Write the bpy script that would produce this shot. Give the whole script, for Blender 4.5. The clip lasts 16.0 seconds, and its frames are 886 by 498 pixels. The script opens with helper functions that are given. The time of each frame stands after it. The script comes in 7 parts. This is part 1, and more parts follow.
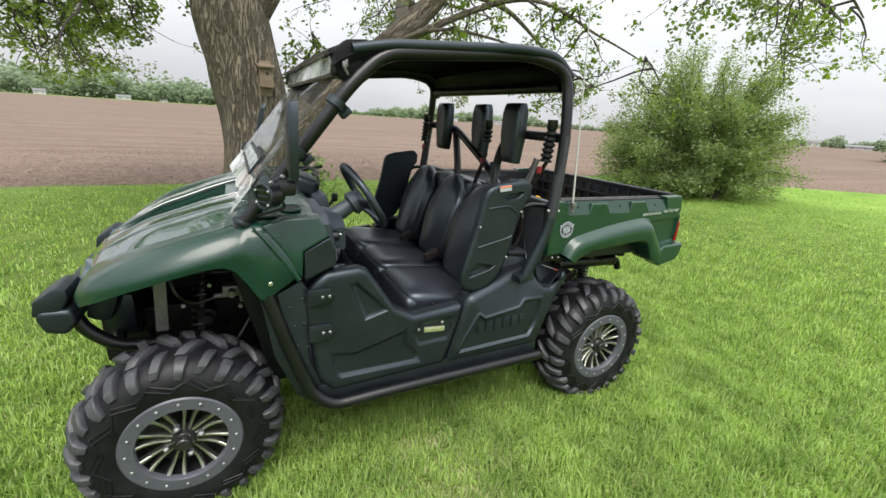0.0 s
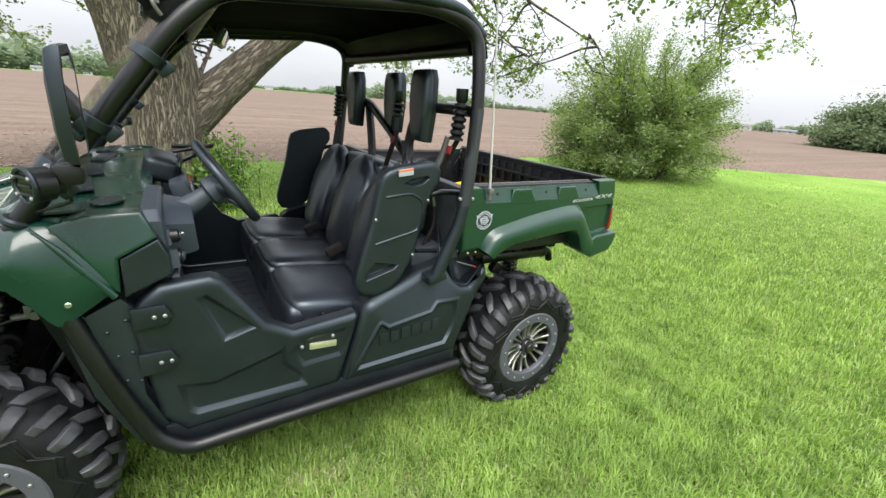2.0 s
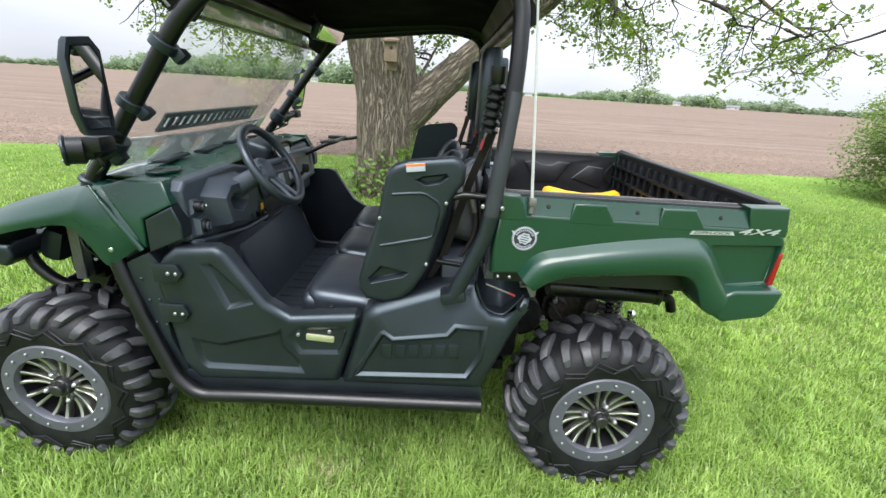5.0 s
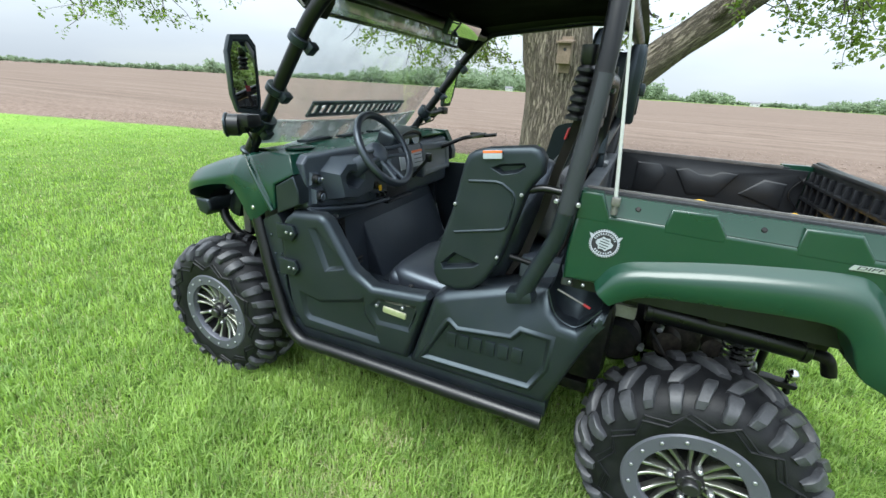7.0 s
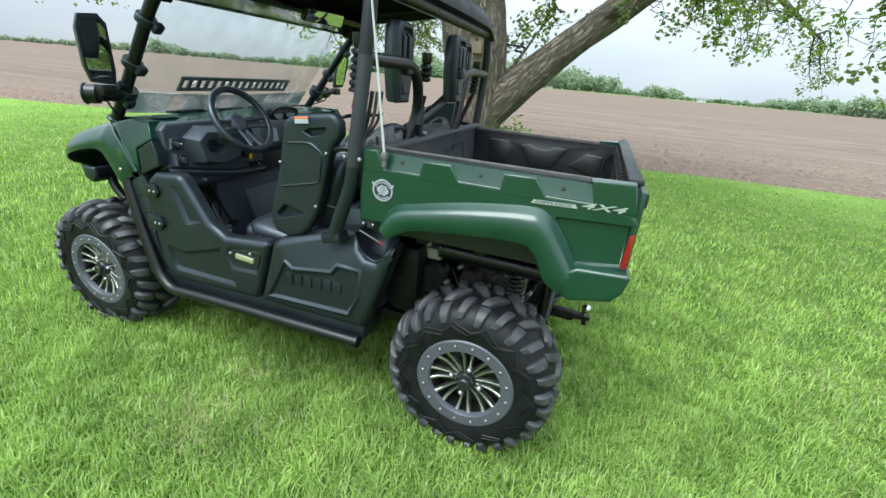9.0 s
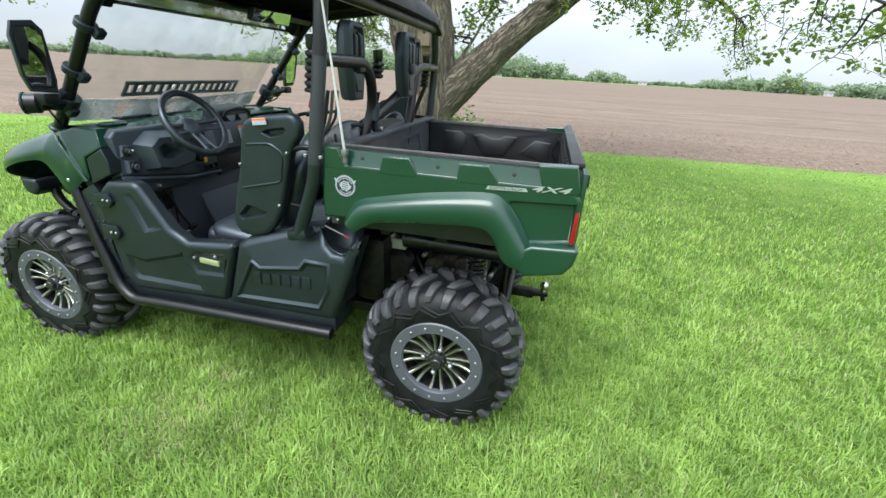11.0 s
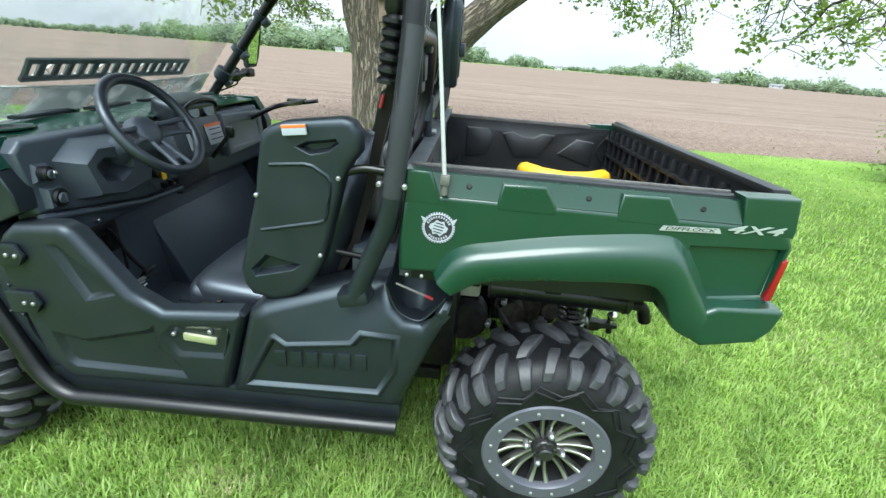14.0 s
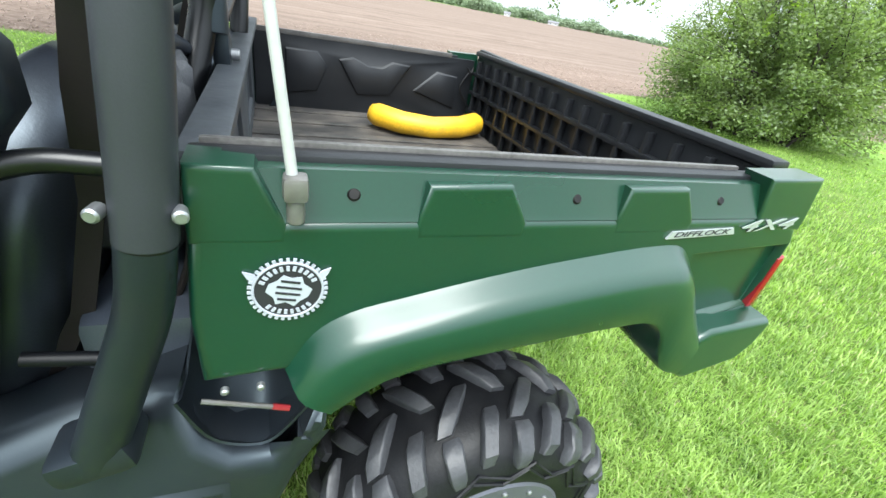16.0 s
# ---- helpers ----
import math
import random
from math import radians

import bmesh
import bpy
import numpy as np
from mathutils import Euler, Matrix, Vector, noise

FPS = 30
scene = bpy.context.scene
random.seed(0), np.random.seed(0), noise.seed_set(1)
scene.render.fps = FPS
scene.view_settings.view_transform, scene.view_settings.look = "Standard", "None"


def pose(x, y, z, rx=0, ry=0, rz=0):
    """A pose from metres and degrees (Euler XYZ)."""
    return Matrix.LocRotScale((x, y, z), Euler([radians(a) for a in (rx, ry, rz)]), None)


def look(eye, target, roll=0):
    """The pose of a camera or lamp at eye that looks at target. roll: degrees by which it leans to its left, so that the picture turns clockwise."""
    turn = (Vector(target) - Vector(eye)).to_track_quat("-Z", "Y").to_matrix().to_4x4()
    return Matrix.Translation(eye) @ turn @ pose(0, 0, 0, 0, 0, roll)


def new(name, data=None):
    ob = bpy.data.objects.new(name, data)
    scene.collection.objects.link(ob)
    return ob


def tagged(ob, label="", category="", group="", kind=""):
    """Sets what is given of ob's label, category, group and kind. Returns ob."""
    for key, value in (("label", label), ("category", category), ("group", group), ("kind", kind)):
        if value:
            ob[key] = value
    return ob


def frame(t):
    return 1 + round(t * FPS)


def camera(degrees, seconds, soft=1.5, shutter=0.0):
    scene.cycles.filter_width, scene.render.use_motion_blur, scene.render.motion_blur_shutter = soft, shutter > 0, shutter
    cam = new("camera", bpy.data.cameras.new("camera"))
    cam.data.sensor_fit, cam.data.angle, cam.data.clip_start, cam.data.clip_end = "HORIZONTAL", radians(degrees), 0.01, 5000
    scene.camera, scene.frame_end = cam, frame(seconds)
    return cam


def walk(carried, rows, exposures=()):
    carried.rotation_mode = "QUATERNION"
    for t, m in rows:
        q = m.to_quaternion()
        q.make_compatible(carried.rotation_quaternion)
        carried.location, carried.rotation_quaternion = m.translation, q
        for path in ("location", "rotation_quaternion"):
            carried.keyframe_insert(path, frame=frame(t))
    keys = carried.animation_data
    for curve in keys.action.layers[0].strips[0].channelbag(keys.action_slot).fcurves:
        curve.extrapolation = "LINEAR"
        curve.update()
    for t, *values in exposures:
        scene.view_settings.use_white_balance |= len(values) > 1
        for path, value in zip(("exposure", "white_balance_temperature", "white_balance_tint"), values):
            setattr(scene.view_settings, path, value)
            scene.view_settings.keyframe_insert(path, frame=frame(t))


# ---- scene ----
cam = camera(93.0, 16.0)
ROWS = [
    (0.0, 0.2519, -2.3666, 1.5852, 72.684, -3.726, -25.653),
    (0.5, 0.2897, -2.3986, 1.5857, 72.455, -3.544, -28.720),
    (1.0, 0.3838, -2.3492, 1.5662, 71.853, -4.317, -31.187),
    (1.5, 0.5166, -2.2069, 1.5645, 71.267, -4.648, -32.354),
    (2.0, 0.6335, -2.1843, 1.5581, 70.652, -4.552, -31.482),
    (2.5, 0.7959, -2.1896, 1.5516, 69.874, -4.291, -26.831),
    (3.0, 0.9303, -2.2254, 1.5520, 69.481, -4.413, -20.824),
    (3.5, 1.0521, -2.1975, 1.5457, 70.104, -5.769, -19.140),
    (4.0, 1.2335, -2.0969, 1.5480, 70.425, -6.921, -16.917),
    (4.5, 1.3608, -2.0888, 1.5513, 69.319, -3.858, -10.539),
    (5.0, 1.4573, -2.1230, 1.5402, 69.000, -3.479, 0.760),
    (5.2, 1.4447, -2.1096, 1.5197, 69.774, -3.814, 4.977),
    (7.3, 1.8556, -2.0344, 1.4890, 68.173, -3.126, 25.550),
    (7.5, 1.9016, -2.0667, 1.5070, 67.666, -3.510, 24.522),
    (8.0, 2.0187, -2.1442, 1.5268, 69.410, -3.081, 25.576),
    (8.5, 2.2569, -2.1591, 1.5067, 69.302, -4.604, 26.872),
    (9.0, 2.4487, -2.1574, 1.4962, 67.621, -4.767, 20.334),
    (9.5, 2.4975, -2.1971, 1.4905, 66.886, -3.709, 14.286),
    (9.7, 2.4952, -2.2105, 1.5143, 66.733, -3.157, 14.885),
    (11.8, 2.4034, -2.2577, 1.5160, 67.218, -2.563, 11.187),
    (12.0, 2.3687, -2.1923, 1.5067, 67.114, -2.638, 7.847),
    (12.5, 2.2630, -1.9756, 1.4841, 66.586, -2.654, 5.568),
    (13.0, 2.1730, -1.8870, 1.4756, 66.119, -3.104, 5.704),
    (13.5, 1.9666, -1.8459, 1.4891, 66.446, -3.636, 4.398),
    (14.0, 1.7946, -1.7929, 1.4820, 65.524, -4.296, 4.155),
    (14.5, 1.6691, -1.6621, 1.4485, 64.624, -3.744, 6.281),
    (15.0, 1.6550, -1.4721, 1.4122, 62.548, -3.310, 0.414),
    (15.5, 1.7218, -1.3563, 1.3769, 59.151, -4.993, -9.783),
    (16.0, 1.7305, -1.1942, 1.3895, 59.430, -9.581, -19.342),
]
walk(cam, [(t, pose(x, y, z, rx, ry, rz)) for t, x, y, z, rx, ry, rz in ROWS], [(0.0, 0.55, 6500, 10), (2.5, 0.85, 6330, 10), (5.0, 0.98, 6130, 11), (7.5, 0.86, 5760, 2), (8.5, 0.78, 5680, 0), (9.5, 0.84, 5880, 3), (12.5, 0.9, 5950, 5), (14.5, 1.23, 5640, 0), (15.0, 1.3, 5520, 0), (15.5, 1.38, 5600, 1), (16.0, 1.36, 5950, 5)])

# ---- world and sun: bright thin overcast, a soft high sun ----
world = bpy.data.worlds.new("overcast_sky")
scene.world = world
world.use_nodes = True
wn, wl = world.node_tree.nodes, world.node_tree.links
wn.clear()
w_out = wn.new("ShaderNodeOutputWorld")
w_bg = wn.new("ShaderNodeBackground")
w_sky = wn.new("ShaderNodeTexSky")
w_sky.sky_type = "NISHITA"
w_sky.sun_disc = False
w_sky.sun_elevation = radians(52)
w_sky.sun_rotation = radians(200)
w_sky.dust_density = 3.0
w_coord = wn.new("ShaderNodeTexCoord")
w_map = wn.new("ShaderNodeMapping")
w_map.inputs["Scale"].default_value = (1.6, 1.6, 6.0)
w_cloud = wn.new("ShaderNodeTexNoise")
w_cloud.inputs["Scale"].default_value = 1.7
w_cloud.inputs["Detail"].default_value = 6.0
w_ramp = wn.new("ShaderNodeValToRGB")
w_ramp.color_ramp.elements[0].position = 0.38
w_ramp.color_ramp.elements[0].color = (9.1, 9.3, 9.75, 1)
w_ramp.color_ramp.elements[1].position = 0.6
w_ramp.color_ramp.elements[1].color = (10.0, 10.1, 10.2, 1)
w_mix = wn.new("ShaderNodeMixRGB")
w_mix.inputs["Fac"].default_value = 0.86
wl.new(w_coord.outputs["Generated"], w_map.inputs["Vector"])
wl.new(w_map.outputs["Vector"], w_cloud.inputs["Vector"])
wl.new(w_cloud.outputs["Fac"], w_ramp.inputs["Fac"])
wl.new(w_sky.outputs["Color"], w_mix.inputs["Color1"])
wl.new(w_ramp.outputs["Color"], w_mix.inputs["Color2"])
# an overcast sky is about three times as bright overhead as at the horizon
w_sep = wn.new("ShaderNodeSeparateXYZ")
wl.new(w_coord.outputs["Generated"], w_sep.inputs[0])
w_pos = wn.new("ShaderNodeMath")
w_pos.operation = "MAXIMUM"
w_pos.inputs[1].default_value = 0.0
wl.new(w_sep.outputs["Z"], w_pos.inputs[0])
w_grad = wn.new("ShaderNodeMath")
w_grad.operation = "MULTIPLY_ADD"
w_grad.inputs[1].default_value = 2.5
w_grad.inputs[2].default_value = 0.94
wl.new(w_pos.outputs[0], w_grad.inputs[0])
w_scale = wn.new("ShaderNodeVectorMath")
w_scale.operation = "SCALE"
wl.new(w_mix.outputs["Color"], w_scale.inputs[0])
# the cloud is thinner, and brighter, towards +x
w_side = wn.new("ShaderNodeMath")
w_side.operation = "MULTIPLY_ADD"
w_side.inputs[1].default_value = 0.12
wl.new(w_sep.outputs["X"], w_side.inputs[0])
wl.new(w_grad.outputs[0], w_side.inputs[2])
wl.new(w_side.outputs[0], w_scale.inputs["Scale"])
wl.new(w_scale.outputs["Vector"], w_bg.inputs["Color"])
wl.new(w_bg.outputs["Background"], w_out.inputs["Surface"])
w_bg.inputs["Strength"].default_value = 0.055

sun = new("sun", bpy.data.lights.new("sun", "SUN"))
sun.data.energy = 2.4
sun.data.angle = radians(40)
sun.data.color = (1.0, 0.95, 0.87)
sun.matrix_world = look((-3, -8, 14), (0, 0, 0))

# ---- materials ----
def material(name, color, rough=0.5, metal=0.0, vary=0.25, scale=6.0, fine=90.0, bump=0.15, bump_dist=0.002,
             dirt=None, dirt_amount=0.0, coat=0.0, coat_rough=0.12, spec=0.45, island=0.0, objrand=0.0, tint=None):
    """A procedural surface: colour varied at two scales, optional dirt, and fine relief."""
    m = bpy.data.materials.new(name)
    m.use_nodes = True
    n, l = m.node_tree.nodes, m.node_tree.links
    b = n["Principled BSDF"]
    tc = n.new("ShaderNodeTexCoord")
    big = n.new("ShaderNodeTexNoise")
    big.inputs["Scale"].default_value = scale
    big.inputs["Detail"].default_value = 5
    small = n.new("ShaderNodeTexNoise")
    small.inputs["Scale"].default_value = fine
    small.inputs["Detail"].default_value = 3
    l.new(tc.outputs["Object"], big.inputs["Vector"])
    l.new(tc.outputs["Object"], small.inputs["Vector"])
    add = n.new("ShaderNodeMath")
    add.operation = "ADD"
    l.new(big.outputs["Fac"], add.inputs[0])
    l.new(small.outputs["Fac"], add.inputs[1])
    last = add.outputs[0]
    if island or objrand:
        src = n.new("ShaderNodeNewGeometry").outputs["Random Per Island"] if island else n.new("ShaderNodeObjectInfo").outputs["Random"]
        mul = n.new("ShaderNodeMath")
        mul.operation = "MULTIPLY_ADD"
        l.new(src, mul.inputs[0])
        mul.inputs[1].default_value = (island or objrand)
        l.new(last, mul.inputs[2])
        last = mul.outputs[0]
    rng = n.new("ShaderNodeMapRange")
    rng.inputs["From Min"].default_value = 0.6
    rng.inputs["From Max"].default_value = 1.4 + (island or objrand)
    rng.inputs["To Min"].default_value = 1 - vary
    rng.inputs["To Max"].default_value = 1 + vary
    l.new(last, rng.inputs["Value"])
    mix = n.new("ShaderNodeVectorMath")
    mix.operation = "SCALE"
    mix.inputs[0].default_value = color
    l.new(rng.outputs["Result"], mix.inputs["Scale"])
    col = mix.outputs["Vector"]
    if dirt:
        dn = n.new("ShaderNodeTexNoise")
        dn.inputs["Scale"].default_value = scale * 2.3
        dn.inputs["Detail"].default_value = 8
        l.new(tc.outputs["Object"], dn.inputs["Vector"])
        dr = n.new("ShaderNodeMapRange")
        dr.inputs["From Min"].default_value = 0.42
        dr.inputs["From Max"].default_value = 0.72
        dr.inputs["To Max"].default_value = dirt_amount
        l.new(dn.outputs["Fac"], dr.inputs["Value"])
        dm = n.new("ShaderNodeMixRGB")
        dm.inputs["Color2"].default_value = (*dirt, 1)
        l.new(dr.outputs["Result"], dm.inputs["Fac"])
        l.new(col, dm.inputs["Color1"])
        col = dm.outputs["Color"]
    l.new(col, b.inputs["Base Color"])
    rr = n.new("ShaderNodeMapRange")
    rr.inputs["From Min"].default_value = 0.3
    rr.inputs["From Max"].default_value = 0.7
    rr.inputs["To Min"].default_value = max(0.02, rough - 0.07)
    rr.inputs["To Max"].default_value = min(1.0, rough + 0.08)
    l.new(big.outputs["Fac"], rr.inputs["Value"])
    l.new(rr.outputs["Result"], b.inputs["Roughness"])
    b.inputs["Metallic"].default_value = metal
    b.inputs["Specular IOR Level"].default_value = spec
    if tint:
        b.inputs["Specular Tint"].default_value = (*tint, 1)
    b.inputs["Coat Weight"].default_value = coat
    b.inputs["Coat Roughness"].default_value = coat_rough
    if bump:
        bp = n.new("ShaderNodeBump")
        bp.inputs["Strength"].default_value = bump
        bp.inputs["Distance"].default_value = bump_dist
        l.new(small.outputs["Fac"], bp.inputs["Height"])
        l.new(bp.outputs["Normal"], b.inputs["Normal"])
    return m


DUST = (0.2, 0.17, 0.13)
M_GREEN = material("green_moulded_panel", (0.0042, 0.034, 0.0185), 0.3, vary=0.1, scale=3, fine=240, bump=0.03, bump_dist=0.0005, dirt=DUST, dirt_amount=0.02, coat=0.6, coat_rough=0.16)
M_FENDER = material("green_semi_gloss", (0.0036, 0.029, 0.019), 0.3, vary=0.1, scale=3, fine=220, bump=0.02, bump_dist=0.0005, coat=0.45, coat_rough=0.12, spec=0.4)
M_HOOD = material("green_gloss_hood", (0.0038, 0.027, 0.0165), 0.14, vary=0.08, scale=3, fine=160, bump=0.015, bump_dist=0.0006, coat=1.0, coat_rough=0.02, spec=1.0)
M_HOOD.node_tree.nodes["Principled BSDF"].inputs["Coat IOR"].default_value = 1.7
M_PLASTIC = material("black_textured_plastic", (0.0078, 0.0102, 0.0138), 0.4, vary=0.25, scale=5, fine=420, bump=0.12, bump_dist=0.0006, dirt=DUST, dirt_amount=0.02, spec=0.6, tint=(0.74, 0.9, 1.0))
M_DASH = material("black_dash_plastic", (0.037, 0.046, 0.062), 0.45, vary=0.25, scale=5, fine=380, bump=0.15, bump_dist=0.0008, dirt=DUST, dirt_amount=0.04, spec=0.7, tint=(0.86, 0.94, 1.0))
M_ROOF = material("black_roof_shell", (0.0025, 0.003, 0.0042), 0.5, vary=0.2, scale=4, fine=300, bump=0.25, bump_dist=0.0008, spec=0.2)
M_RAIL = material("scuffed_rail", (0.12, 0.115, 0.11), 0.45, metal=0.4, vary=0.4, scale=14, fine=160, bump=0.1)
M_ROOFSHADE = material("matt_roof_shade", (0.001, 0.0011, 0.0013), 0.9, vary=0.2, bump=0.1, spec=0.05)
M_CASTING = material("muddy_casting", (0.03, 0.026, 0.02), 0.6, metal=0.2, vary=0.4, scale=20, fine=120, dirt=DUST, dirt_amount=0.3)
M_BOLT = material("dull_bolt_steel", (0.32, 0.33, 0.34), 0.42, metal=0.8, vary=0.2, bump=0.05)
M_LABEL = material("faded_label_print", (0.36, 0.39, 0.43), 0.4, vary=0.1, bump=0.02)
M_TUBE = material("black_powder_coat", (0.0035, 0.004, 0.005), 0.33, vary=0.15, scale=8, fine=520, bump=0.2, bump_dist=0.0006)
M_SLEEVE = material("grey_tube_sleeve", (0.024, 0.027, 0.033), 0.45, vary=0.15, scale=8, fine=520, bump=0.2, bump_dist=0.0006)
M_RUBBER = material("tyre_rubber", (0.006, 0.0065, 0.008), 0.48, vary=0.3, scale=9, fine=150, bump=0.3, bump_dist=0.002, dirt=(0.05, 0.05, 0.05), dirt_amount=0.12, spec=0.25)
M_LUG = material("dusty_tread", (0.036, 0.038, 0.043), 0.44, vary=0.35, scale=11, fine=130, bump=0.35, bump_dist=0.002, dirt=(0.085, 0.085, 0.09), dirt_amount=0.24)
M_VINYL = material("black_seat_vinyl", (0.015, 0.0175, 0.0235), 0.36, vary=0.25, scale=7, fine=260, bump=0.25, bump_dist=0.001, spec=0.85, tint=(0.76, 0.88, 1.0))
M_LINER = material("black_bed_liner", (0.008, 0.0092, 0.0115), 0.42, vary=0.3, scale=4, fine=200, bump=0.3, bump_dist=0.001, dirt=(0.1, 0.105, 0.11), dirt_amount=0.06)
# scuffs, over a grey that paints the sky's reflection on the liner
M_BEDWALL = material("scuffed_sky_grey_bed_wall", (0.04, 0.046, 0.053), 0.5, vary=0.35, scale=5, fine=90, bump=0.25, bump_dist=0.001, dirt=(0.13, 0.14, 0.15), dirt_amount=0.3)
M_BEDFLOOR = material("worn_bed_floor", (0.04, 0.038, 0.036), 0.6, vary=0.35, scale=4, fine=60, bump=0.3, bump_dist=0.002, dirt=(0.22, 0.19, 0.16), dirt_amount=0.4)
M_RING = material("grey_beadlock_ring", (0.096, 0.1, 0.122), 0.42, metal=0.3, vary=0.12, fine=300, bump=0.1, bump_dist=0.0005)
M_SPOKE = material("machined_alloy", (0.4, 0.41, 0.37), 0.42, metal=1.0, vary=0.1, fine=300, bump=0.08, bump_dist=0.0004)
M_RIM = material("black_rim", (0.015, 0.015, 0.016), 0.3, vary=0.1, coat=0.3)
M_SPRING = material("dark_spring_steel", (0.15, 0.15, 0.155), 0.28, metal=0.8, vary=0.2)
M_STEEL = material("bright_steel", (0.6, 0.6, 0.6), 0.28, metal=1.0, vary=0.15, bump=0.05)
M_IRON = material("dusty_chassis_steel", (0.007, 0.0073, 0.0083), 0.42, metal=0.2, vary=0.4, scale=14, fine=120, dirt=DUST, dirt_amount=0.07, spec=0.25)
M_JACKET = material("grey_jacket_cloth", (0.075, 0.078, 0.084), 0.6, vary=0.35, scale=9, fine=300, bump=0.35, bump_dist=0.0015, spec=0.3)
M_GREY = material("grey_casting", (0.16, 0.16, 0.155), 0.5, metal=0.5, vary=0.25, scale=12, dirt=DUST, dirt_amount=0.3)
M_CREAM = material("cream_plastic", (0.36, 0.36, 0.3), 0.5, vary=0.15, dirt=DUST, dirt_amount=0.3)
M_WHITE = material("white_vinyl_print", (0.36, 0.38, 0.43), 0.45, vary=0.06, bump=0.02)
# black print, and the painted dark of pocket, cubby and birdhouse openings
M_INK_AND_SHADE = material("black_print_and_hole_shade", (0.02, 0.02, 0.025), 0.45, vary=0.1, bump=0.02)
M_SILVER = material("silver_vinyl_print", (0.42, 0.45, 0.45), 0.35, metal=0.4, vary=0.08, bump=0.02)
M_REDLENS = material("red_lens", (0.22, 0.004, 0.009), 0.18, vary=0.1, bump=0.02, coat=0.5)
M_RED = material("red_plastic", (0.22, 0.016, 0.02), 0.45, vary=0.15)
M_ORANGE = material("orange_print", (0.75, 0.16, 0.03), 0.5, vary=0.1)
M_YELLOW = material("yellow_vinyl", (0.72, 0.42, 0.015), 0.45, vary=0.2, scale=9, fine=120, bump=0.25, bump_dist=0.002, dirt=(0.3, 0.2, 0.05), dirt_amount=0.35)
M_BRASS = material("yellow_zinc", (0.7, 0.68, 0.5), 0.32, metal=0.8, vary=0.15)
M_BELT = material("dark_belt_webbing", (0.009, 0.006, 0.006), 0.7, vary=0.2, fine=300)
M_FIBRE = material("white_fibreglass", (0.45, 0.46, 0.45), 0.4, vary=0.1)
M_SCREEN = material("cluster_glass", (0.07, 0.1, 0.125), 0.12, vary=0.2, coat=0.5)
M_SOIL_CLOD = material("soil_clod", (0.3, 0.232, 0.19), 0.9, vary=0.25, scale=4, fine=30, bump=0.4, bump_dist=0.01, island=0.5)
M_BIRD = material("weathered_cedar", (0.2, 0.15, 0.11), 0.8, vary=0.35, scale=8, fine=60, bump=0.4, bump_dist=0.003)
M_WALLFAR = material("pale_siding", (0.5, 0.5, 0.5), 0.7, vary=0.1, scale=0.5, fine=4, bump=0)
M_ROOFFAR = material("grey_shingle", (0.16, 0.16, 0.17), 0.8, vary=0.2, scale=0.5, fine=4, bump=0)


def mirror_glass(name):
    m = bpy.data.materials.new(name)
    m.use_nodes = True
    b = m.node_tree.nodes["Principled BSDF"]
    b.inputs["Base Color"].default_value = (0.86, 0.88, 0.88, 1)
    b.inputs["Metallic"].default_value = 1
    b.inputs["Roughness"].default_value = 0.02
    return m


def clear_sheet(name, tint, alpha, shine=0.03):
    """Scratched clear polycarbonate: mostly see-through with a gloss; its white share can also paint sky reflection."""
    m = bpy.data.materials.new(name)
    m.use_nodes = True
    n, l = m.node_tree.nodes, m.node_tree.links
    n.clear()
    out = n.new("ShaderNodeOutputMaterial")
    tr = n.new("ShaderNodeBsdfTransparent")
    tr.inputs["Color"].default_value = (*tint, 1)
    gl = n.new("ShaderNodeBsdfGlossy")
    gl.inputs["Roughness"].default_value = 0.04
    df = n.new("ShaderNodeBsdfDiffuse")
    df.inputs["Color"].default_value = (0.72, 0.74, 0.76, 1)
    lw = n.new("ShaderNodeLayerWeight")
    lw.inputs["Blend"].default_value = 0.5
    pw = n.new("ShaderNodeMath")
    pw.operation = "POWER"
    pw.inputs[1].default_value = 4.0
    l.new(lw.outputs["Facing"], pw.inputs[0])
    fr = n.new("ShaderNodeMath")
    fr.operation = "MULTIPLY_ADD"
    fr.inputs[1].default_value = 0.6
    fr.inputs[2].default_value = shine
    l.new(pw.outputs[0], fr.inputs[0])
    tc = n.new("ShaderNodeTexCoord")
    nz = n.new("ShaderNodeTexNoise")
    nz.inputs["Scale"].default_value = 7
    nz.inputs["Detail"].default_value = 6
    rg = n.new("ShaderNodeMapRange")
    rg.inputs["From Min"].default_value = 0.35
    rg.inputs["From Max"].default_value = 0.8
    rg.inputs["To Max"].default_value = alpha
    a, b = n.new("ShaderNodeMixShader"), n.new("ShaderNodeMixShader")
    l.new(tc.outputs["Object"], nz.inputs["Vector"])
    l.new(nz.outputs["Fac"], rg.inputs["Value"])
    l.new(rg.outputs["Result"], a.inputs["Fac"])
    l.new(tr.outputs[0], a.inputs[1])
    l.new(df.outputs[0], a.inputs[2])
    l.new(fr.outputs[0], b.inputs["Fac"])
    l.new(a.outputs[0], b.inputs[1])
    l.new(gl.outputs[0], b.inputs[2])
    l.new(b.outputs[0], out.inputs["Surface"])
    return m


M_MIRROR = mirror_glass("mirror_glass")
M_CLEAR = clear_sheet("clear_windshield", (0.95, 0.965, 0.96), 0.12)
# heavy white here is scratch haze plus sky reflection painted as diffuse colour
M_HAZE_AND_SKY = clear_sheet("haze_and_sky_white_sheet", (0.88, 0.91, 0.92), 1.8, 0.2)


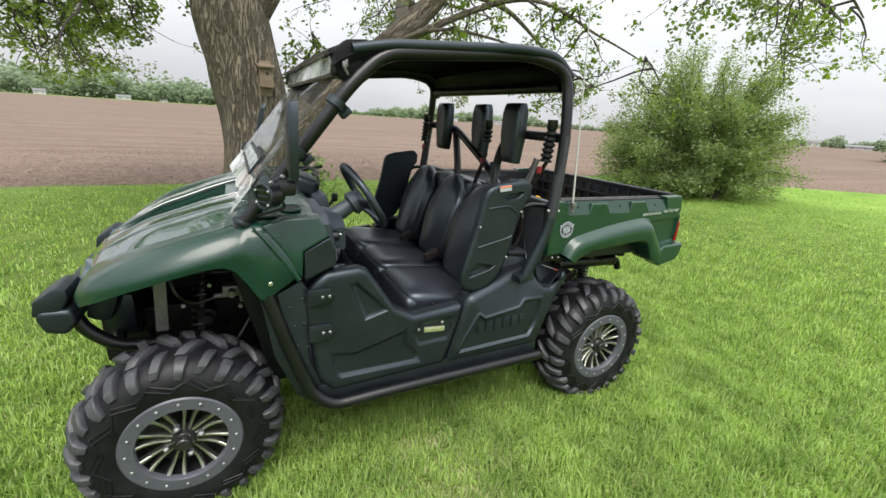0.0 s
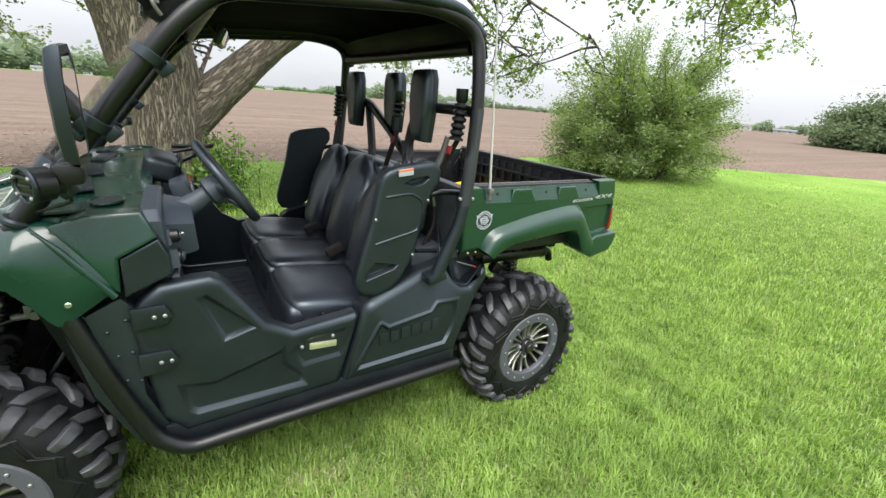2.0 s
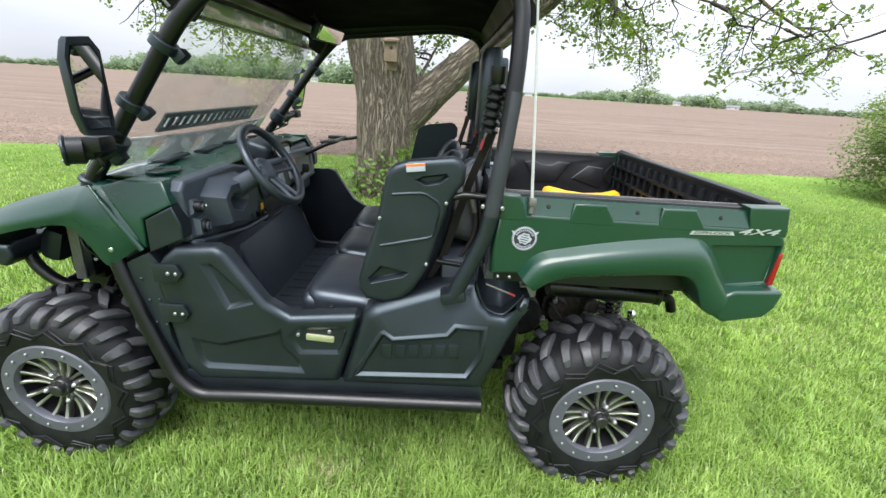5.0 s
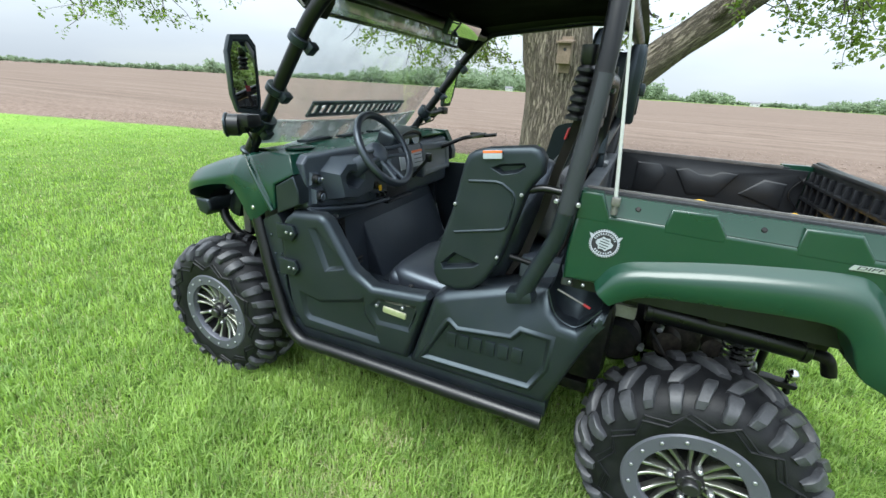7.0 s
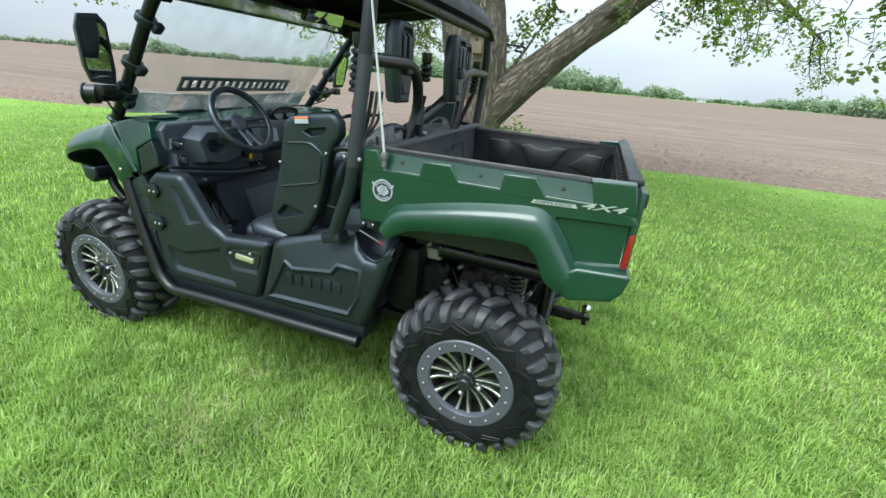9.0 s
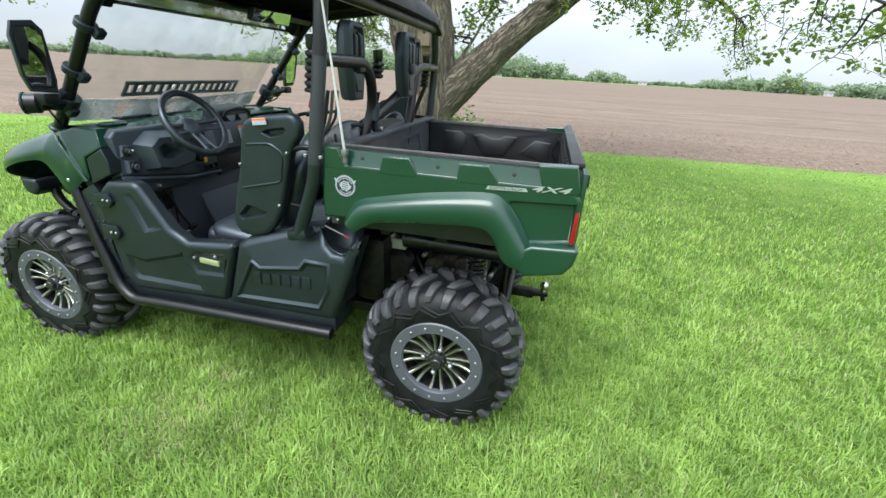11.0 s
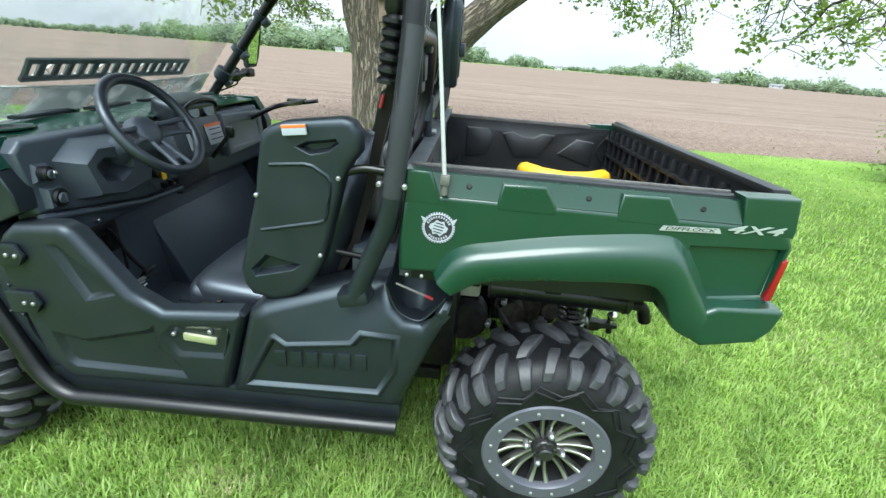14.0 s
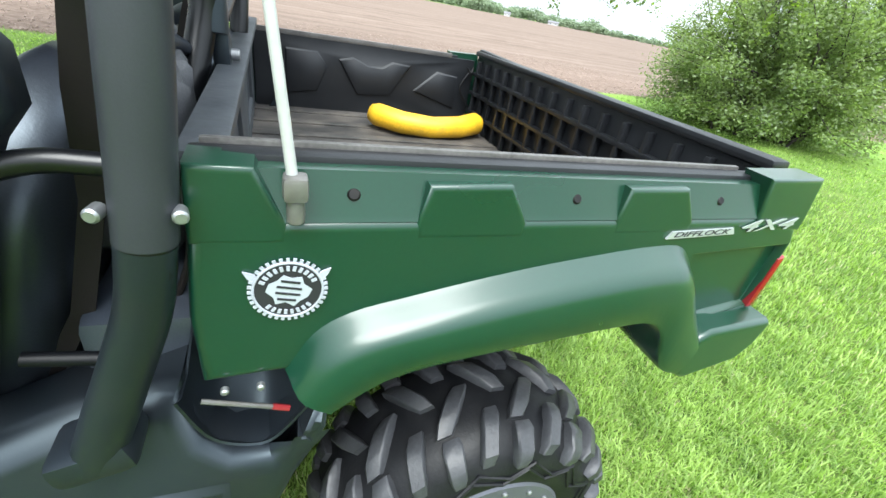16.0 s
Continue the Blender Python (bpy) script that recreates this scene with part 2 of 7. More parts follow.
def leaf_material(name, color, tip, through_colour, translucent=0.45, patch=None, gloss=0.035):
    """A leaf or blade: diffuse and translucent, varied leaf by leaf and in patches."""
    m = bpy.data.materials.new(name)
    m.use_nodes = True
    n, l = m.node_tree.nodes, m.node_tree.links
    n.clear()
    out = n.new("ShaderNodeOutputMaterial")
    geo = n.new("ShaderNodeNewGeometry")
    tc = n.new("ShaderNodeTexCoord")
    nz = n.new("ShaderNodeTexNoise")
    nz.inputs["Scale"].default_value = patch or 0.6
    nz.inputs["Detail"].default_value = 5
    l.new(tc.outputs["Object"], nz.inputs["Vector"])
    av = n.new("ShaderNodeMath")
    av.operation = "MULTIPLY_ADD"
    l.new(geo.outputs["Random Per Island"], av.inputs[0])
    av.inputs[1].default_value = 0.55
    nn = n.new("ShaderNodeMapRange")
    nn.inputs["From Min"].default_value = 0.3
    nn.inputs["From Max"].default_value = 0.7
    nn.inputs["To Max"].default_value = 0.45
    l.new(nz.outputs["Fac"], nn.inputs["Value"])
    l.new(nn.outputs["Result"], av.inputs[2])
    mix = n.new("ShaderNodeMixRGB")
    mix.inputs["Color1"].default_value = (*color, 1)
    mix.inputs["Color2"].default_value = (*tip, 1)
    l.new(av.outputs[0], mix.inputs["Fac"])
    d = n.new("ShaderNodeBsdfDiffuse")
    t = n.new("ShaderNodeBsdfTranslucent")
    g = n.new("ShaderNodeBsdfGlossy")
    g.inputs["Roughness"].default_value = 0.45
    tm = n.new("ShaderNodeMixRGB")
    tm.blend_type = "MULTIPLY"
    tm.inputs["Fac"].default_value = 1
    tm.inputs["Color2"].default_value = (*through_colour, 1)
    l.new(mix.outputs[0], d.inputs["Color"])
    l.new(mix.outputs[0], tm.inputs["Color1"])
    l.new(tm.outputs[0], t.inputs["Color"])
    a, b = n.new("ShaderNodeMixShader"), n.new("ShaderNodeMixShader")
    a.inputs["Fac"].default_value = translucent
    b.inputs["Fac"].default_value = gloss
    l.new(d.outputs[0], a.inputs[1])
    l.new(t.outputs[0], a.inputs[2])
    l.new(a.outputs[0], b.inputs[1])
    l.new(g.outputs[0], b.inputs[2])
    l.new(b.outputs[0], out.inputs["Surface"])
    return m


M_GRASS = leaf_material("lawn_blades", (0.09, 0.176, 0.033), (0.455, 0.61, 0.165), (1.23, 1.35, 0.73), 0.4, 3.5, 0.025)
M_DRYGRASS = leaf_material("dry_blades", (0.36, 0.36, 0.17), (0.62, 0.6, 0.36), (1.1, 1.1, 0.8), 0.3, 0.9)
M_LEAF = leaf_material("maple_leaves", (0.06, 0.1, 0.025), (0.2, 0.26, 0.06), (1.5, 1.7, 0.6), 0.5, 0.5)
M_BUSHLEAF = leaf_material("bush_leaves", (0.105, 0.155, 0.06), (0.285, 0.36, 0.15), (1.3, 1.4, 0.7), 0.5, 0.5)
M_SPROUT = leaf_material("sprout_leaves", (0.09, 0.19, 0.03), (0.2, 0.32, 0.07), (1.3, 1.4, 0.8), 0.4, 2.0)
# distance haze is painted into these two leaf colours, paler than near foliage
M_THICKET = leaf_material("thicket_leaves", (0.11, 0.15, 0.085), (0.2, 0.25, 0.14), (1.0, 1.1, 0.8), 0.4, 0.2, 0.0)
M_FARLEAF = leaf_material("hazy_far_woods", (0.21, 0.265, 0.182), (0.305, 0.375, 0.248), (1.0, 1.05, 0.9), 0.45, 0.02, 0.0)


def bark_material(name, lean):
    """Bark in long narrow ridges that run along the wood, which leans by so many degrees towards +x."""
    m = material(name, (0.23, 0.195, 0.15), 0.88, vary=0.3, scale=3.0, fine=55, bump=0)
    n, l = m.node_tree.nodes, m.node_tree.links
    b = n["Principled BSDF"]
    tc = n.new("ShaderNodeTexCoord")
    folds = []
    for stretch, wander in (((30, 30, 3.6), 0.9), ((75, 75, 13.0), 0.5)):
        mp = n.new("ShaderNodeMapping")
        mp.vector_type = "TEXTURE"
        mp.inputs["Rotation"].default_value = (0, radians(lean), 0)
        mp.inputs["Scale"].default_value = [1 / k for k in stretch]
        nz = n.new("ShaderNodeTexNoise")
        nz.inputs["Scale"].default_value = 1.0
        nz.inputs["Detail"].default_value = 5
        nz.inputs["Distortion"].default_value = wander
        l.new(tc.outputs["Object"], mp.inputs["Vector"])
        l.new(mp.outputs["Vector"], nz.inputs["Vector"])
        sb = n.new("ShaderNodeMath")
        sb.operation = "SUBTRACT"
        sb.inputs[1].default_value = 0.5
        l.new(nz.outputs["Fac"], sb.inputs[0])
        ab = n.new("ShaderNodeMath")
        ab.operation = "ABSOLUTE"
        l.new(sb.outputs[0], ab.inputs[0])
        folds.append(ab.outputs[0])
    ad = n.new("ShaderNodeMath")
    ad.operation = "MULTIPLY_ADD"
    ad.inputs[1].default_value = 0.45
    l.new(folds[1], ad.inputs[0])
    l.new(folds[0], ad.inputs[2])
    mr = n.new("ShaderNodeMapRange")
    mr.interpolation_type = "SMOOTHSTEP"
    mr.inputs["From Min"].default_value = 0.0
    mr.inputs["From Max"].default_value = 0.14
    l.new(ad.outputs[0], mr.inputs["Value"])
    bp = n.new("ShaderNodeBump")
    bp.inputs["Strength"].default_value = 1.0
    bp.inputs["Distance"].default_value = 0.035
    l.new(mr.outputs["Result"], bp.inputs["Height"])
    l.new(bp.outputs["Normal"], b.inputs["Normal"])
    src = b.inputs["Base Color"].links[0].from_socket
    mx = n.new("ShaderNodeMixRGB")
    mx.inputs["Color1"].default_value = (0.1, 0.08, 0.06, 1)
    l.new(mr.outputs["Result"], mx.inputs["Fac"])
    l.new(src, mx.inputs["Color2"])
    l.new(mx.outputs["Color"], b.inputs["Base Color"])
    return m


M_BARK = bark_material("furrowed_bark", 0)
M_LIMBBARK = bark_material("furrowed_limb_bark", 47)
M_TWIG = material("dark_twigs", (0.05, 0.04, 0.038), 0.85, vary=0.3)


def ground_material():
    """Lawn up to the field's edge, tilled soil beyond it, and a green verge far off."""
    m = bpy.data.materials.new("lawn_and_tilled_field")
    m.use_nodes = True
    n, l = m.node_tree.nodes, m.node_tree.links
    b = n["Principled BSDF"]
    b.inputs["Roughness"].default_value = 0.95
    b.inputs["Specular IOR Level"].default_value = 0.1
    geo = n.new("ShaderNodeNewGeometry")
    sep = n.new("ShaderNodeSeparateXYZ")
    l.new(geo.outputs["Position"], sep.inputs[0])

    def math_node(op, a, b_=None, c=None):
        k = n.new("ShaderNodeMath")
        k.operation = op
        for i, v in enumerate((a, b_, c)):
            if v is None:
                continue
            if isinstance(v, (int, float)):
                k.inputs[i].default_value = v
            else:
                l.new(v, k.inputs[i])
        return k.outputs[0]

    def noise_node(scale, detail=6.0, stretch=None):
        z = n.new("ShaderNodeTexNoise")
        z.inputs["Scale"].default_value = scale
        z.inputs["Detail"].default_value = detail
        if stretch:
            mp = n.new("ShaderNodeMapping")
            mp.inputs["Scale"].default_value = stretch
            mp.inputs["Rotation"].default_value = (0, 0, radians(6))
            l.new(geo.outputs["Position"], mp.inputs["Vector"])
            l.new(mp.outputs["Vector"], z.inputs["Vector"])
        else:
            l.new(geo.outputs["Position"], z.inputs["Vector"])
        return z.outputs["Fac"]

    def ramp(fac, stops):
        r = n.new("ShaderNodeValToRGB")
        while len(r.color_ramp.elements) < len(stops):
            r.color_ramp.elements.new(0.5)
        for e, (p, c) in zip(r.color_ramp.elements, stops):
            e.position, e.color = p, (*c, 1)
        l.new(fac, r.inputs["Fac"])
        return r.outputs["Color"]

    def mixed(fac, a, b_):
        k = n.new("ShaderNodeMixRGB")
        l.new(fac, k.inputs["Fac"])
        l.new(a, k.inputs["Color1"])
        l.new(b_, k.inputs["Color2"])
        return k.outputs["Color"]

    # the field's edge: nearly straight behind the tree, turning towards the lawn past the bush
    left = math_node("MINIMUM", sep.outputs["X"], 0.0)
    straight = math_node("MULTIPLY_ADD", sep.outputs["X"], 0.1, 7.45)
    bent = math_node("ADD", straight, math_node("MULTIPLY", math_node("MULTIPLY", left, left), -0.009))
    turned = math_node("MULTIPLY_ADD", sep.outputs["X"], -0.52, 15.26)
    edge = math_node("MAXIMUM", math_node("MINIMUM", bent, turned), -2.0)
    wob = math_node("MULTIPLY_ADD", noise_node(1.3, 6), 0.7, -0.35)
    off = math_node("SUBTRACT", math_node("ADD", sep.outputs["Y"], wob), edge)
    isfield = n.new("ShaderNodeMapRange")
    isfield.inputs["From Min"].default_value = -0.12
    isfield.inputs["From Max"].default_value = 0.2
    l.new(off, isfield.inputs["Value"])
    lawn = mixed(ramp(noise_node(28, 4), [(0.35, (0.0, 0.0, 0.0)), (0.65, (1, 1, 1))]),
                 ramp(noise_node(0.9, 6), [(0.3, (0.08, 0.16, 0.025)), (0.7, (0.15, 0.26, 0.045))]),
                 ramp(noise_node(0.55, 6), [(0.3, (0.14, 0.25, 0.04)), (0.62, (0.25, 0.37, 0.075)), (0.75, (0.33, 0.36, 0.15))]))
    # thatch and stems near by are coloured dark for the shade between blades; farther off the sward closes
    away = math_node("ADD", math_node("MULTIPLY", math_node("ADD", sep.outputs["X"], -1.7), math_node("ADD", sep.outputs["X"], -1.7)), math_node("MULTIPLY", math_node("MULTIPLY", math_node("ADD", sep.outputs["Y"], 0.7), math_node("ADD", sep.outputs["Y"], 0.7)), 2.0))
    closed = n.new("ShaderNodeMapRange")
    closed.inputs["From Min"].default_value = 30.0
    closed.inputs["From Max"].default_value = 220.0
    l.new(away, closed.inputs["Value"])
    shaded_thatch = mixed(ramp(noise_node(2.2, 6), [(0.35, (0, 0, 0)), (0.68, (1, 1, 1))]),
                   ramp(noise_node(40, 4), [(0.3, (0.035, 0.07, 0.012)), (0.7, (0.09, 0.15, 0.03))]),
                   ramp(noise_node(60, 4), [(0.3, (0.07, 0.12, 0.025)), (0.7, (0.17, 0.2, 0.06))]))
    lawn = mixed(closed.outputs["Result"], shaded_thatch, lawn)
    soil_a = ramp(noise_node(1.0, 9, (0.05, 1.1, 1.0)), [(0.300, (0.115, 0.086, 0.066)), (0.550, (0.164, 0.125, 0.099)), (0.720, (0.205, 0.160, 0.130))])
    soil_b = ramp(noise_node(7.0, 8), [(0.350, (0.107, 0.074, 0.056)), (0.650, (0.238, 0.176, 0.140))])
    near = n.new("ShaderNodeMapRange")
    near.inputs["From Min"].default_value = 1.0
    near.inputs["From Max"].default_value = 9.0
    near.inputs["To Min"].default_value = 0.25
    near.inputs["To Max"].default_value = 0.8
    l.new(off, near.inputs["Value"])
    soil = mixed(near.outputs["Result"], soil_b, soil_a)
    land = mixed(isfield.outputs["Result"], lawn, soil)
    # verge beyond the field
    far = math_node("SUBTRACT", math_node("ADD", sep.outputs["Y"], math_node("MULTIPLY", sep.outputs["X"], -0.12)), 230.0)
    isfar = n.new("ShaderNodeMapRange")
    isfar.inputs["From Max"].default_value = 6.0
    l.new(far, isfar.inputs["Value"])
    verge = ramp(noise_node(0.05, 5), [(0.3, (0.1, 0.17, 0.04)), (0.7, (0.19, 0.23, 0.08))])
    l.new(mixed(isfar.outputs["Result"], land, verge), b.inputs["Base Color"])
    bp = n.new("ShaderNodeBump")
    bp.inputs["Strength"].default_value = 0.7
    bp.inputs["Distance"].default_value = 0.06
    l.new(noise_node(5.0, 9), bp.inputs["Height"])
    l.new(bp.outputs["Normal"], b.inputs["Normal"])
    return m


M_GROUND = ground_material()

# ---- builders ----
def finish(me, angle=38):
    me.shade_smooth()
    me.set_sharp_from_angle(angle=radians(angle))
    return me


def part(name, bm, mat, parent=None, label="", angle=38):
    """Links a bmesh as one mesh object, under a thing or a part."""
    me = bpy.data.meshes.new(name)
    bmesh.ops.recalc_face_normals(bm, faces=bm.faces)
    bm.to_mesh(me)
    bm.free()
    finish(me, angle)
    me.materials.append(mat)
    ob = new(name, me)
    if parent:
        ob.parent = parent
        ob.matrix_parent_inverse = parent.matrix_world.inverted() if parent.type != "EMPTY" else Matrix.Translation(-parent.location)
    return tagged(ob, label) if label else ob


def even_shade(*obs):
    """Keeps broad faces flat and lets the narrow bevels between them carry the curve."""
    for ob in obs:
        k = ob.modifiers.new("even_shade", "WEIGHTED_NORMAL")
        k.weight = 80
        k.keep_sharp = True


def raw(name, verts, faces, mat, parent=None, smooth=False):
    """A mesh from arrays made in code, all faces with the same number of corners."""
    verts, faces = np.asarray(verts, np.float32), np.asarray(faces, np.int32)
    me = bpy.data.meshes.new(name)
    k = faces.shape[1]
    me.vertices.add(len(verts))
    me.vertices.foreach_set("co", verts.ravel())
    me.loops.add(faces.size)
    me.loops.foreach_set("vertex_index", faces.ravel())
    me.polygons.add(len(faces))
    me.polygons.foreach_set("loop_start", np.arange(0, faces.size, k, dtype=np.int32))
    if smooth:
        me.polygons.foreach_set("use_smooth", np.ones(len(faces), bool))
    me.update(calc_edges=True)
    me.materials.append(mat)
    ob = new(name, me)
    if parent:
        ob.parent = parent
        ob.matrix_parent_inverse = Matrix.Translation(-parent.location)
    return ob


def flip_y(bm):
    """A mirrored copy across the vehicle's centre plane."""
    out = bm.copy()
    for v in out.verts:
        v.co.y = -v.co.y
    return out


def pair(name, bm, mat, parent, label="", angle=38):
    other = flip_y(bm)
    return part(name, bm, mat, parent, label, angle), part(name, other, mat, parent, label, angle)


def rbox(c, s, bevel=0.01, rot=(0, 0, 0), seg=2, taper=1.0, taper_axis=2):
    """A box with rounded edges, centre c and size s; taper narrows its top."""
    bm = bmesh.new()
    bmesh.ops.create_cube(bm, size=1)
    for v in bm.verts:
        if taper != 1.0 and v.co[taper_axis] > 0:
            for i in range(3):
                if i != taper_axis:
                    v.co[i] *= taper
        v.co = Vector((v.co.x * s[0], v.co.y * s[1], v.co.z * s[2]))
    if bevel:
        bmesh.ops.bevel(bm, geom=bm.edges[:], offset=min(bevel, 0.45 * min(s)), segments=seg, profile=0.6, affect="EDGES")
    bm.transform(pose(*c, *rot))
    return bm


def rounded_path(pts, radius=0.08, n=6):
    """A polyline with its corners turned into arcs."""
    pts = [Vector(p) for p in pts]
    out = [pts[0]]
    for a, b, c in zip(pts, pts[1:], pts[2:]):
        u, v = (a - b), (c - b)
        r = min(radius, 0.45 * u.length, 0.45 * v.length)
        p, q = b + u.normalized() * r, b + v.normalized() * r
        for i in range(n + 1):
            t = i / n
            out.append((1 - t) ** 2 * p + 2 * t * (1 - t) * b + t * t * q)
    return out + [pts[-1]]


def tube(pts, r, seg=14, radius=0.08, n=6, caps=True, bm=None):
    """A tube swept along a path with rounded bends; r may be a list, one for each point."""
    path = rounded_path(pts, radius, n) if radius and len(pts) > 2 else [Vector(p) for p in pts]
    radii = r if isinstance(r, (list, tuple)) else [r] * len(path)
    if len(radii) != len(path):
        radii = list(np.interp(np.linspace(0, 1, len(path)), np.linspace(0, 1, len(radii)), radii))
    radii = [float(k) for k in radii]
    bm = bm or bmesh.new()
    rings, up = [], None
    for i, p in enumerate(path):
        d = (path[min(i + 1, len(path) - 1)] - path[max(i - 1, 0)]).normalized()
        if up is None:
            up = d.orthogonal().normalized()
        up = (up - d * up.dot(d)).normalized()
        side = d.cross(up)
        rings.append([bm.verts.new(p + radii[i] * (math.cos(a) * up + math.sin(a) * side)) for a in [2 * math.pi * k / seg for k in range(seg)]])
    for a, b in zip(rings, rings[1:]):
        for k in range(seg):
            bm.faces.new((a[k], a[(k + 1) % seg], b[(k + 1) % seg], b[k]))
    if caps:
        bm.faces.new(rings[0][::-1])
        bm.faces.new(rings[-1])
    return bm


def disc(c, axis, r, depth, seg=20, bevel=0.002, bm=None):
    """A short cylinder centred on c."""
    a = Vector(axis).normalized() * depth / 2
    c = Vector(c)
    k = min(bevel, depth * 0.4, r * 0.4)
    ax = Vector(axis).normalized() * k
    return tube([c - a, c - a + ax, c + a - ax, c + a], [r - k, r, r, r - k], seg, 0, bm=bm)


def lathe(profile, seg=48, bm=None):
    """Turns a profile of (radius, y) round the y axis."""
    bm = bm or bmesh.new()
    rings = []
    for r, y in profile:
        rings.append([bm.verts.new((r * math.cos(a), y, r * math.sin(a))) for a in [2 * math.pi * k / seg for k in range(seg)]])
    for a, b in zip(rings, rings[1:]):
        for k in range(seg):
            bm.faces.new((a[k], a[(k + 1) % seg], b[(k + 1) % seg], b[k]))
    return bm


def loft(rows, closed=False, bm=None, cap=False):
    """A sheet through rows of points, all with the same count."""
    bm = bm or bmesh.new()
    vs = [[bm.verts.new(p) for p in row] for row in rows]
    for a, b in zip(vs, vs[1:]):
        m = len(a)
        for k in range(m if closed else m - 1):
            bm.faces.new((a[k], a[(k + 1) % m], b[(k + 1) % m], b[k]))
    if cap:
        bm.faces.new(vs[0][::-1])
        bm.faces.new(vs[-1])
    return bm


def spline(rows, n):
    """More rows between given ones, by Catmull-Rom, for smooth lofts."""
    rows = [np.array(r, float) for r in rows]
    out = []
    for i in range(len(rows) - 1):
        p0, p1, p2, p3 = rows[max(i - 1, 0)], rows[i], rows[i + 1], rows[min(i + 2, len(rows) - 1)]
        for k in range(n):
            t = k / n
            out.append(0.5 * (2 * p1 + (p2 - p0) * t + (2 * p0 - 5 * p1 + 4 * p2 - p3) * t * t + (3 * p1 - p0 - 3 * p2 + p3) * t ** 3))
    return out + [rows[-1]]


def solid(bm, thick):
    """Gives a sheet a thickness."""
    bmesh.ops.recalc_face_normals(bm, faces=bm.faces)
    bmesh.ops.solidify(bm, geom=bm.faces[:] + bm.edges[:] + bm.verts[:], thickness=thick)
    return bm


def inset_poly(poly, d):
    """The polygon moved inwards by d, corners mitred."""
    area = sum(a[0] * b[1] - b[0] * a[1] for a, b in zip(poly, poly[1:] + poly[:1]))
    s = 1 if area > 0 else -1
    out = []
    for i, p in enumerate(poly):
        a, c = Vector(poly[i - 1]), Vector(poly[(i + 1) % len(poly)])
        p = Vector(p)
        e, f = (p - a).normalized(), (c - p).normalized()
        n1, n2 = Vector((-e.y, e.x)) * s, Vector((-f.y, f.x)) * s
        k = n1 + n2
        k = k / max(0.35, k.dot(n1))
        out.append(tuple(p + k * d))
    return out


def relief(outline, feats, place, thick=0.05, bevel=0.012, drop=0.008):
    """A moulded panel: an outline with a rounded rim and recessed or raised fields with sloping edges.
    feats: (polygon, slope width, depth or depths). place(u, v, d): the point at (u, v), d metres proud."""
    from mathutils.geometry import delaunay_2d_cdt
    pts, level, edges = [], [], []

    def ring(poly, depth):
        k = len(pts)
        depths = depth if isinstance(depth, (list, tuple)) else [depth] * len(poly)
        pts.extend(Vector(p) for p in poly)
        level.extend(depths)
        edges.extend((k + i, k + (i + 1) % len(poly)) for i in range(len(poly)))

    ring(outline, -drop)
    if bevel:
        for k, h in ((0.07, 0.62), (0.22, 0.33), (0.45, 0.12), (0.72, 0.025), (1.0, 0.0)):
            ring(inset_poly(outline, bevel * k), -h * drop)
    for poly, slope, depth in feats:
        base = 0.0
        if isinstance(slope, tuple):
            slope, base = slope
        for k, h in ((0.0, 0.0), (0.22, 0.1), (0.78, 0.9), (1.0, 1.0)):
            ring(inset_poly(poly, slope * k), base + (depth - base) * h)
    vs, _, fs, ov, _, _ = delaunay_2d_cdt(pts, edges, [], 1, 1e-6)
    bm = bmesh.new()
    made = []
    for v, o in zip(vs, ov):
        d = level[o[0]] if o else 0.0
        made.append(bm.verts.new(place(v.x, v.y, d)))
    for f in fs:
        try:
            bm.faces.new([made[i] for i in f])
        except ValueError:
            pass
    front = [bm.verts.new(place(p[0], p[1], -drop)) for p in outline]
    back = [bm.verts.new(place(p[0], p[1], -thick)) for p in outline]
    for i in range(len(outline)):
        j = (i + 1) % len(outline)
        bm.faces.new((front[i], front[j], back[j], back[i]))
    bm.faces.new(back)
    bmesh.ops.remove_doubles(bm, verts=bm.verts[:], dist=1e-5)
    return bm


def side(y):
    """Places a panel on the vehicle's flank at y, outwards to -y."""
    return lambda u, v, d: Vector((u, y - d, v))


def prism(poly, y0, y1, bevel=0.006, seg=2):
    """A polygon in x and z, between y0 and y1, with rounded edges."""
    bm = bmesh.new()
    a = [bm.verts.new((x, y0, z)) for x, z in poly]
    b = [bm.verts.new((x, y1, z)) for x, z in poly]
    bm.faces.new(a)
    bm.faces.new(b[::-1])
    for i in range(len(poly)):
        j = (i + 1) % len(poly)
        bm.faces.new((a[j], a[i], b[i], b[j]))
    bmesh.ops.recalc_face_normals(bm, faces=bm.faces)
    if bevel:
        bmesh.ops.bevel(bm, geom=bm.edges[:], offset=bevel, segments=seg, profile=0.6, affect="EDGES")
    return bm


def joined(*bms):
    out = bms[0]
    for b in bms[1:]:
        me = bpy.data.meshes.new("joining")
        b.to_mesh(me)
        b.free()
        out.from_mesh(me)
        bpy.data.meshes.remove(me)
    return out


def coil(a, b, r, wire, turns, seg=7, per=14):
    """A coil spring from a to b."""
    a, b = Vector(a), Vector(b)
    d = (b - a).normalized()
    u = d.orthogonal().normalized()
    v = d.cross(u)
    n = int(turns * per)
    pts = [a + (b - a) * (i / n) + r * (math.cos(2 * math.pi * i / per) * u + math.sin(2 * math.pi * i / per) * v) for i in range(n + 1)]
    return tube(pts, wire, seg, 0)


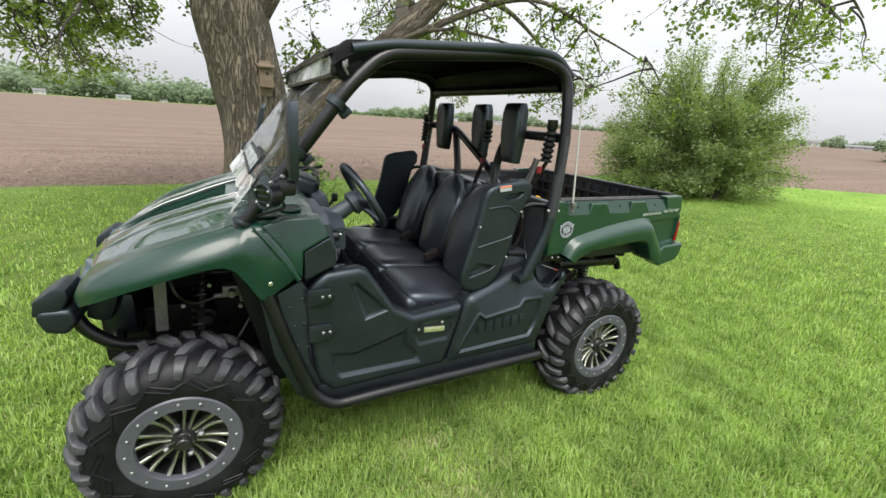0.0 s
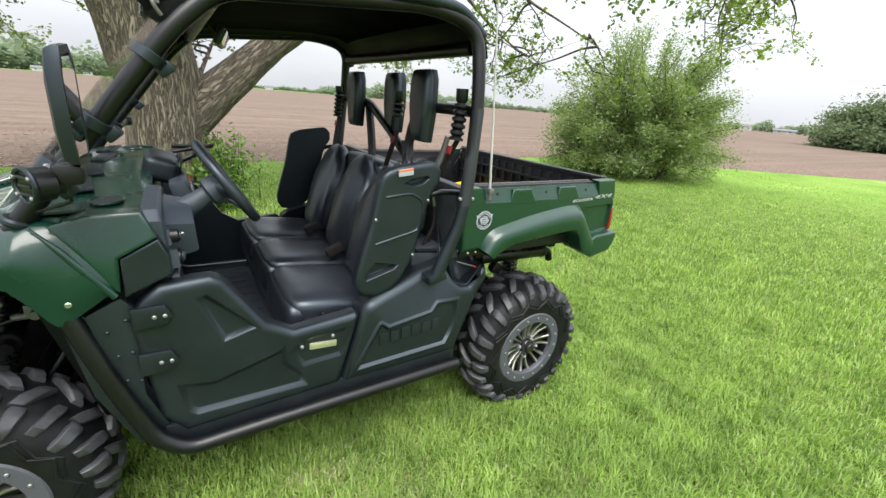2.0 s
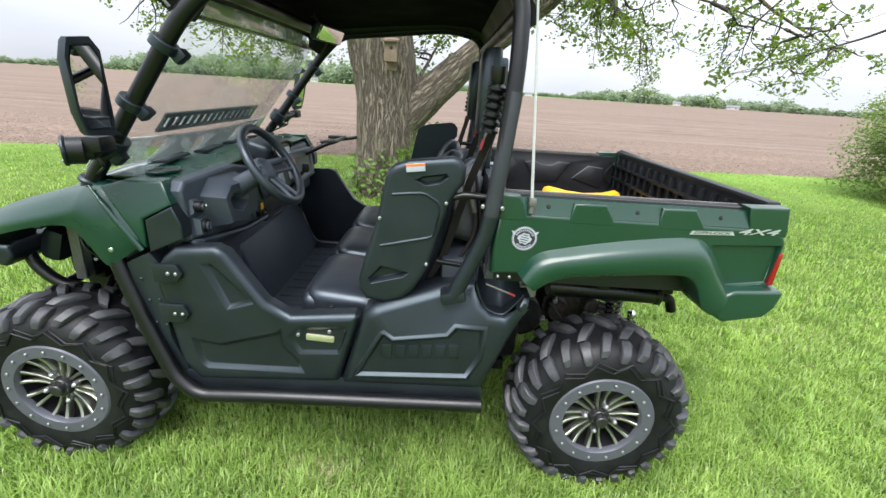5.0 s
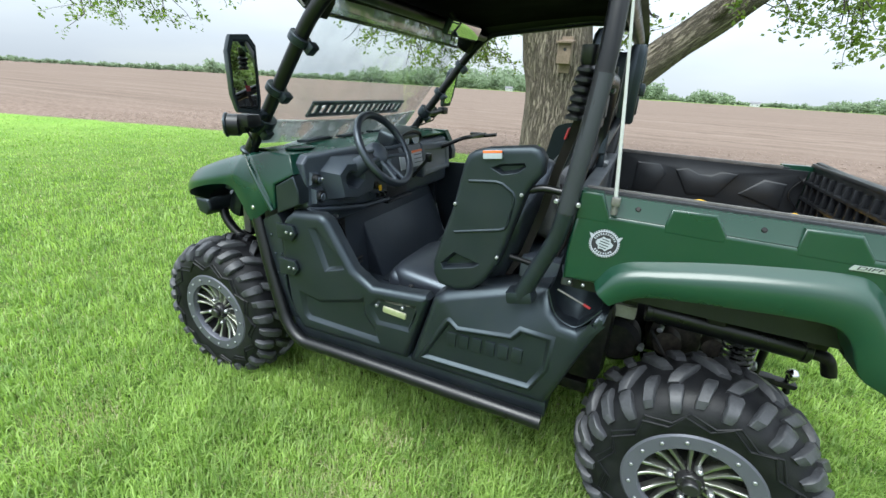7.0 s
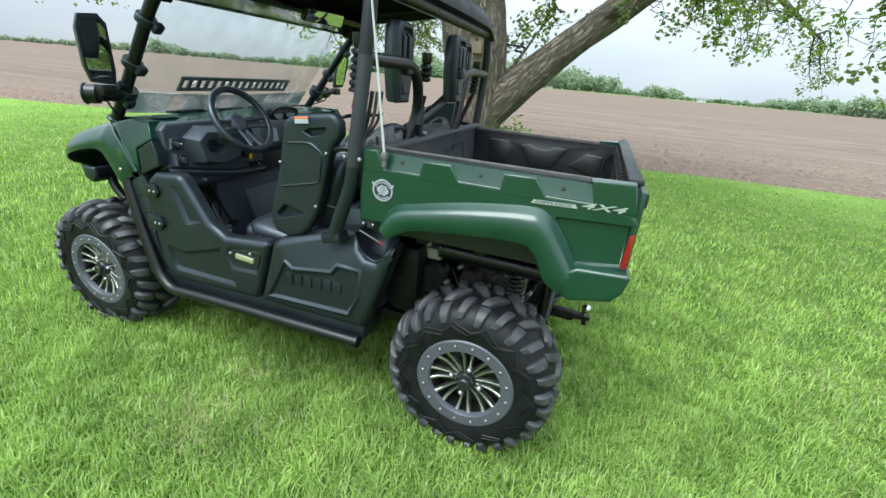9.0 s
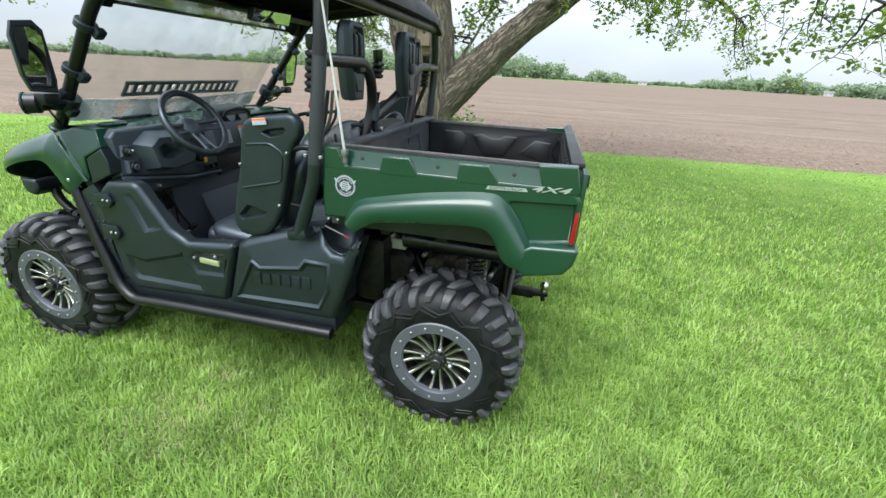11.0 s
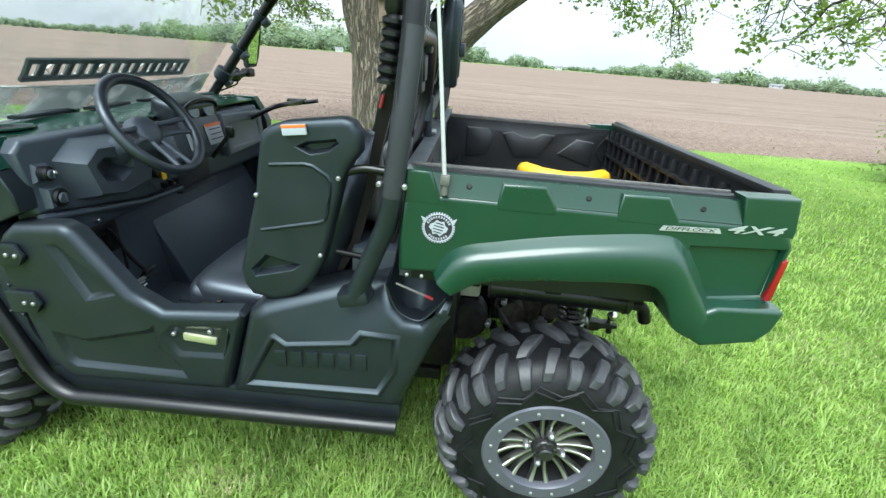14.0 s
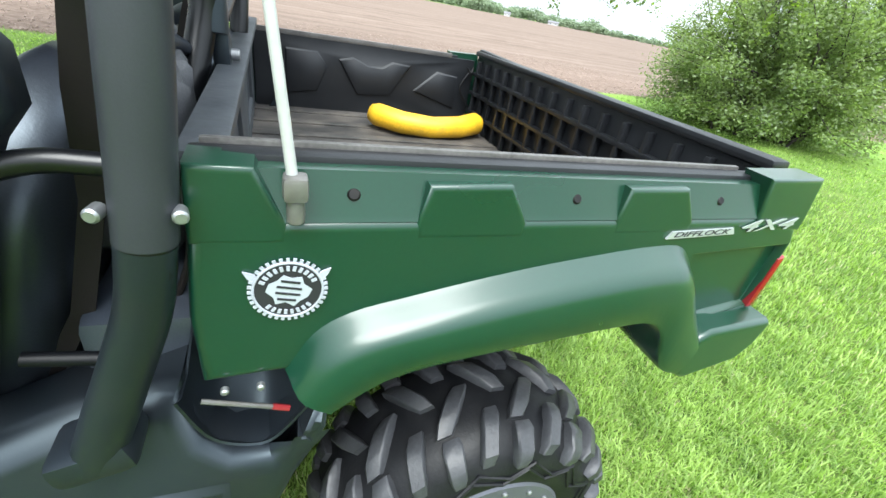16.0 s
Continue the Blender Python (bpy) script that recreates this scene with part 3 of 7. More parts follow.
def cushion(c, s, rot=(0, 0, 0), puff=0.12, n=10):
    """A padded block: a superellipsoid with slightly crowned faces."""
    bm = bmesh.new()
    bmesh.ops.create_cube(bm, size=2)
    bmesh.ops.subdivide_edges(bm, edges=bm.edges[:], cuts=n, use_grid_fill=True)
    for v in bm.verts:
        p = v.co.copy()
        k = (abs(p.x) ** 6 + abs(p.y) ** 6 + abs(p.z) ** 6) ** (1 / 6)
        q = p / k
        q.z *= 1 + puff * (1 - p.x ** 2) * (1 - p.y ** 2)
        v.co = Vector((q.x * s[0] / 2, q.y * s[1] / 2, q.z * s[2] / 2))
    bm.transform(pose(*c, *rot))
    return bm


def thing(name, base, label, category, group="", kind=""):
    ob = new(name)
    ob.location = base
    ob.empty_display_size = 0.2
    return tagged(ob, label, category, group, kind)

# ---- ground: one sheet to the horizon ----
def field_edge(x):
    """Where the lawn ends and the tilled soil begins."""
    return np.maximum(np.minimum(7.45 + 0.1 * x - 0.009 * np.minimum(x, 0) ** 2, 15.26 - 0.52 * x), -2.0)


def ground_sheet():
    xs = np.r_[-2500, -900, -300, -120, -60, np.arange(-30, 40, 0.5), 60, 120, 300, 900, 2500]
    ys = np.r_[-1500, -300, -60, -20, np.arange(-8, 30, 0.5), np.arange(30, 60, 2), 80, 120, 200, 400, 900, 3000]
    bm = bmesh.new()
    grid = []
    for x in xs:
        row = []
        for y in ys:
            z = 0.0
            if abs(x) < 45 and y < 62:
                edge = float(field_edge(x))
                f = min(1, max(0, (y - edge) / 1.5))
                z += f * (0.05 * noise.noise(Vector((x * 0.9, y * 0.9, 0))) + 0.03 * noise.noise(Vector((x * 2.1, y * 2.1, 3)))) - 0.03 * f
                z += (1 - f) * 0.012 * noise.noise(Vector((x * 0.4, y * 0.4, 9)))
            row.append(bm.verts.new((x, y, z)))
        grid.append(row)
    for a, b in zip(grid, grid[1:]):
        for k in range(len(ys) - 1):
            bm.faces.new((a[k], b[k], b[k + 1], a[k + 1]))
    return bm


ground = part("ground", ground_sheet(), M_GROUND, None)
tagged(ground, "mown green lawn beside a wide tilled brown field", "ground", kind="structure")


# clods of soil along the near edge of the field
def clods(n):
    rng = np.random.default_rng(5)
    x = rng.uniform(-14, 24, n)
    y = field_edge(x) + 0.1 + 7 * rng.random(n) ** 2.2
    s = rng.uniform(0.006, 0.02, n) * (1 + 1.0 * rng.random(n) ** 8)
    base = np.array([(1, 0, 0), (-1, 0, 0), (0, 1, 0), (0, -1, 0), (0, 0, 0.8), (0, 0, -0.6)], float)
    tri = np.array([(0, 2, 4), (2, 1, 4), (1, 3, 4), (3, 0, 4), (2, 0, 5), (1, 2, 5), (3, 1, 5), (0, 3, 5)])
    v = base[None] * s[:, None, None] * rng.uniform(0.6, 1.4, (n, 6, 1))
    a = rng.uniform(0, 6.28, n)
    vx = v[:, :, 0] * np.cos(a)[:, None] - v[:, :, 1] * np.sin(a)[:, None]
    vy = v[:, :, 0] * np.sin(a)[:, None] + v[:, :, 1] * np.cos(a)[:, None]
    verts = np.stack([vx + x[:, None], vy + y[:, None], v[:, :, 2] + 0.005], 2).reshape(-1, 3)
    faces = (tri[None] + 6 * np.arange(n)[:, None, None]).reshape(-1, 3)
    return verts, faces


cv, cf = clods(12000)
tagged(raw("soil_clods", cv, cf, M_SOIL_CLOD), "loose brown clods along the field edge", "soil", kind="stuff")


# ---- leaves ----
def leaf_cloud(centres, size, rng, droop=0.4, aspect=0.62, spread=0.25):
    """Folded four-cornered leaves round the given points."""
    n = len(centres)
    s = size * rng.uniform(0.6, 1.25, n)
    az = rng.uniform(0, 2 * np.pi, n)
    el = rng.normal(-droop, 0.5, n)
    d = np.stack([np.cos(az) * np.cos(el), np.sin(az) * np.cos(el), np.sin(el)], 1)
    side_ = np.cross(d, np.array([0, 0, 1.0]))
    side_ /= np.linalg.norm(side_, axis=1)[:, None] + 1e-6
    roll = rng.normal(0, 0.7, n)
    nrm = np.cross(side_, d)
    side_ = side_ * np.cos(roll)[:, None] + nrm * np.sin(roll)[:, None]
    nrm = np.cross(side_, d)
    c = centres + rng.normal(0, 1, (n, 3)) * (spread * np.broadcast_to(size, n))[:, None]
    tip = c + d * s[:, None]
    mid = c + d * (0.45 * s)[:, None] + nrm * (0.1 * s)[:, None]
    l_ = mid + side_ * (aspect * 0.5 * s)[:, None]
    r_ = mid - side_ * (aspect * 0.5 * s)[:, None]
    verts = np.stack([c, r_, tip, l_], 1).reshape(-1, 3)
    faces = np.arange(4 * n).reshape(-1, 4)
    return verts, faces


# ---- the maple ----
tree = thing("maple_tree", (0.55, 4.3, 0), "large old maple with furrowed bark and a low spreading limb", "tree")


def bumpy_limb(pts, radii, seg=28, amount=0.06, seed=0.0, steps=10):
    """A tapered limb with an uneven round, along a smooth path."""
    rows = spline([np.r_[p, r] for p, r in zip(pts, radii)], steps)
    bm = bmesh.new()
    rings, up = [], None
    for i, row in enumerate(rows):
        p, r = Vector(row[:3]), float(row[3])
        d = (Vector(rows[min(i + 1, len(rows) - 1)][:3]) - Vector(rows[max(i - 1, 0)][:3])).normalized()
        if up is None:
            up = d.orthogonal().normalized()
        up = (up - d * up.dot(d)).normalized()
        sd = d.cross(up)
        ring = []
        for k in range(seg):
            a = 2 * math.pi * k / seg
            q = math.cos(a) * up + math.sin(a) * sd
            w = p + q * r
            rr = r * (1 + amount * 2.2 * noise.noise(Vector((w.x * 2.2 + seed, w.y * 2.2, w.z * 0.9))) + amount * 1.0 * noise.noise(Vector((w.x * 9, w.y * 9 + seed, w.z * 1.6))))
            ring.append(bm.verts.new(p + q * rr))
        rings.append(ring)
    for a, b in zip(rings, rings[1:]):
        for k in range(seg):
            bm.faces.new((a[k], a[(k + 1) % seg], b[(k + 1) % seg], b[k]))
    bm.faces.new(rings[-1])
    return bm


TX, TY = 0.54, 4.35
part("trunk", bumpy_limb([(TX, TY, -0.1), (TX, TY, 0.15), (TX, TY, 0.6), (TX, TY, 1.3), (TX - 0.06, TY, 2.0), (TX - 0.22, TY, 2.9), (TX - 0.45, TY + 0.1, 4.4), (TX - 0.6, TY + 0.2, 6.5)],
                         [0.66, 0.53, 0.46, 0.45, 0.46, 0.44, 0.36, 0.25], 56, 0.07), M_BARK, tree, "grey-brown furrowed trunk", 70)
BOUGHS = [
    ([(TX + 0.2, TY, 1.05), (TX + 0.62, TY, 1.42), (TX + 1.2, TY + 0.02, 1.95), (TX + 1.85, TY + 0.05, 2.5), (TX + 2.5, TY + 0.1, 3.1), (TX + 3.4, TY + 0.2, 4.0), (TX + 4.6, TY + 0.2, 4.6)], [0.31, 0.25, 0.21, 0.193, 0.175, 0.13, 0.012]),
    ([(TX + 0.0, TY, 2.6), (TX + 0.5, TY - 0.1, 3.5), (TX + 0.95, TY - 0.3, 4.6), (TX + 1.2, TY - 0.5, 6.0)], [0.2, 0.17, 0.14, 0.09]),
    ([(TX - 0.1, TY, 3.3), (TX - 1.7, TY + 0.9, 4.1), (TX - 3.1, TY + 1.7, 3.6), (TX - 4.5, TY + 2.1, 2.9)], [0.2, 0.14, 0.09, 0.012]),
    ([(TX - 0.1, TY, 3.4), (TX - 1.4, TY + 2.2, 4.0), (TX - 2.4, TY + 3.6, 3.4), (TX - 3.2, TY + 4.8, 2.8)], [0.18, 0.12, 0.08, 0.012]),
    ([(TX - 0.1, TY, 3.7), (TX + 2.2, TY - 1.7, 4.6), (TX + 4.8, TY - 2.8, 4.0), (TX + 7.6, TY - 3.2, 3.2)], [0.18, 0.12, 0.08, 0.012]),
    ([(TX + 1.85, TY + 0.05, 2.5), (TX + 3.6, TY - 0.9, 3.3), (TX + 5.2, TY - 1.0, 3.0), (TX + 6.8, TY - 1.2, 2.5)], [0.065, 0.036, 0.018, 0.004]),
    ([(TX + 2.2, TY + 0.1, 2.8), (TX + 3.0, TY + 2.2, 3.8), (TX + 4.4, TY + 4.2, 3.5), (TX + 6.0, TY + 5.6, 2.8)], [0.13, 0.1, 0.07, 0.012]),
    ([(TX - 0.4, TY, 4.0), (TX - 2.8, TY - 0.5, 4.7), (TX - 6.2, TY - 0.6, 3.9), (TX - 9.8, TY - 0.8, 2.9)], [0.18, 0.12, 0.08, 0.012]),
    ([(TX + 3.0, TY + 0.2, 3.6), (TX + 4.6, TY + 0.9, 3.6), (TX + 6.0, TY + 1.2, 3.0), (TX + 7.2, TY + 1.0, 2.4)], [0.075, 0.045, 0.025, 0.005]),
    ([(TX + 0.1, TY + 0.1, 3.2), (TX + 1.0, TY + 1.8, 3.95), (TX + 2.9, TY + 2.5, 4.0), (TX + 5.2, TY + 2.4, 3.8)], [0.14, 0.1, 0.06, 0.012]),
    ([(TX - 0.1, TY + 0.1, 3.2), (TX - 1.1, TY + 1.2, 3.6), (TX - 2.1, TY + 2.0, 3.3), (TX - 3.0, TY + 2.5, 2.7)], [0.13, 0.09, 0.05, 0.012]),
    ([(TX - 0.1, TY + 0.2, 6.0), (TX - 1.6, TY + 1.0, 7.4), (TX - 3.0, TY + 1.4, 8.2)], [0.18, 0.1, 0.04]),
    ([(TX - 0.1, TY + 0.2, 6.0), (TX + 1.6, TY + 1.2, 7.2), (TX + 3.2, TY + 1.8, 7.8)], [0.18, 0.1, 0.04]),
    ([(TX + 4.7, TY - 2.78, 4.02), (TX + 6.1, TY - 2.9, 4.0), (TX + 7.4, TY - 3.0, 3.8), (TX + 8.7, TY - 2.9, 3.5)], [0.07, 0.05, 0.03, 0.01]),
    ([(TX - 0.2, TY, 3.1), (TX - 1.1, TY - 0.2, 3.35), (TX - 1.9, TY - 0.3, 2.8), (TX - 2.7, TY - 0.4, 2.2)], [0.11, 0.07, 0.04, 0.01]),
    ([(TX + 1.5, TY + 0.05, 2.2), (TX + 2.3, TY - 0.6, 2.75), (TX + 3.6, TY - 0.85, 2.7), (TX + 5.4, TY - 0.8, 2.3)], [0.045, 0.03, 0.015, 0.004]),
    ([(TX + 0.45, TY + 0.1, 1.6), (TX + 0.6, TY + 0.35, 1.9), (TX + 0.75, TY + 0.5, 2.2), (TX + 0.95, TY + 0.6, 2.5)], [0.03, 0.022, 0.014, 0.006]),
]
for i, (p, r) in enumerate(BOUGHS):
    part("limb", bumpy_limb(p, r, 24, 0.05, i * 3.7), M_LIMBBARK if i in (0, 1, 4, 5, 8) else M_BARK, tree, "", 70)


def twigs_and_leaves():
    """Crooked hanging sprays on the boughs: a bent branchlet with side twigs, each ending in tufts of leaves."""
    rng = np.random.default_rng(11)
    twig = bmesh.new()
    centres = []

    def crooked(a, b, bend, steps):
        """A wandering line from a to b."""
        u = np.linspace(0, 1, steps)[:, None]
        off = np.cumsum(rng.normal(0, bend, (steps, 3)), 0)
        off -= off[-1] * u
        return [np.array(p) for p in a + (b - a) * u + off * (u > 0)]

    def tuft(p, k, wide):
        centres.append(p + rng.normal(0, wide, (k, 3)))

    for n_bough, (p, r) in enumerate(BOUGHS):
        path = np.array(spline([np.array(q, float) for q in p], 12))
        first = 0.72 if n_bough in (0, 1) else 0.1 if n_bough == 13 else 0.34
        for i in range((9, 9, 24, 24, 13, 9, 15, 34, 6, 18, 22, 10, 10, 16, 12, 7, 5)[n_bough]):
            u = first + (1 - first) * rng.random()
            a = path[int(u * (len(path) - 1))]
            d = rng.normal(0, 0.7, 3) * (1, 1, 0.2)
            ln = rng.uniform(0.6, 1.2)
            fall = rng.uniform(0.2, 1.2) * (1.2 if u > 0.6 else 0.6)
            e = a + d * ln + (0, 0, -fall)
            if n_bough == 16:
                e = a + d * 0.35
            e[2] = max(e[2], (1.6 if n_bough in (3, 5, 10, 14) else 1.95) + 0.5 * rng.random())
            if e[1] < 0.4:
                continue
            line = crooked(a, e, 0.055, 8)
            line[1] = line[1] + (0, 0, 0.1)
            line[2] = line[2] + (0, 0, 0.08)
            line = [np.array(q) for q in spline(line, 3)]
            tube([Vector(q) for q in line], [0.022, 0.016, 0.012, 0.009, 0.006, 0.003], 6, 0, bm=twig)
            for j in range(rng.integers(5, 10)):
                b = line[int(len(line) * rng.uniform(0.25, 1.0)) - 1]
                f = b + rng.normal(0, 0.26, 3) * (1, 1, 0.7) + (0, 0, -0.06)
                side_twig = [np.array(q) for q in spline(crooked(b, f, 0.03, 4), 3)]
                tube([Vector(q) for q in side_twig], [0.006, 0.004, 0.002], 4, 0, bm=twig)
                tuft(f, rng.integers(9, 18), 0.055)
                for q in side_twig[3::3]:
                    if rng.random() < 0.55:
                        tuft(q, rng.integers(2, 7), 0.04)
    return twig, np.concatenate(centres), rng


twig_bm, leaf_points, leaf_rng = twigs_and_leaves()
tagged(part("twig_spray", twig_bm, M_TWIG, tree, "", 70), kind="stuff")
lv_, lf_ = leaf_cloud(leaf_points, 0.07, leaf_rng, 0.35, 0.72)
crown = raw("crown", lv_, lf_, M_LEAF, tree)
# the dense top of the crown, high over the lawn
top_rng = np.random.default_rng(12)
knots = top_rng.normal(0, 1, (150, 3))
knots /= np.linalg.norm(knots, axis=1)[:, None]
knots = knots * (5.2, 4.6, 2.6) * top_rng.uniform(0.5, 1.0, (150, 1)) + (TX - 1.2, TY + 0.3, 8.6)
tv_, tf_ = leaf_cloud(np.repeat(knots, 50, 0) + top_rng.normal(0, 0.45, (7500, 3)), 0.2, top_rng, 0.4, 0.8)
tagged(raw("upper_crown", tv_, tf_, M_LEAF, tree), "dense high crown of leaves", kind="stuff")
tagged(crown, "loose spring leaves in drooping sprays", kind="stuff")

# leafy sprouts at the trunk's foot
sprouts = thing("trunk_sprouts", (1.25, 4.2, 0), "bright green sprouts at the foot of the maple", "shrub")


def sprout_shapes():
    rng = np.random.default_rng(3)
    bm = bmesh.new()
    cs = []
    for i in range(130):
        a = rng.uniform(-2.6, 0.9)
        b = np.array([TX + 0.48 * math.cos(a) + rng.normal(0.12, 0.14), TY + 0.42 * math.sin(a) - 0.08 + rng.normal(0, 0.1), 0.0])
        if a < -1.7 and rng.random() < 0.65:
            continue
        h = rng.uniform(0.3, 0.85) * (1.15 if a > -1 else 0.7)
        e = b + (rng.normal(0.08, 0.16), rng.normal(-0.06, 0.14), h)
        tube([Vector(b), Vector((b + e) / 2 + rng.normal(0, 0.03, 3)), Vector(e)], [0.007, 0.005, 0.002], 5, 0, bm=bm)
        k = 26
        cs.append(b + (e - b) * (0.25 + 0.8 * rng.random((k, 1))) + rng.normal(0, 0.07, (k, 3)))
    return bm, np.concatenate(cs), rng


sb, sc, srng = sprout_shapes()
tagged(part("stem_tangle", sb, M_TWIG, sprouts), kind="stuff")
sv, sf = leaf_cloud(sc, 0.085, srng, 0.1, 0.55)
tagged(raw("leaves", sv, sf, M_SPROUT, sprouts), kind="stuff")

# ---- birdhouse on the trunk ----
bird = thing("birdhouse", (0.68, 3.84, 1.9), "small weathered wooden birdhouse nailed to the trunk", "birdhouse")
bx, by, bz = 0.69, 3.80, 1.93
part("box", joined(rbox((bx, by, bz), (0.16, 0.15, 0.24), 0.004)), M_BIRD, bird)
part("roof_board", rbox((bx, by - 0.02, bz + 0.135), (0.2, 0.23, 0.022), 0.004, (10, 0, 0)), M_BIRD, bird)
part("back_board", rbox((bx, by + 0.085, bz - 0.01), (0.14, 0.02, 0.42), 0.004), M_BIRD, bird)
# black disc on the closed front, painting the dark of the hole
part("entrance", disc((bx + 0.01, by - 0.076, bz + 0.04), (0, 1, 0), 0.02, 0.006, 16), M_INK_AND_SHADE, bird, "dark disc painted as the shaded entrance hole")
part("perch", tube([(bx + 0.01, by - 0.07, bz - 0.02), (bx + 0.01, by - 0.12, bz - 0.02)], 0.005, 8), M_BIRD, bird)


# ---- big round bush ----
def bush(name, base, rx, ry, h, n_leaves, leaf, seed, label, mat=M_BUSHLEAF, category="bush"):
    b = thing(name, base, label, category)
    rng = np.random.default_rng(seed)
    bm = bmesh.new()
    cs = []
    stems = 260
    for i in range(stems):
        u = rng.uniform(-1, 1)
        a = rng.uniform(0, 2 * np.pi)
        el = math.acos(rng.uniform(0.0, 1.0) ** 1.15)
        k = rng.uniform(0.5, 1.0) ** 0.6 * 1.07 + 0.17 * noise.noise(Vector((2.2 * math.cos(a) * math.sin(el), 2.2 * math.sin(a) * math.sin(el), 2.2 * math.cos(el) + seed)))
        tip = np.array([rx * math.cos(a) * math.sin(el), ry * math.sin(a) * math.sin(el), 0.06 * h + 0.94 * h * math.cos(el)]) * (k, k, k)
        foot = np.array([rng.normal(0, 0.45), rng.normal(0, 0.45), 0.0])
        m = (foot + tip) / 2 + (0, 0, 0.12 * h) + rng.normal(0, 0.1, 3)
        pts = [foot, m, tip]
        tube([Vector(base) + Vector(q) for q in pts], [0.03, 0.016, 0.004], 5, 0.0, bm=bm)
        k2 = n_leaves // stems
        t = rng.random((k2, 1)) ** 0.6
        path = foot * (1 - t) ** 2 + 2 * t * (1 - t) * m + t * t * tip
        cs.append(np.array(base) + path + rng.normal(0, 0.11 if h < 5 else 0.5, (k2, 3)) * (1, 1, 1.2))
    tagged(part("stem_tangle", bm, M_TWIG, b), kind="stuff")
    cs = np.concatenate(cs)
    cs[:, 2] = np.maximum(cs[:, 2], 0.05)
    v, f = leaf_cloud(cs, leaf, rng, 0.0, 0.5)
    tagged(raw("leaves", v, f, mat, b), kind="stuff")
    return b


bush("large_bush", (11.95, 5.65, 0), 2.8, 2.55, 4.1, 150000, 0.074, 21, "large rounded green bush at the lawn's edge")
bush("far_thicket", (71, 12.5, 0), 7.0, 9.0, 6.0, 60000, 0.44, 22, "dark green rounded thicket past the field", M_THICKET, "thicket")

# ---- far woods, verge and houses beyond the field ----
# the tree line's height over the horizon, in degrees, by compass direction from the maple
SKYLINE = [(-90, 0.5), (-64, 0.3), (-57, 0.5), (-52, 1.2), (-47, 0.5), (-40, 0.55), (-35, 1.4), (-31, 1.7), (-26, 2.4), (-19, 2.4), (-14, 2.7), (-8, 2.3), (-3, 2.2), (1, 1.9), (3.2, 0.3), (5, 1.3), (7, 1.1),
           (9.5, 0.25), (13, 0.35), (16, 0.7), (20, 1.3), (24, 1.5), (27, 1.35), (31, 1.0), (34, 1.2), (38, 1.1), (40.5, 0.6), (44, 0.55), (60, 0.5), (66, 0.4), (67.6, 0.5), (68.4, 1.7), (69.2, 0.4), (71.5, 0.8), (95, 0.6)]


def woods():
    """Rounded crowns with closed foliage, in clumps and single trees of uneven height along the skyline."""
    rng = np.random.default_rng(8)
    cs, sizes = [], []
    for i in range(640):
        az_d = -90 + 185 * (i + rng.uniform(-0.5, 0.5)) / 640
        top = np.interp(az_d, [a for a, _ in SKYLINE], [e for _, e in SKYLINE])
        dist = rng.uniform(265, 330)
        clump = 0.88 + 0.25 * math.sin(az_d * 1.9) * math.sin(az_d * 0.83 + 1)
        hgt = dist * math.tan(radians(top)) * clump * (rng.uniform(0.5, 0.85) if rng.random() < 0.55 else rng.uniform(0.9, 1.2)) + 0.6
        x, y = dist * math.sin(radians(az_d)), dist * math.cos(radians(az_d))
        wid = max(1.4, hgt * rng.uniform(0.4, 0.65))
        k = 260
        d = rng.normal(0, 1, (k, 3))
        d /= np.linalg.norm(d, axis=1)[:, None]
        r = rng.random((k, 1)) ** 0.3
        lump = 1 + 0.22 * np.sin(d[:, :1] * 5 + i) * np.cos(d[:, 1:2] * 4) + 0.12 * np.sin(d[:, 2:] * 7 + 2 * i)
        c = d * r * lump * (wid, wid, hgt * 0.48) + (x, y, hgt * 0.47)
        c[:, 2] = np.maximum(c[:, 2], 0.2)
        cs.append(c)
        sizes.append(np.full(k, 0.32 + 0.135 * max(hgt, wid)))
    return np.concatenate(cs), np.concatenate(sizes), rng


fc, fs_, frng = woods()
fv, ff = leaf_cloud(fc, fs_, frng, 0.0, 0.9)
tagged(raw("hazy_far_woods", fv, ff, M_FARLEAF), "green tree line beyond the field, paled by painted haze", "trees", kind="stuff")


def far_house(az, dist, w, h, label):
    x, y = dist * math.sin(radians(az)), dist * math.cos(radians(az))
    hs = thing("far_house", (x, y, 0), label, "house", "houses past the field")
    m = Matrix.Translation((x, y, 0)) @ Matrix.Rotation(radians(-az), 4, "Z")
    b = rbox((0, 0, h / 2), (w, w * 0.6, h), 0.05)
    b.transform(m)
    part("wall", b, M_WALLFAR, hs)
    r = bmesh.new()
    vs = [r.verts.new(m @ Vector(p)) for p in ((-w * 0.54, -w * 0.36, h), (w * 0.54, -w * 0.36, h), (w * 0.54, w * 0.36, h), (-w * 0.54, w * 0.36, h), (-w * 0.54, 0, h * 1.6), (w * 0.54, 0, h * 1.6))]
    for f in ((0, 1, 5, 4), (2, 3, 4, 5), (0, 4, 3), (1, 2, 5), (3, 2, 1, 0)):
        r.faces.new([vs[k] for k in f])
    part("roof", r, M_ROOFFAR, hs)
    for k in (-0.25, 0.25):
        wn_ = rbox((w * k, -w * 0.302, h * 0.55), (w * 0.1, 0.1, h * 0.3), 0.01)
        wn_.transform(m)
        part("window", wn_, M_SCREEN, hs)


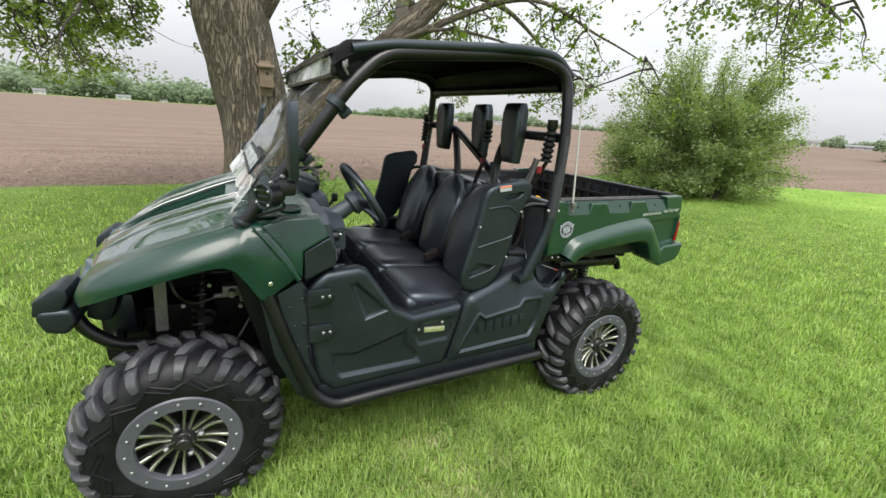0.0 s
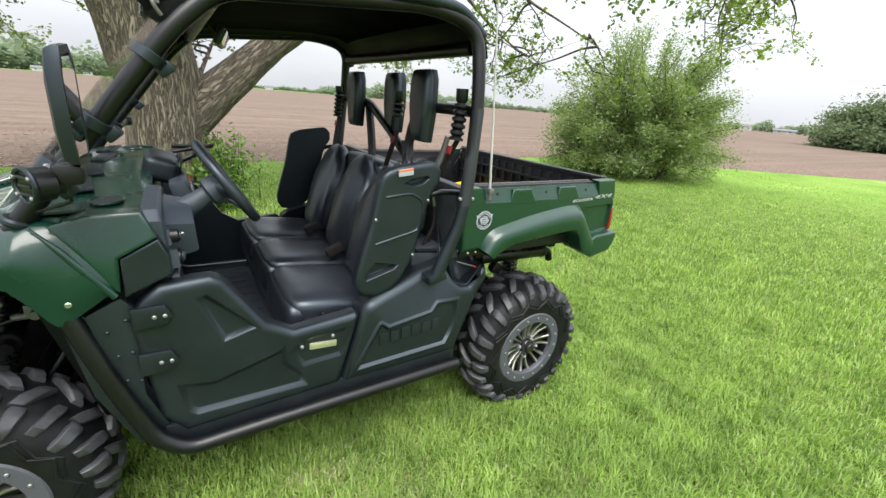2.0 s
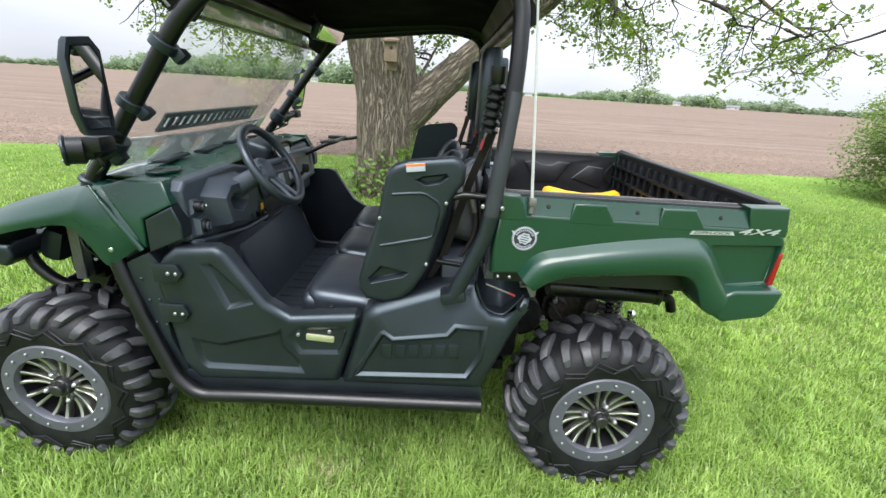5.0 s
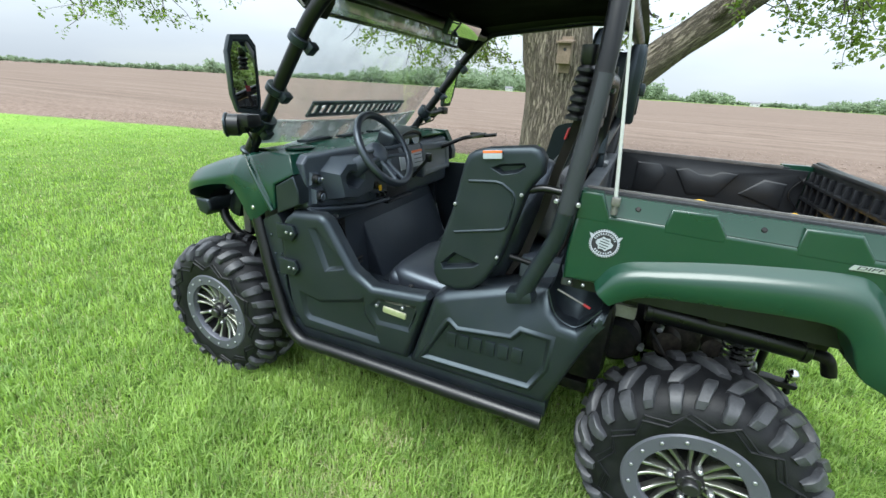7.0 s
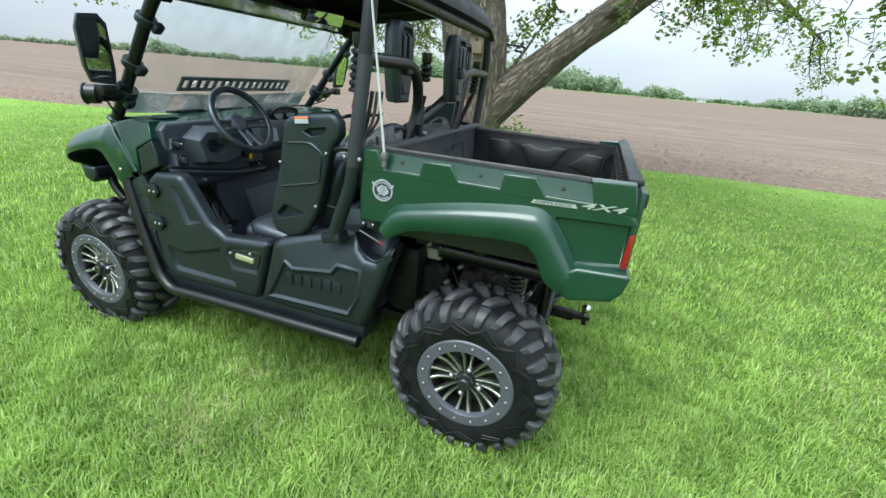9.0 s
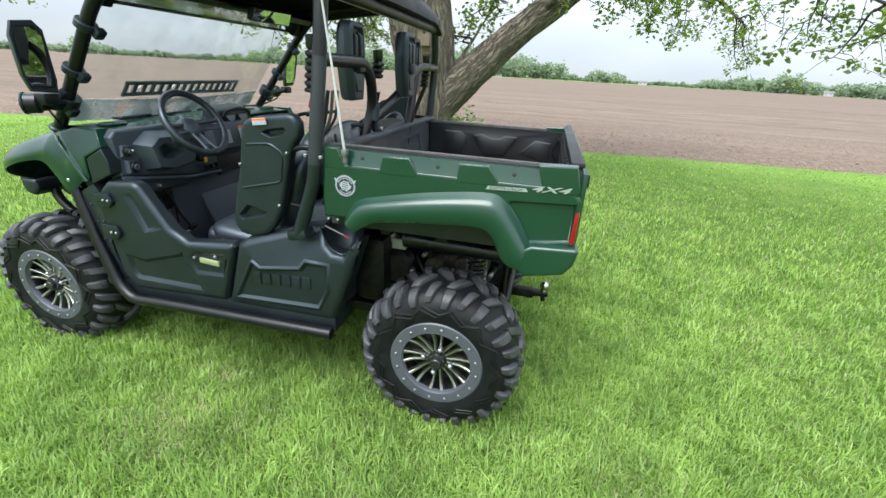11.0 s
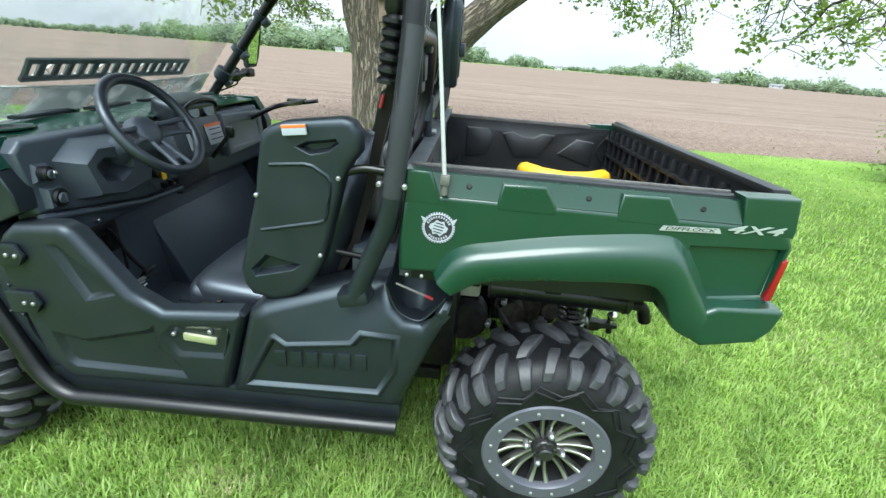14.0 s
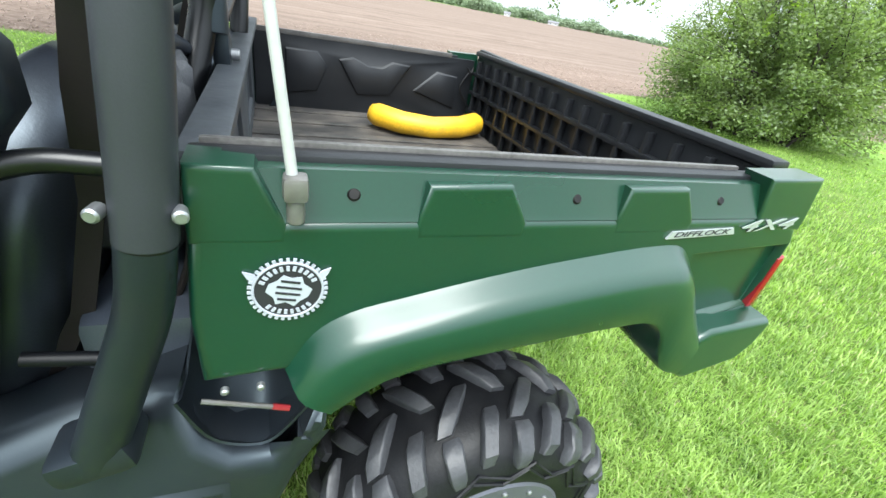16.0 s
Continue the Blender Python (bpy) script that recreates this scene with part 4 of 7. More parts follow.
for az, dist, w, h in ((-16.5, 262, 6, 2.2), (-10, 266, 8, 2.0), (-6.5, 268, 5, 1.8), (10.5, 266, 6, 2.0), (27.5, 268, 5, 2.0), (33, 266, 8, 1.8), (66.8, 258, 7, 2.6), (70.2, 258, 12, 1.8), (75, 268, 6, 2.2)):
    far_house(az, dist, w * 0.7, h * 0.7, "small pale farmhouse with grey roof beyond the field")

# ---- yellow bolster lying in the bed ----
bol = thing("yellow_bolster", (2.3, 0.39, 0.926), "soft yellow vinyl bolster lying in the bed", "bolster")
part("cover", tube([(2.075, 0.448, 0.982), (2.08, 0.445, 0.981), (2.1, 0.43, 0.977), (2.19, 0.375, 0.967), (2.3, 0.345, 0.965), (2.42, 0.37, 0.967), (2.51, 0.415, 0.975), (2.53, 0.43, 0.979), (2.535, 0.433, 0.98)], [0.012, 0.03, 0.042, 0.042, 0.04, 0.042, 0.044, 0.03, 0.012], 20, 0), M_YELLOW, bol, "", 70)

# ---- the side-by-side utility vehicle ----
utv = thing("utility_vehicle", (1.07, 0, 0), "dark green side-by-side utility vehicle parked on the lawn", "utility vehicle")


def share(name, me, parent, m=None, label=""):
    """One more object on a mesh that is already made."""
    ob = new(name, me)
    ob.parent = parent
    if m is not None:
        ob.matrix_basis = m
    return tagged(ob, label) if label else ob


def mesh_of(bm, mat, name, angle=38):
    me = bpy.data.meshes.new(name)
    bmesh.ops.recalc_face_normals(bm, faces=bm.faces)
    bm.to_mesh(me)
    bm.free()
    finish(me, angle)
    me.materials.append(mat)
    return me


# wheels: axis along y, the outer face towards -y, outer plane at y = -0.02
TYRE_R, TYRE_W = 0.345, 0.25
tyre_profile = [(0.185, -0.015), (0.205, -0.022), (0.235, -0.034), (0.27, -0.032), (0.305, -0.012), (0.328, 0.025), (0.337, 0.07), (0.34, 0.115),
                (0.337, 0.16), (0.328, 0.205), (0.305, 0.242), (0.27, 0.262), (0.235, 0.264), (0.205, 0.252), (0.185, 0.245)]
tyre_profile = [(r * (1 + 0.03 * min(1, (r - 0.185) / 0.12)), y) for r, y in tyre_profile]
tyre_bm = lathe(tyre_profile, 72)


def tread_mesh():
    """Angled lugs in two staggered rows that wrap over the shoulders, with small sidewall bars."""
    prof = np.array(tyre_profile)
    arc = np.r_[0, np.cumsum(np.hypot(*np.diff(prof, axis=0).T))]
    tang = np.gradient(prof, arc, axis=0)
    tang /= np.hypot(*tang.T)[:, None]
    out = np.stack([tang[:, 1], -tang[:, 0]], 1)
    if out[7, 0] < 0:
        out = -out

    def surf(s, th, h):
        r = np.interp(s, arc, prof[:, 0]) + h * np.interp(s, arc, out[:, 0])
        y = np.interp(s, arc, prof[:, 1]) + h * np.interp(s, arc, out[:, 1])
        return Vector((r * math.cos(th), y, r * math.sin(th)))

    mid = arc[7]
    bm, ribs = bmesh.new(), []

    def lug(s0, s1, th0, th1, w0, w1, h, kink=0.0, steps=7, bm=bm):
        rings = []
        for i in range(steps):
            t = i / (steps - 1)
            s, th = s0 + (s1 - s0) * t, th0 + (th1 - th0) * t + kink * math.sin(math.pi * t)
            w = w0 + (w1 - w0) * t
            end = i in (0, steps - 1)
            hh, ww = h * (0.55 if end else 1.0), w * (0.8 if end else 1.0)
            rings.append([bm.verts.new(surf(s, th + ww * a, hh * b - (0.004 if b == 0 else 0))) for a, b in ((-1.0, 0), (-0.9, 0.84), (-0.72, 1.0), (0.72, 1.0), (0.9, 0.84), (1.0, 0))])
        for a, b in zip(rings, rings[1:]):
            for k in range(5):
                bm.faces.new((a[k], a[k + 1], b[k + 1], b[k]))
        bm.faces.new(rings[0][::-1])
        bm.faces.new(rings[-1])

    N = 14
    for i in range(N):
        base = 2 * math.pi * i / N
        for sgn, off in ((1, 0.0), (-1, math.pi / N)):
            a = base + off
            lug(mid - sgn * 0.012, mid + sgn * 0.078, a - 0.03, a + 0.16, 0.06, 0.066, 0.024, 0.0, 5)
            lug(mid + sgn * 0.086, mid + sgn * 0.168, a + 0.13, a + 0.17, 0.07, 0.056, 0.023, 0.0, 6)
            lug(mid + sgn * 0.05, mid + sgn * 0.15, a + 0.3, a + 0.41, 0.056, 0.056, 0.023, 0.0, 6)
    # thin zigzag ribs moulded round each sidewall
    for sgn in (1, -1):
        for d0, d1, turn in ((0.168, 0.2, 0.0), (0.18, 0.214, 0.05)):
            ring_ = [surf(mid + sgn * (d0 if k % 2 else d1), math.pi * k / N + turn + (0.03 if k % 2 else 0), 0.002) for k in range(2 * N)]
            ribs.append(mesh_of(tube(ring_ + ring_[:1], 0.0042, 6, 0, caps=False), M_RUBBER, "sidewall_rib"))
    return mesh_of(bm, M_LUG, "tread", 40), ribs


me_tread, me_ribs = tread_mesh()
me_tyre = mesh_of(tyre_bm, M_RUBBER, "tyre", 45)
rim_bm = lathe([(0.19, 0.24), (0.17, 0.235), (0.165, 0.12), (0.165, 0.05), (0.178, 0.0), (0.168, -0.008)], 56)
rim_bm = joined(rim_bm, lathe([(0.0, 0.12), (0.08, 0.12), (0.165, 0.1)], 40))
me_rim = mesh_of(rim_bm, M_RIM, "wheel")
me_ring = mesh_of(lathe([(0.152, 0.0), (0.152, -0.02), (0.156, -0.027), (0.2, -0.027), (0.206, -0.022), (0.207, -0.006)], 64), M_RING, "beadlock_ring")


def spoke_mesh(twist):
    """A slim flared spoke with a machined face, from the hub to the ring, bent to one side."""
    rows = []
    for i in range(9):
        t = i / 8
        r = 0.04 + 0.12 * t
        a = twist * (0.05 * math.sin(math.pi * t * 0.95) + 0.03 * t)
        w = 0.0042 + 0.0035 * t ** 1.5 + (0.002 if i == 0 else 0)
        y = 0.012 - 0.024 * t ** 0.7 + 0.012 * math.sin(math.pi * t)
        c, s = math.cos(a), math.sin(a)
        rows.append([(r * s + dx * c, yy, r * c - dx * s) for dx, yy in ((-w, y + 0.03), (-w, y + 0.003), (-w * 0.6, y), (w * 0.6, y), (w, y + 0.003), (w, y + 0.03))])
    return loft(rows, closed=True, cap=True)


me_spoke = [mesh_of(spoke_mesh(1), M_SPOKE, "spoke"), mesh_of(spoke_mesh(-1), M_SPOKE, "spoke")]
me_ringbolt = mesh_of(disc((0, 0, 0), (0, 1, 0), 0.0062, 0.007, 10, 0.002), M_BOLT, "ring_bolt")
me_lug = mesh_of(joined(disc((0, 0, 0), (0, 1, 0), 0.011, 0.03, 6, 0.003), disc((0, -0.013, 0), (0, 1, 0), 0.007, 0.012, 10, 0.003)), M_BOLT, "lug_nut")
hub = lathe([(0.0, -0.03), (0.021, -0.03), (0.025, -0.026), (0.026, -0.012), (0.037, -0.01), (0.041, -0.004), (0.044, 0.02), (0.055, 0.04)], 28)
for k in range(6):
    hub = joined(hub, disc((0.033 * math.cos(k * 1.047), -0.008, 0.033 * math.sin(k * 1.047)), (0, 1, 0), 0.006, 0.012, 8))
me_hub = mesh_of(hub, M_RIM, "hub_cap")


def wheel(x, y, turn, spin):
    w = new("wheel", me_rim)
    w.parent = utv
    w.matrix_parent_inverse = Matrix.Translation(-utv.location)
    w.matrix_basis = pose(x, y, TYRE_R, 0, 0, turn) @ pose(0, 0, 0, 0, spin, 0)
    tagged(w, "black alloy wheel with twisted machined spokes")
    share("tyre", me_tyre, w, label="dusty black mud tyre")
    share("tread", me_tread, w)
    for me_rib in me_ribs:
        share("sidewall_rib", me_rib, w)
    share("beadlock_ring", me_ring, w, label="grey beadlock ring")
    for i in range(8):
        for s in (0, 1):
            a = 360 / 8 * i + (12.5 if s else -12.5) + 3
            share("spoke", me_spoke[s], w, pose(0, 0, 0, 0, a, 0))
    for i in range(16):
        a = 2 * math.pi * (i + 0.5) / 16
        share("ring_bolt", me_ringbolt, w, pose(0.18 * math.cos(a), -0.029, 0.18 * math.sin(a)))
    for i in range(4):
        a = 2 * math.pi * i / 4 + 0.5
        share("lug_nut", me_lug, w, pose(0.062 * math.cos(a), 0.004, 0.062 * math.sin(a)))
    share("hub_cap", me_hub, w)
    return w


wheel(0, -0.785, 0, 12)
wheel(2.14, -0.785, 0, 40)
wheel(0, 0.785, 180, 25)
wheel(2.14, 0.785, 180, 5)

# --- chassis, suspension and driveline ---
chassis = joined(rbox((1.05, 0, 0.40), (1.45, 1.1, 0.05), 0.01), rbox((0.0, 0, 0.52), (0.7, 0.34, 0.26), 0.02), rbox((1.95, 0, 0.55), (0.6, 0.44, 0.2), 0.03))
part("chassis", chassis, M_IRON, utv, "dusty black steel frame")
for x0 in (-0.16, 0.16):
    a, b = pair("control_arm", tube([(x0, -0.18, 0.40), (x0 * 0.6, -0.45, 0.34), (0.0, -0.66, 0.33)], 0.02), M_IRON, utv)
    a, b = pair("control_arm", tube([(x0, -0.22, 0.56), (x0 * 0.6, -0.45, 0.48), (0.0, -0.64, 0.46)], 0.017), M_IRON, utv)
    a, b = pair("control_arm", tube([(2.14 + x0, -0.2, 0.42), (2.14 + x0 * 0.6, -0.45, 0.36), (2.14, -0.66, 0.33)], 0.02), M_IRON, utv)
    a, b = pair("control_arm", tube([(2.14 + x0, -0.25, 0.58), (2.14 + x0 * 0.6, -0.45, 0.5), (2.14, -0.64, 0.46)], 0.017), M_IRON, utv)
pair("axle_shaft", tube([(2.14, -0.18, 0.42), (2.14, -0.66, 0.36)], 0.024), M_IRON, utv)
pair("axle_shaft", tube([(0, -0.18, 0.42), (0, -0.66, 0.36)], 0.024), M_IRON, utv)
pair("knuckle", rbox((0, -0.62, 0.40), (0.12, 0.1, 0.2), 0.02), M_IRON, utv)
pair("knuckle", rbox((2.14, -0.62, 0.40), (0.12, 0.1, 0.2), 0.02), M_IRON, utv)
for xs, top, bot in ((0.08, (0.1, -0.34, 0.98), (0.06, -0.5, 0.46)), (2.2, (2.228, -0.45, 0.8), (2.24, -0.46, 0.42))):
    for sgn in (1, -1):
        t, b = Vector((top[0], sgn * top[1], top[2])), Vector((bot[0], sgn * bot[1], bot[2]))
        sh = part("shock_absorber", tube([t, b], 0.018), M_IRON, utv)
        part("coil_spring", coil(t.lerp(b, 0.1), t.lerp(b, 0.84), 0.046 if xs > 1 else 0.038, 0.0062, 13), M_SPRING if xs > 1 else M_TUBE, sh, "dark coil spring")
        part("spring_seat", joined(disc(t.lerp(b, 0.1), t - b, 0.05, 0.012), disc(t.lerp(b, 0.84), t - b, 0.046, 0.012)), M_IRON, sh)
# front bay: fittings seen in the wheel arch
part("strut_plate", rbox((-0.055, -0.5, 0.83), (0.045, 0.012, 0.3), 0.006, (0, 3, 0)), M_GREY, utv, "grey steel strut plate")
part("brake_reservoir", joined(disc((0.24, -0.42, 0.9), (0, 0, 1), 0.035, 0.07), disc((0.24, -0.42, 0.945), (0, 0, 1), 0.03, 0.03), rbox((0.3, -0.42, 0.88), (0.1, 0.04, 0.05), 0.01)), M_GREY, utv, "grey cast master cylinder")
part("brake_hose", tube([(0.24, -0.44, 0.88), (0.3, -0.5, 0.75), (0.2, -0.55, 0.6), (0.06, -0.6, 0.45)], 0.007, 8, 0.15), M_TUBE, utv)
part("wiring_loom", tube([(-0.3, -0.35, 0.86), (-0.05, -0.4, 0.92), (0.15, -0.38, 0.86), (0.36, -0.42, 0.9)], 0.012, 8, 0.1), M_TUBE, utv)
part("inner_wheel_arch", joined(rbox((0.32, 0, 0.72), (0.1, 1.3, 0.55), 0.02, (0, -14, 0)), rbox((0.12, 0, 0.92), (0.46, 0.9, 0.04), 0.015, (0, -14, 0))), M_ROOF, utv)
pair("mud_guard", prism([(0.30, 0.88), (0.36, 0.9), (0.44, 0.62), (0.54, 0.38), (0.62, 0.34), (0.52, 0.33), (0.42, 0.42), (0.34, 0.62)], -0.76, -0.5, 0.01), M_PLASTIC, utv)
part("steering_rack", joined(tube([(0.1, -0.5, 0.7), (0.1, 0.5, 0.7)], 0.022, 12), disc((0.1, -0.42, 0.7), (0, 1, 0), 0.034, 0.08, 16)), M_IRON, utv)
part("brake_valve", joined(rbox((0.2, -0.47, 0.82), (0.07, 0.06, 0.05), 0.01), disc((0.2, -0.51, 0.82), (0, 1, 0), 0.016, 0.05, 12), disc((0.24, -0.47, 0.79), (0, 0, 1), 0.013, 0.06, 10), disc((0.16, -0.48, 0.8), (1, 0, 0), 0.012, 0.06, 10)), M_GREY, utv, "grey cast brake valve")
for bx, by, bz in ((0.12, -0.5, 0.86), (0.27, -0.5, 0.84), (0.23, -0.52, 0.76), (0.02, -0.5, 0.78), (0.3, -0.48, 0.9)):
    part("bay_bolt", disc((bx, by, bz), (0, 1, 0), 0.009, 0.02, 10), M_BOLT, utv)
part("bay_hose", tube([(-0.02, -0.5, 0.92), (0.0, -0.53, 0.84), (0.05, -0.5, 0.78), (0.16, -0.48, 0.8)], 0.007, 8, 0.05), M_TUBE, utv)
# next two plates are added only to keep light out of the bay
part("bay_floor_blocker", rbox((0.1, 0, 0.385), (0.7, 0.56, 0.02), 0.006, (0, 3, 0)), M_IRON, utv)
part("bay_side_blocker", rbox((0.06, 0.06, 0.65), (0.5, 0.03, 0.5), 0.008), M_IRON, utv)
part("radiator", rbox((-0.22, 0, 0.72), (0.08, 0.5, 0.32), 0.01), M_IRON, utv)
# rear bay
part("engine", joined(rbox((1.72, 0.02, 0.56), (0.5, 0.55, 0.3), 0.05), rbox((1.95, 0.05, 0.7), (0.3, 0.3, 0.16), 0.04)), M_IRON, utv)
part("silencer", joined(tube([(1.92, -0.56, 0.81), (2.36, -0.56, 0.80)], 0.04, 18), disc((1.92, -0.56, 0.81), (1, 0, 0), 0.044, 0.02), disc((2.36, -0.56, 0.80), (1, 0, 0), 0.044, 0.02)), M_TUBE, utv, "black exhaust silencer")
part("tail_pipe", tube([(2.36, -0.56, 0.79), (2.42, -0.56, 0.79), (2.44, -0.56, 0.73)], 0.02, 12, 0.04), M_IRON, utv)
part("coolant_bottle", joined(rbox((1.825, -0.45, 0.738), (0.13, 0.07, 0.055), 0.012), disc((1.81, -0.46, 0.775), (0, 0, 1), 0.018, 0.02)), M_CREAM, utv, "cream plastic bottle")
part("gear_case", joined(rbox((2.05, -0.28, 0.6), (0.2, 0.16, 0.14), 0.05), disc((2.02, -0.4, 0.62), (0, 1, 0), 0.05, 0.06), disc((2.16, -0.42, 0.66), (0, 1, 0), 0.035, 0.05)), M_CASTING, utv, "muddy brown gear case")
for bx, by, bz in ((1.98, -0.47, 0.7), (2.05, -0.46, 0.74), (2.12, -0.48, 0.64), (2.3, -0.42, 0.62), (2.33, -0.4, 0.7), (2.31, -0.44, 0.54), (1.93, -0.5, 0.62)):
    part("bay_bolt", disc((bx, by, bz), (0.2, 1, 0.2), 0.011, 0.03, 10), M_BOLT, utv)
part("brake_caliper", rbox((2.31, -0.44, 0.5), (0.06, 0.08, 0.1), 0.015, (0, 12, 0)), M_GREY, utv, "grey brake caliper")
part("brake_line", tube([(1.95, -0.5, 0.7), (2.02, -0.56, 0.62), (2.1, -0.52, 0.68), (2.2, -0.5, 0.55)], 0.006, 8, 0.1), M_IRON, utv)
part("clutch_cover", joined(rbox((1.74, -0.5, 0.62), (0.16, 0.16, 0.34), 0.05), disc((1.84, -0.46, 0.62), (0, 1, 0), 0.09, 0.1, 24, 0.02)), M_IRON, utv)
part("rear_frame", joined(tube([(1.7, -0.34, 0.86), (2.4, -0.34, 0.86)], 0.025), tube([(1.7, 0.34, 0.86), (2.4, 0.34, 0.86)], 0.025),
     tube([(2.36, -0.3, 0.86), (2.36, -0.26, 0.42)], 0.014), tube([(2.36, 0.3, 0.86), (2.36, 0.26, 0.42)], 0.014), tube([(2.38, -0.3, 0.42), (2.38, 0.3, 0.42)], 0.022)), M_IRON, utv)
hitch = part("tow_hitch", joined(rbox((2.42, 0, 0.345), (0.2, 0.05, 0.05), 0.006), prism([(2.46, 0.33), (2.49, 0.315), (2.53, 0.335), (2.6, 0.34), (2.605, 0.36), (2.53, 0.365), (2.46, 0.365)], -0.024, 0.024, 0.004), tube([(2.575, 0, 0.34), (2.58, 0, 0.305)], 0.014, 10)), M_IRON, utv, "black receiver hitch")
part("hitch_ball", joined(disc((2.575, 0, 0.365), (0, 0, 1), 0.017, 0.05), lathe([(0.001, 0), (0.001, 0)], 4)), M_STEEL, hitch)
ball = bmesh.new()
bmesh.ops.create_uvsphere(ball, u_segments=18, v_segments=12, radius=0.026, matrix=pose(2.578, 0, 0.4))
part("ball_head", ball, M_STEEL, hitch, "bright steel tow ball")

# --- green front bodywork: half stations from the arch lip to the centre line ---
FRONT = [
    [(-0.30, -0.53, 0.83), (-0.315, -0.51, 0.855), (-0.32, -0.46, 0.875), (-0.33, -0.36, 0.875), (-0.345, -0.24, 0.875), (-0.36, 0.0, 0.893)],
    [(-0.275, -0.62, 0.87), (-0.285, -0.61, 0.91), (-0.275, -0.55, 0.945), (-0.28, -0.38, 0.94), (-0.29, -0.26, 0.95), (-0.30, 0.0, 0.963)],
    [(-0.22, -0.69, 0.905), (-0.22, -0.68, 0.955), (-0.20, -0.62, 1.0), (-0.2, -0.41, 0.985), (-0.2, -0.29, 1.005), (-0.21, 0.0, 1.018)],
    [(-0.13, -0.75, 0.95), (-0.12, -0.745, 1.0), (-0.11, -0.67, 1.05), (-0.1, -0.44, 1.025), (-0.1, -0.32, 1.06), (-0.1, 0.0, 1.073)],
    [(-0.03, -0.78, 0.985), (-0.02, -0.775, 1.03), (0.0, -0.70, 1.09), (0.02, -0.47, 1.065), (0.02, -0.34, 1.105), (0.02, 0.0, 1.118)],
    [(0.09, -0.79, 1.018), (0.1, -0.788, 1.06), (0.11, -0.715, 1.125), (0.13, -0.50, 1.105), (0.13, -0.37, 1.145), (0.13, 0.0, 1.158)],
    [(0.18, -0.79, 1.03), (0.2, -0.79, 1.085), (0.21, -0.72, 1.155), (0.22, -0.54, 1.135), (0.23, -0.39, 1.175), (0.23, 0.0, 1.188)],
    [(0.225, -0.79, 1.012), (0.25, -0.795, 1.1), (0.27, -0.725, 1.175), (0.28, -0.58, 1.17), (0.29, -0.4, 1.19), (0.29, 0.0, 1.208)],
]
LEG = [
    [(0.225, -0.79, 1.012), (0.25, -0.795, 1.1), (0.27, -0.725, 1.175), (0.28, -0.58, 1.17)],
    [(0.265, -0.79, 0.955), (0.30, -0.797, 1.06), (0.325, -0.745, 1.172), (0.33, -0.6, 1.175)],
    [(0.305, -0.79, 0.892), (0.335, -0.798, 1.02), (0.365, -0.755, 1.155), (0.37, -0.62, 1.175)],
    [(0.342, -0.79, 0.905), (0.36, -0.80, 1.0), (0.385, -0.785, 1.09), (0.395, -0.70, 1.165)],
    [(0.41, -0.79, 0.952), (0.41, -0.80, 0.99), (0.412, -0.79, 1.04), (0.415, -0.73, 1.12)],
    [(0.442, -0.785, 0.974), (0.442, -0.785, 0.985), (0.442, -0.78, 1.0), (0.442, -0.74, 1.03)],
]
rows = spline(FRONT, 4)
fender_rows = [[p for p in r[:4]] for r in rows]
dense = []
for r in fender_rows:
    dense.append([tuple(p) for p in spline([np.array(q) for q in r], 4)])
leg_rows = [[tuple(p) for p in spline([np.array(q) for q in r], 4)] for r in spline(LEG, 3)]
pair("front_fender", solid(loft(dense + leg_rows[1:]), 0.006), M_FENDER, utv, "glossy dark green front fender", 50)
hood_rows = []
for r in rows:
    valley, ridge, mid = [np.array(q) for q in r[3:]]
    low = min(1.0, max(0.0, (ridge[2] - 0.93) / 0.1)) * min(1.0, max(0.0, (1.215 - ridge[2]) / 0.03))
    dip = np.array([0, 0, -0.03 * low])
    shoulder = ridge * 0.62 + mid * 0.38 + np.array([0, 0, 0.008 * low])
    trough = ridge * 0.38 + mid * 0.62 + dip
    half = [tuple(p) for p in spline([valley, ridge + np.array([0, -0.01, 0.006 * low]), shoulder, trough, mid + 1.1 * dip], 5)]
    hood_rows.append(half + [(x, -y, z) for x, y, z in half[-2::-1]])
part("hood", solid(loft(hood_rows), 0.006), M_HOOD, utv, "glossy dark green hood", 50)
pair("hood_vent", joined(rbox((0.245, -0.5, 1.168), (0.03, 0.15, 0.012), 0.005, (0, -14, 12))), M_PLASTIC, utv)
# raised crease from the pillar's foot down to the door hinge
pair("fender_crease", tube([(0.29, -0.768, 1.168), (0.335, -0.787, 1.12), (0.385, -0.793, 1.045), (0.442, -0.791, 0.958)], [0.004, 0.008, 0.0105, 0.0105], 14, 0.06), M_FENDER, utv)
for side_y in (-0.17, -0.34):
    ridge = [(r[4][0], r[4][1] * side_y / -0.34, r[4][2] + (0.002 if side_y < -0.2 else 0.006)) for r in FRONT[1:]]
    pair("hood_ridge", tube([tuple(q) for q in spline(ridge, 4)], [0.004] + [0.011] * 5 + [0.004], 12, 0), M_HOOD, utv)
pair("fender_bolt", disc((0.339, -0.798, 0.955), (0, 1, 0), 0.0085, 0.008, 12), M_STEEL, utv)
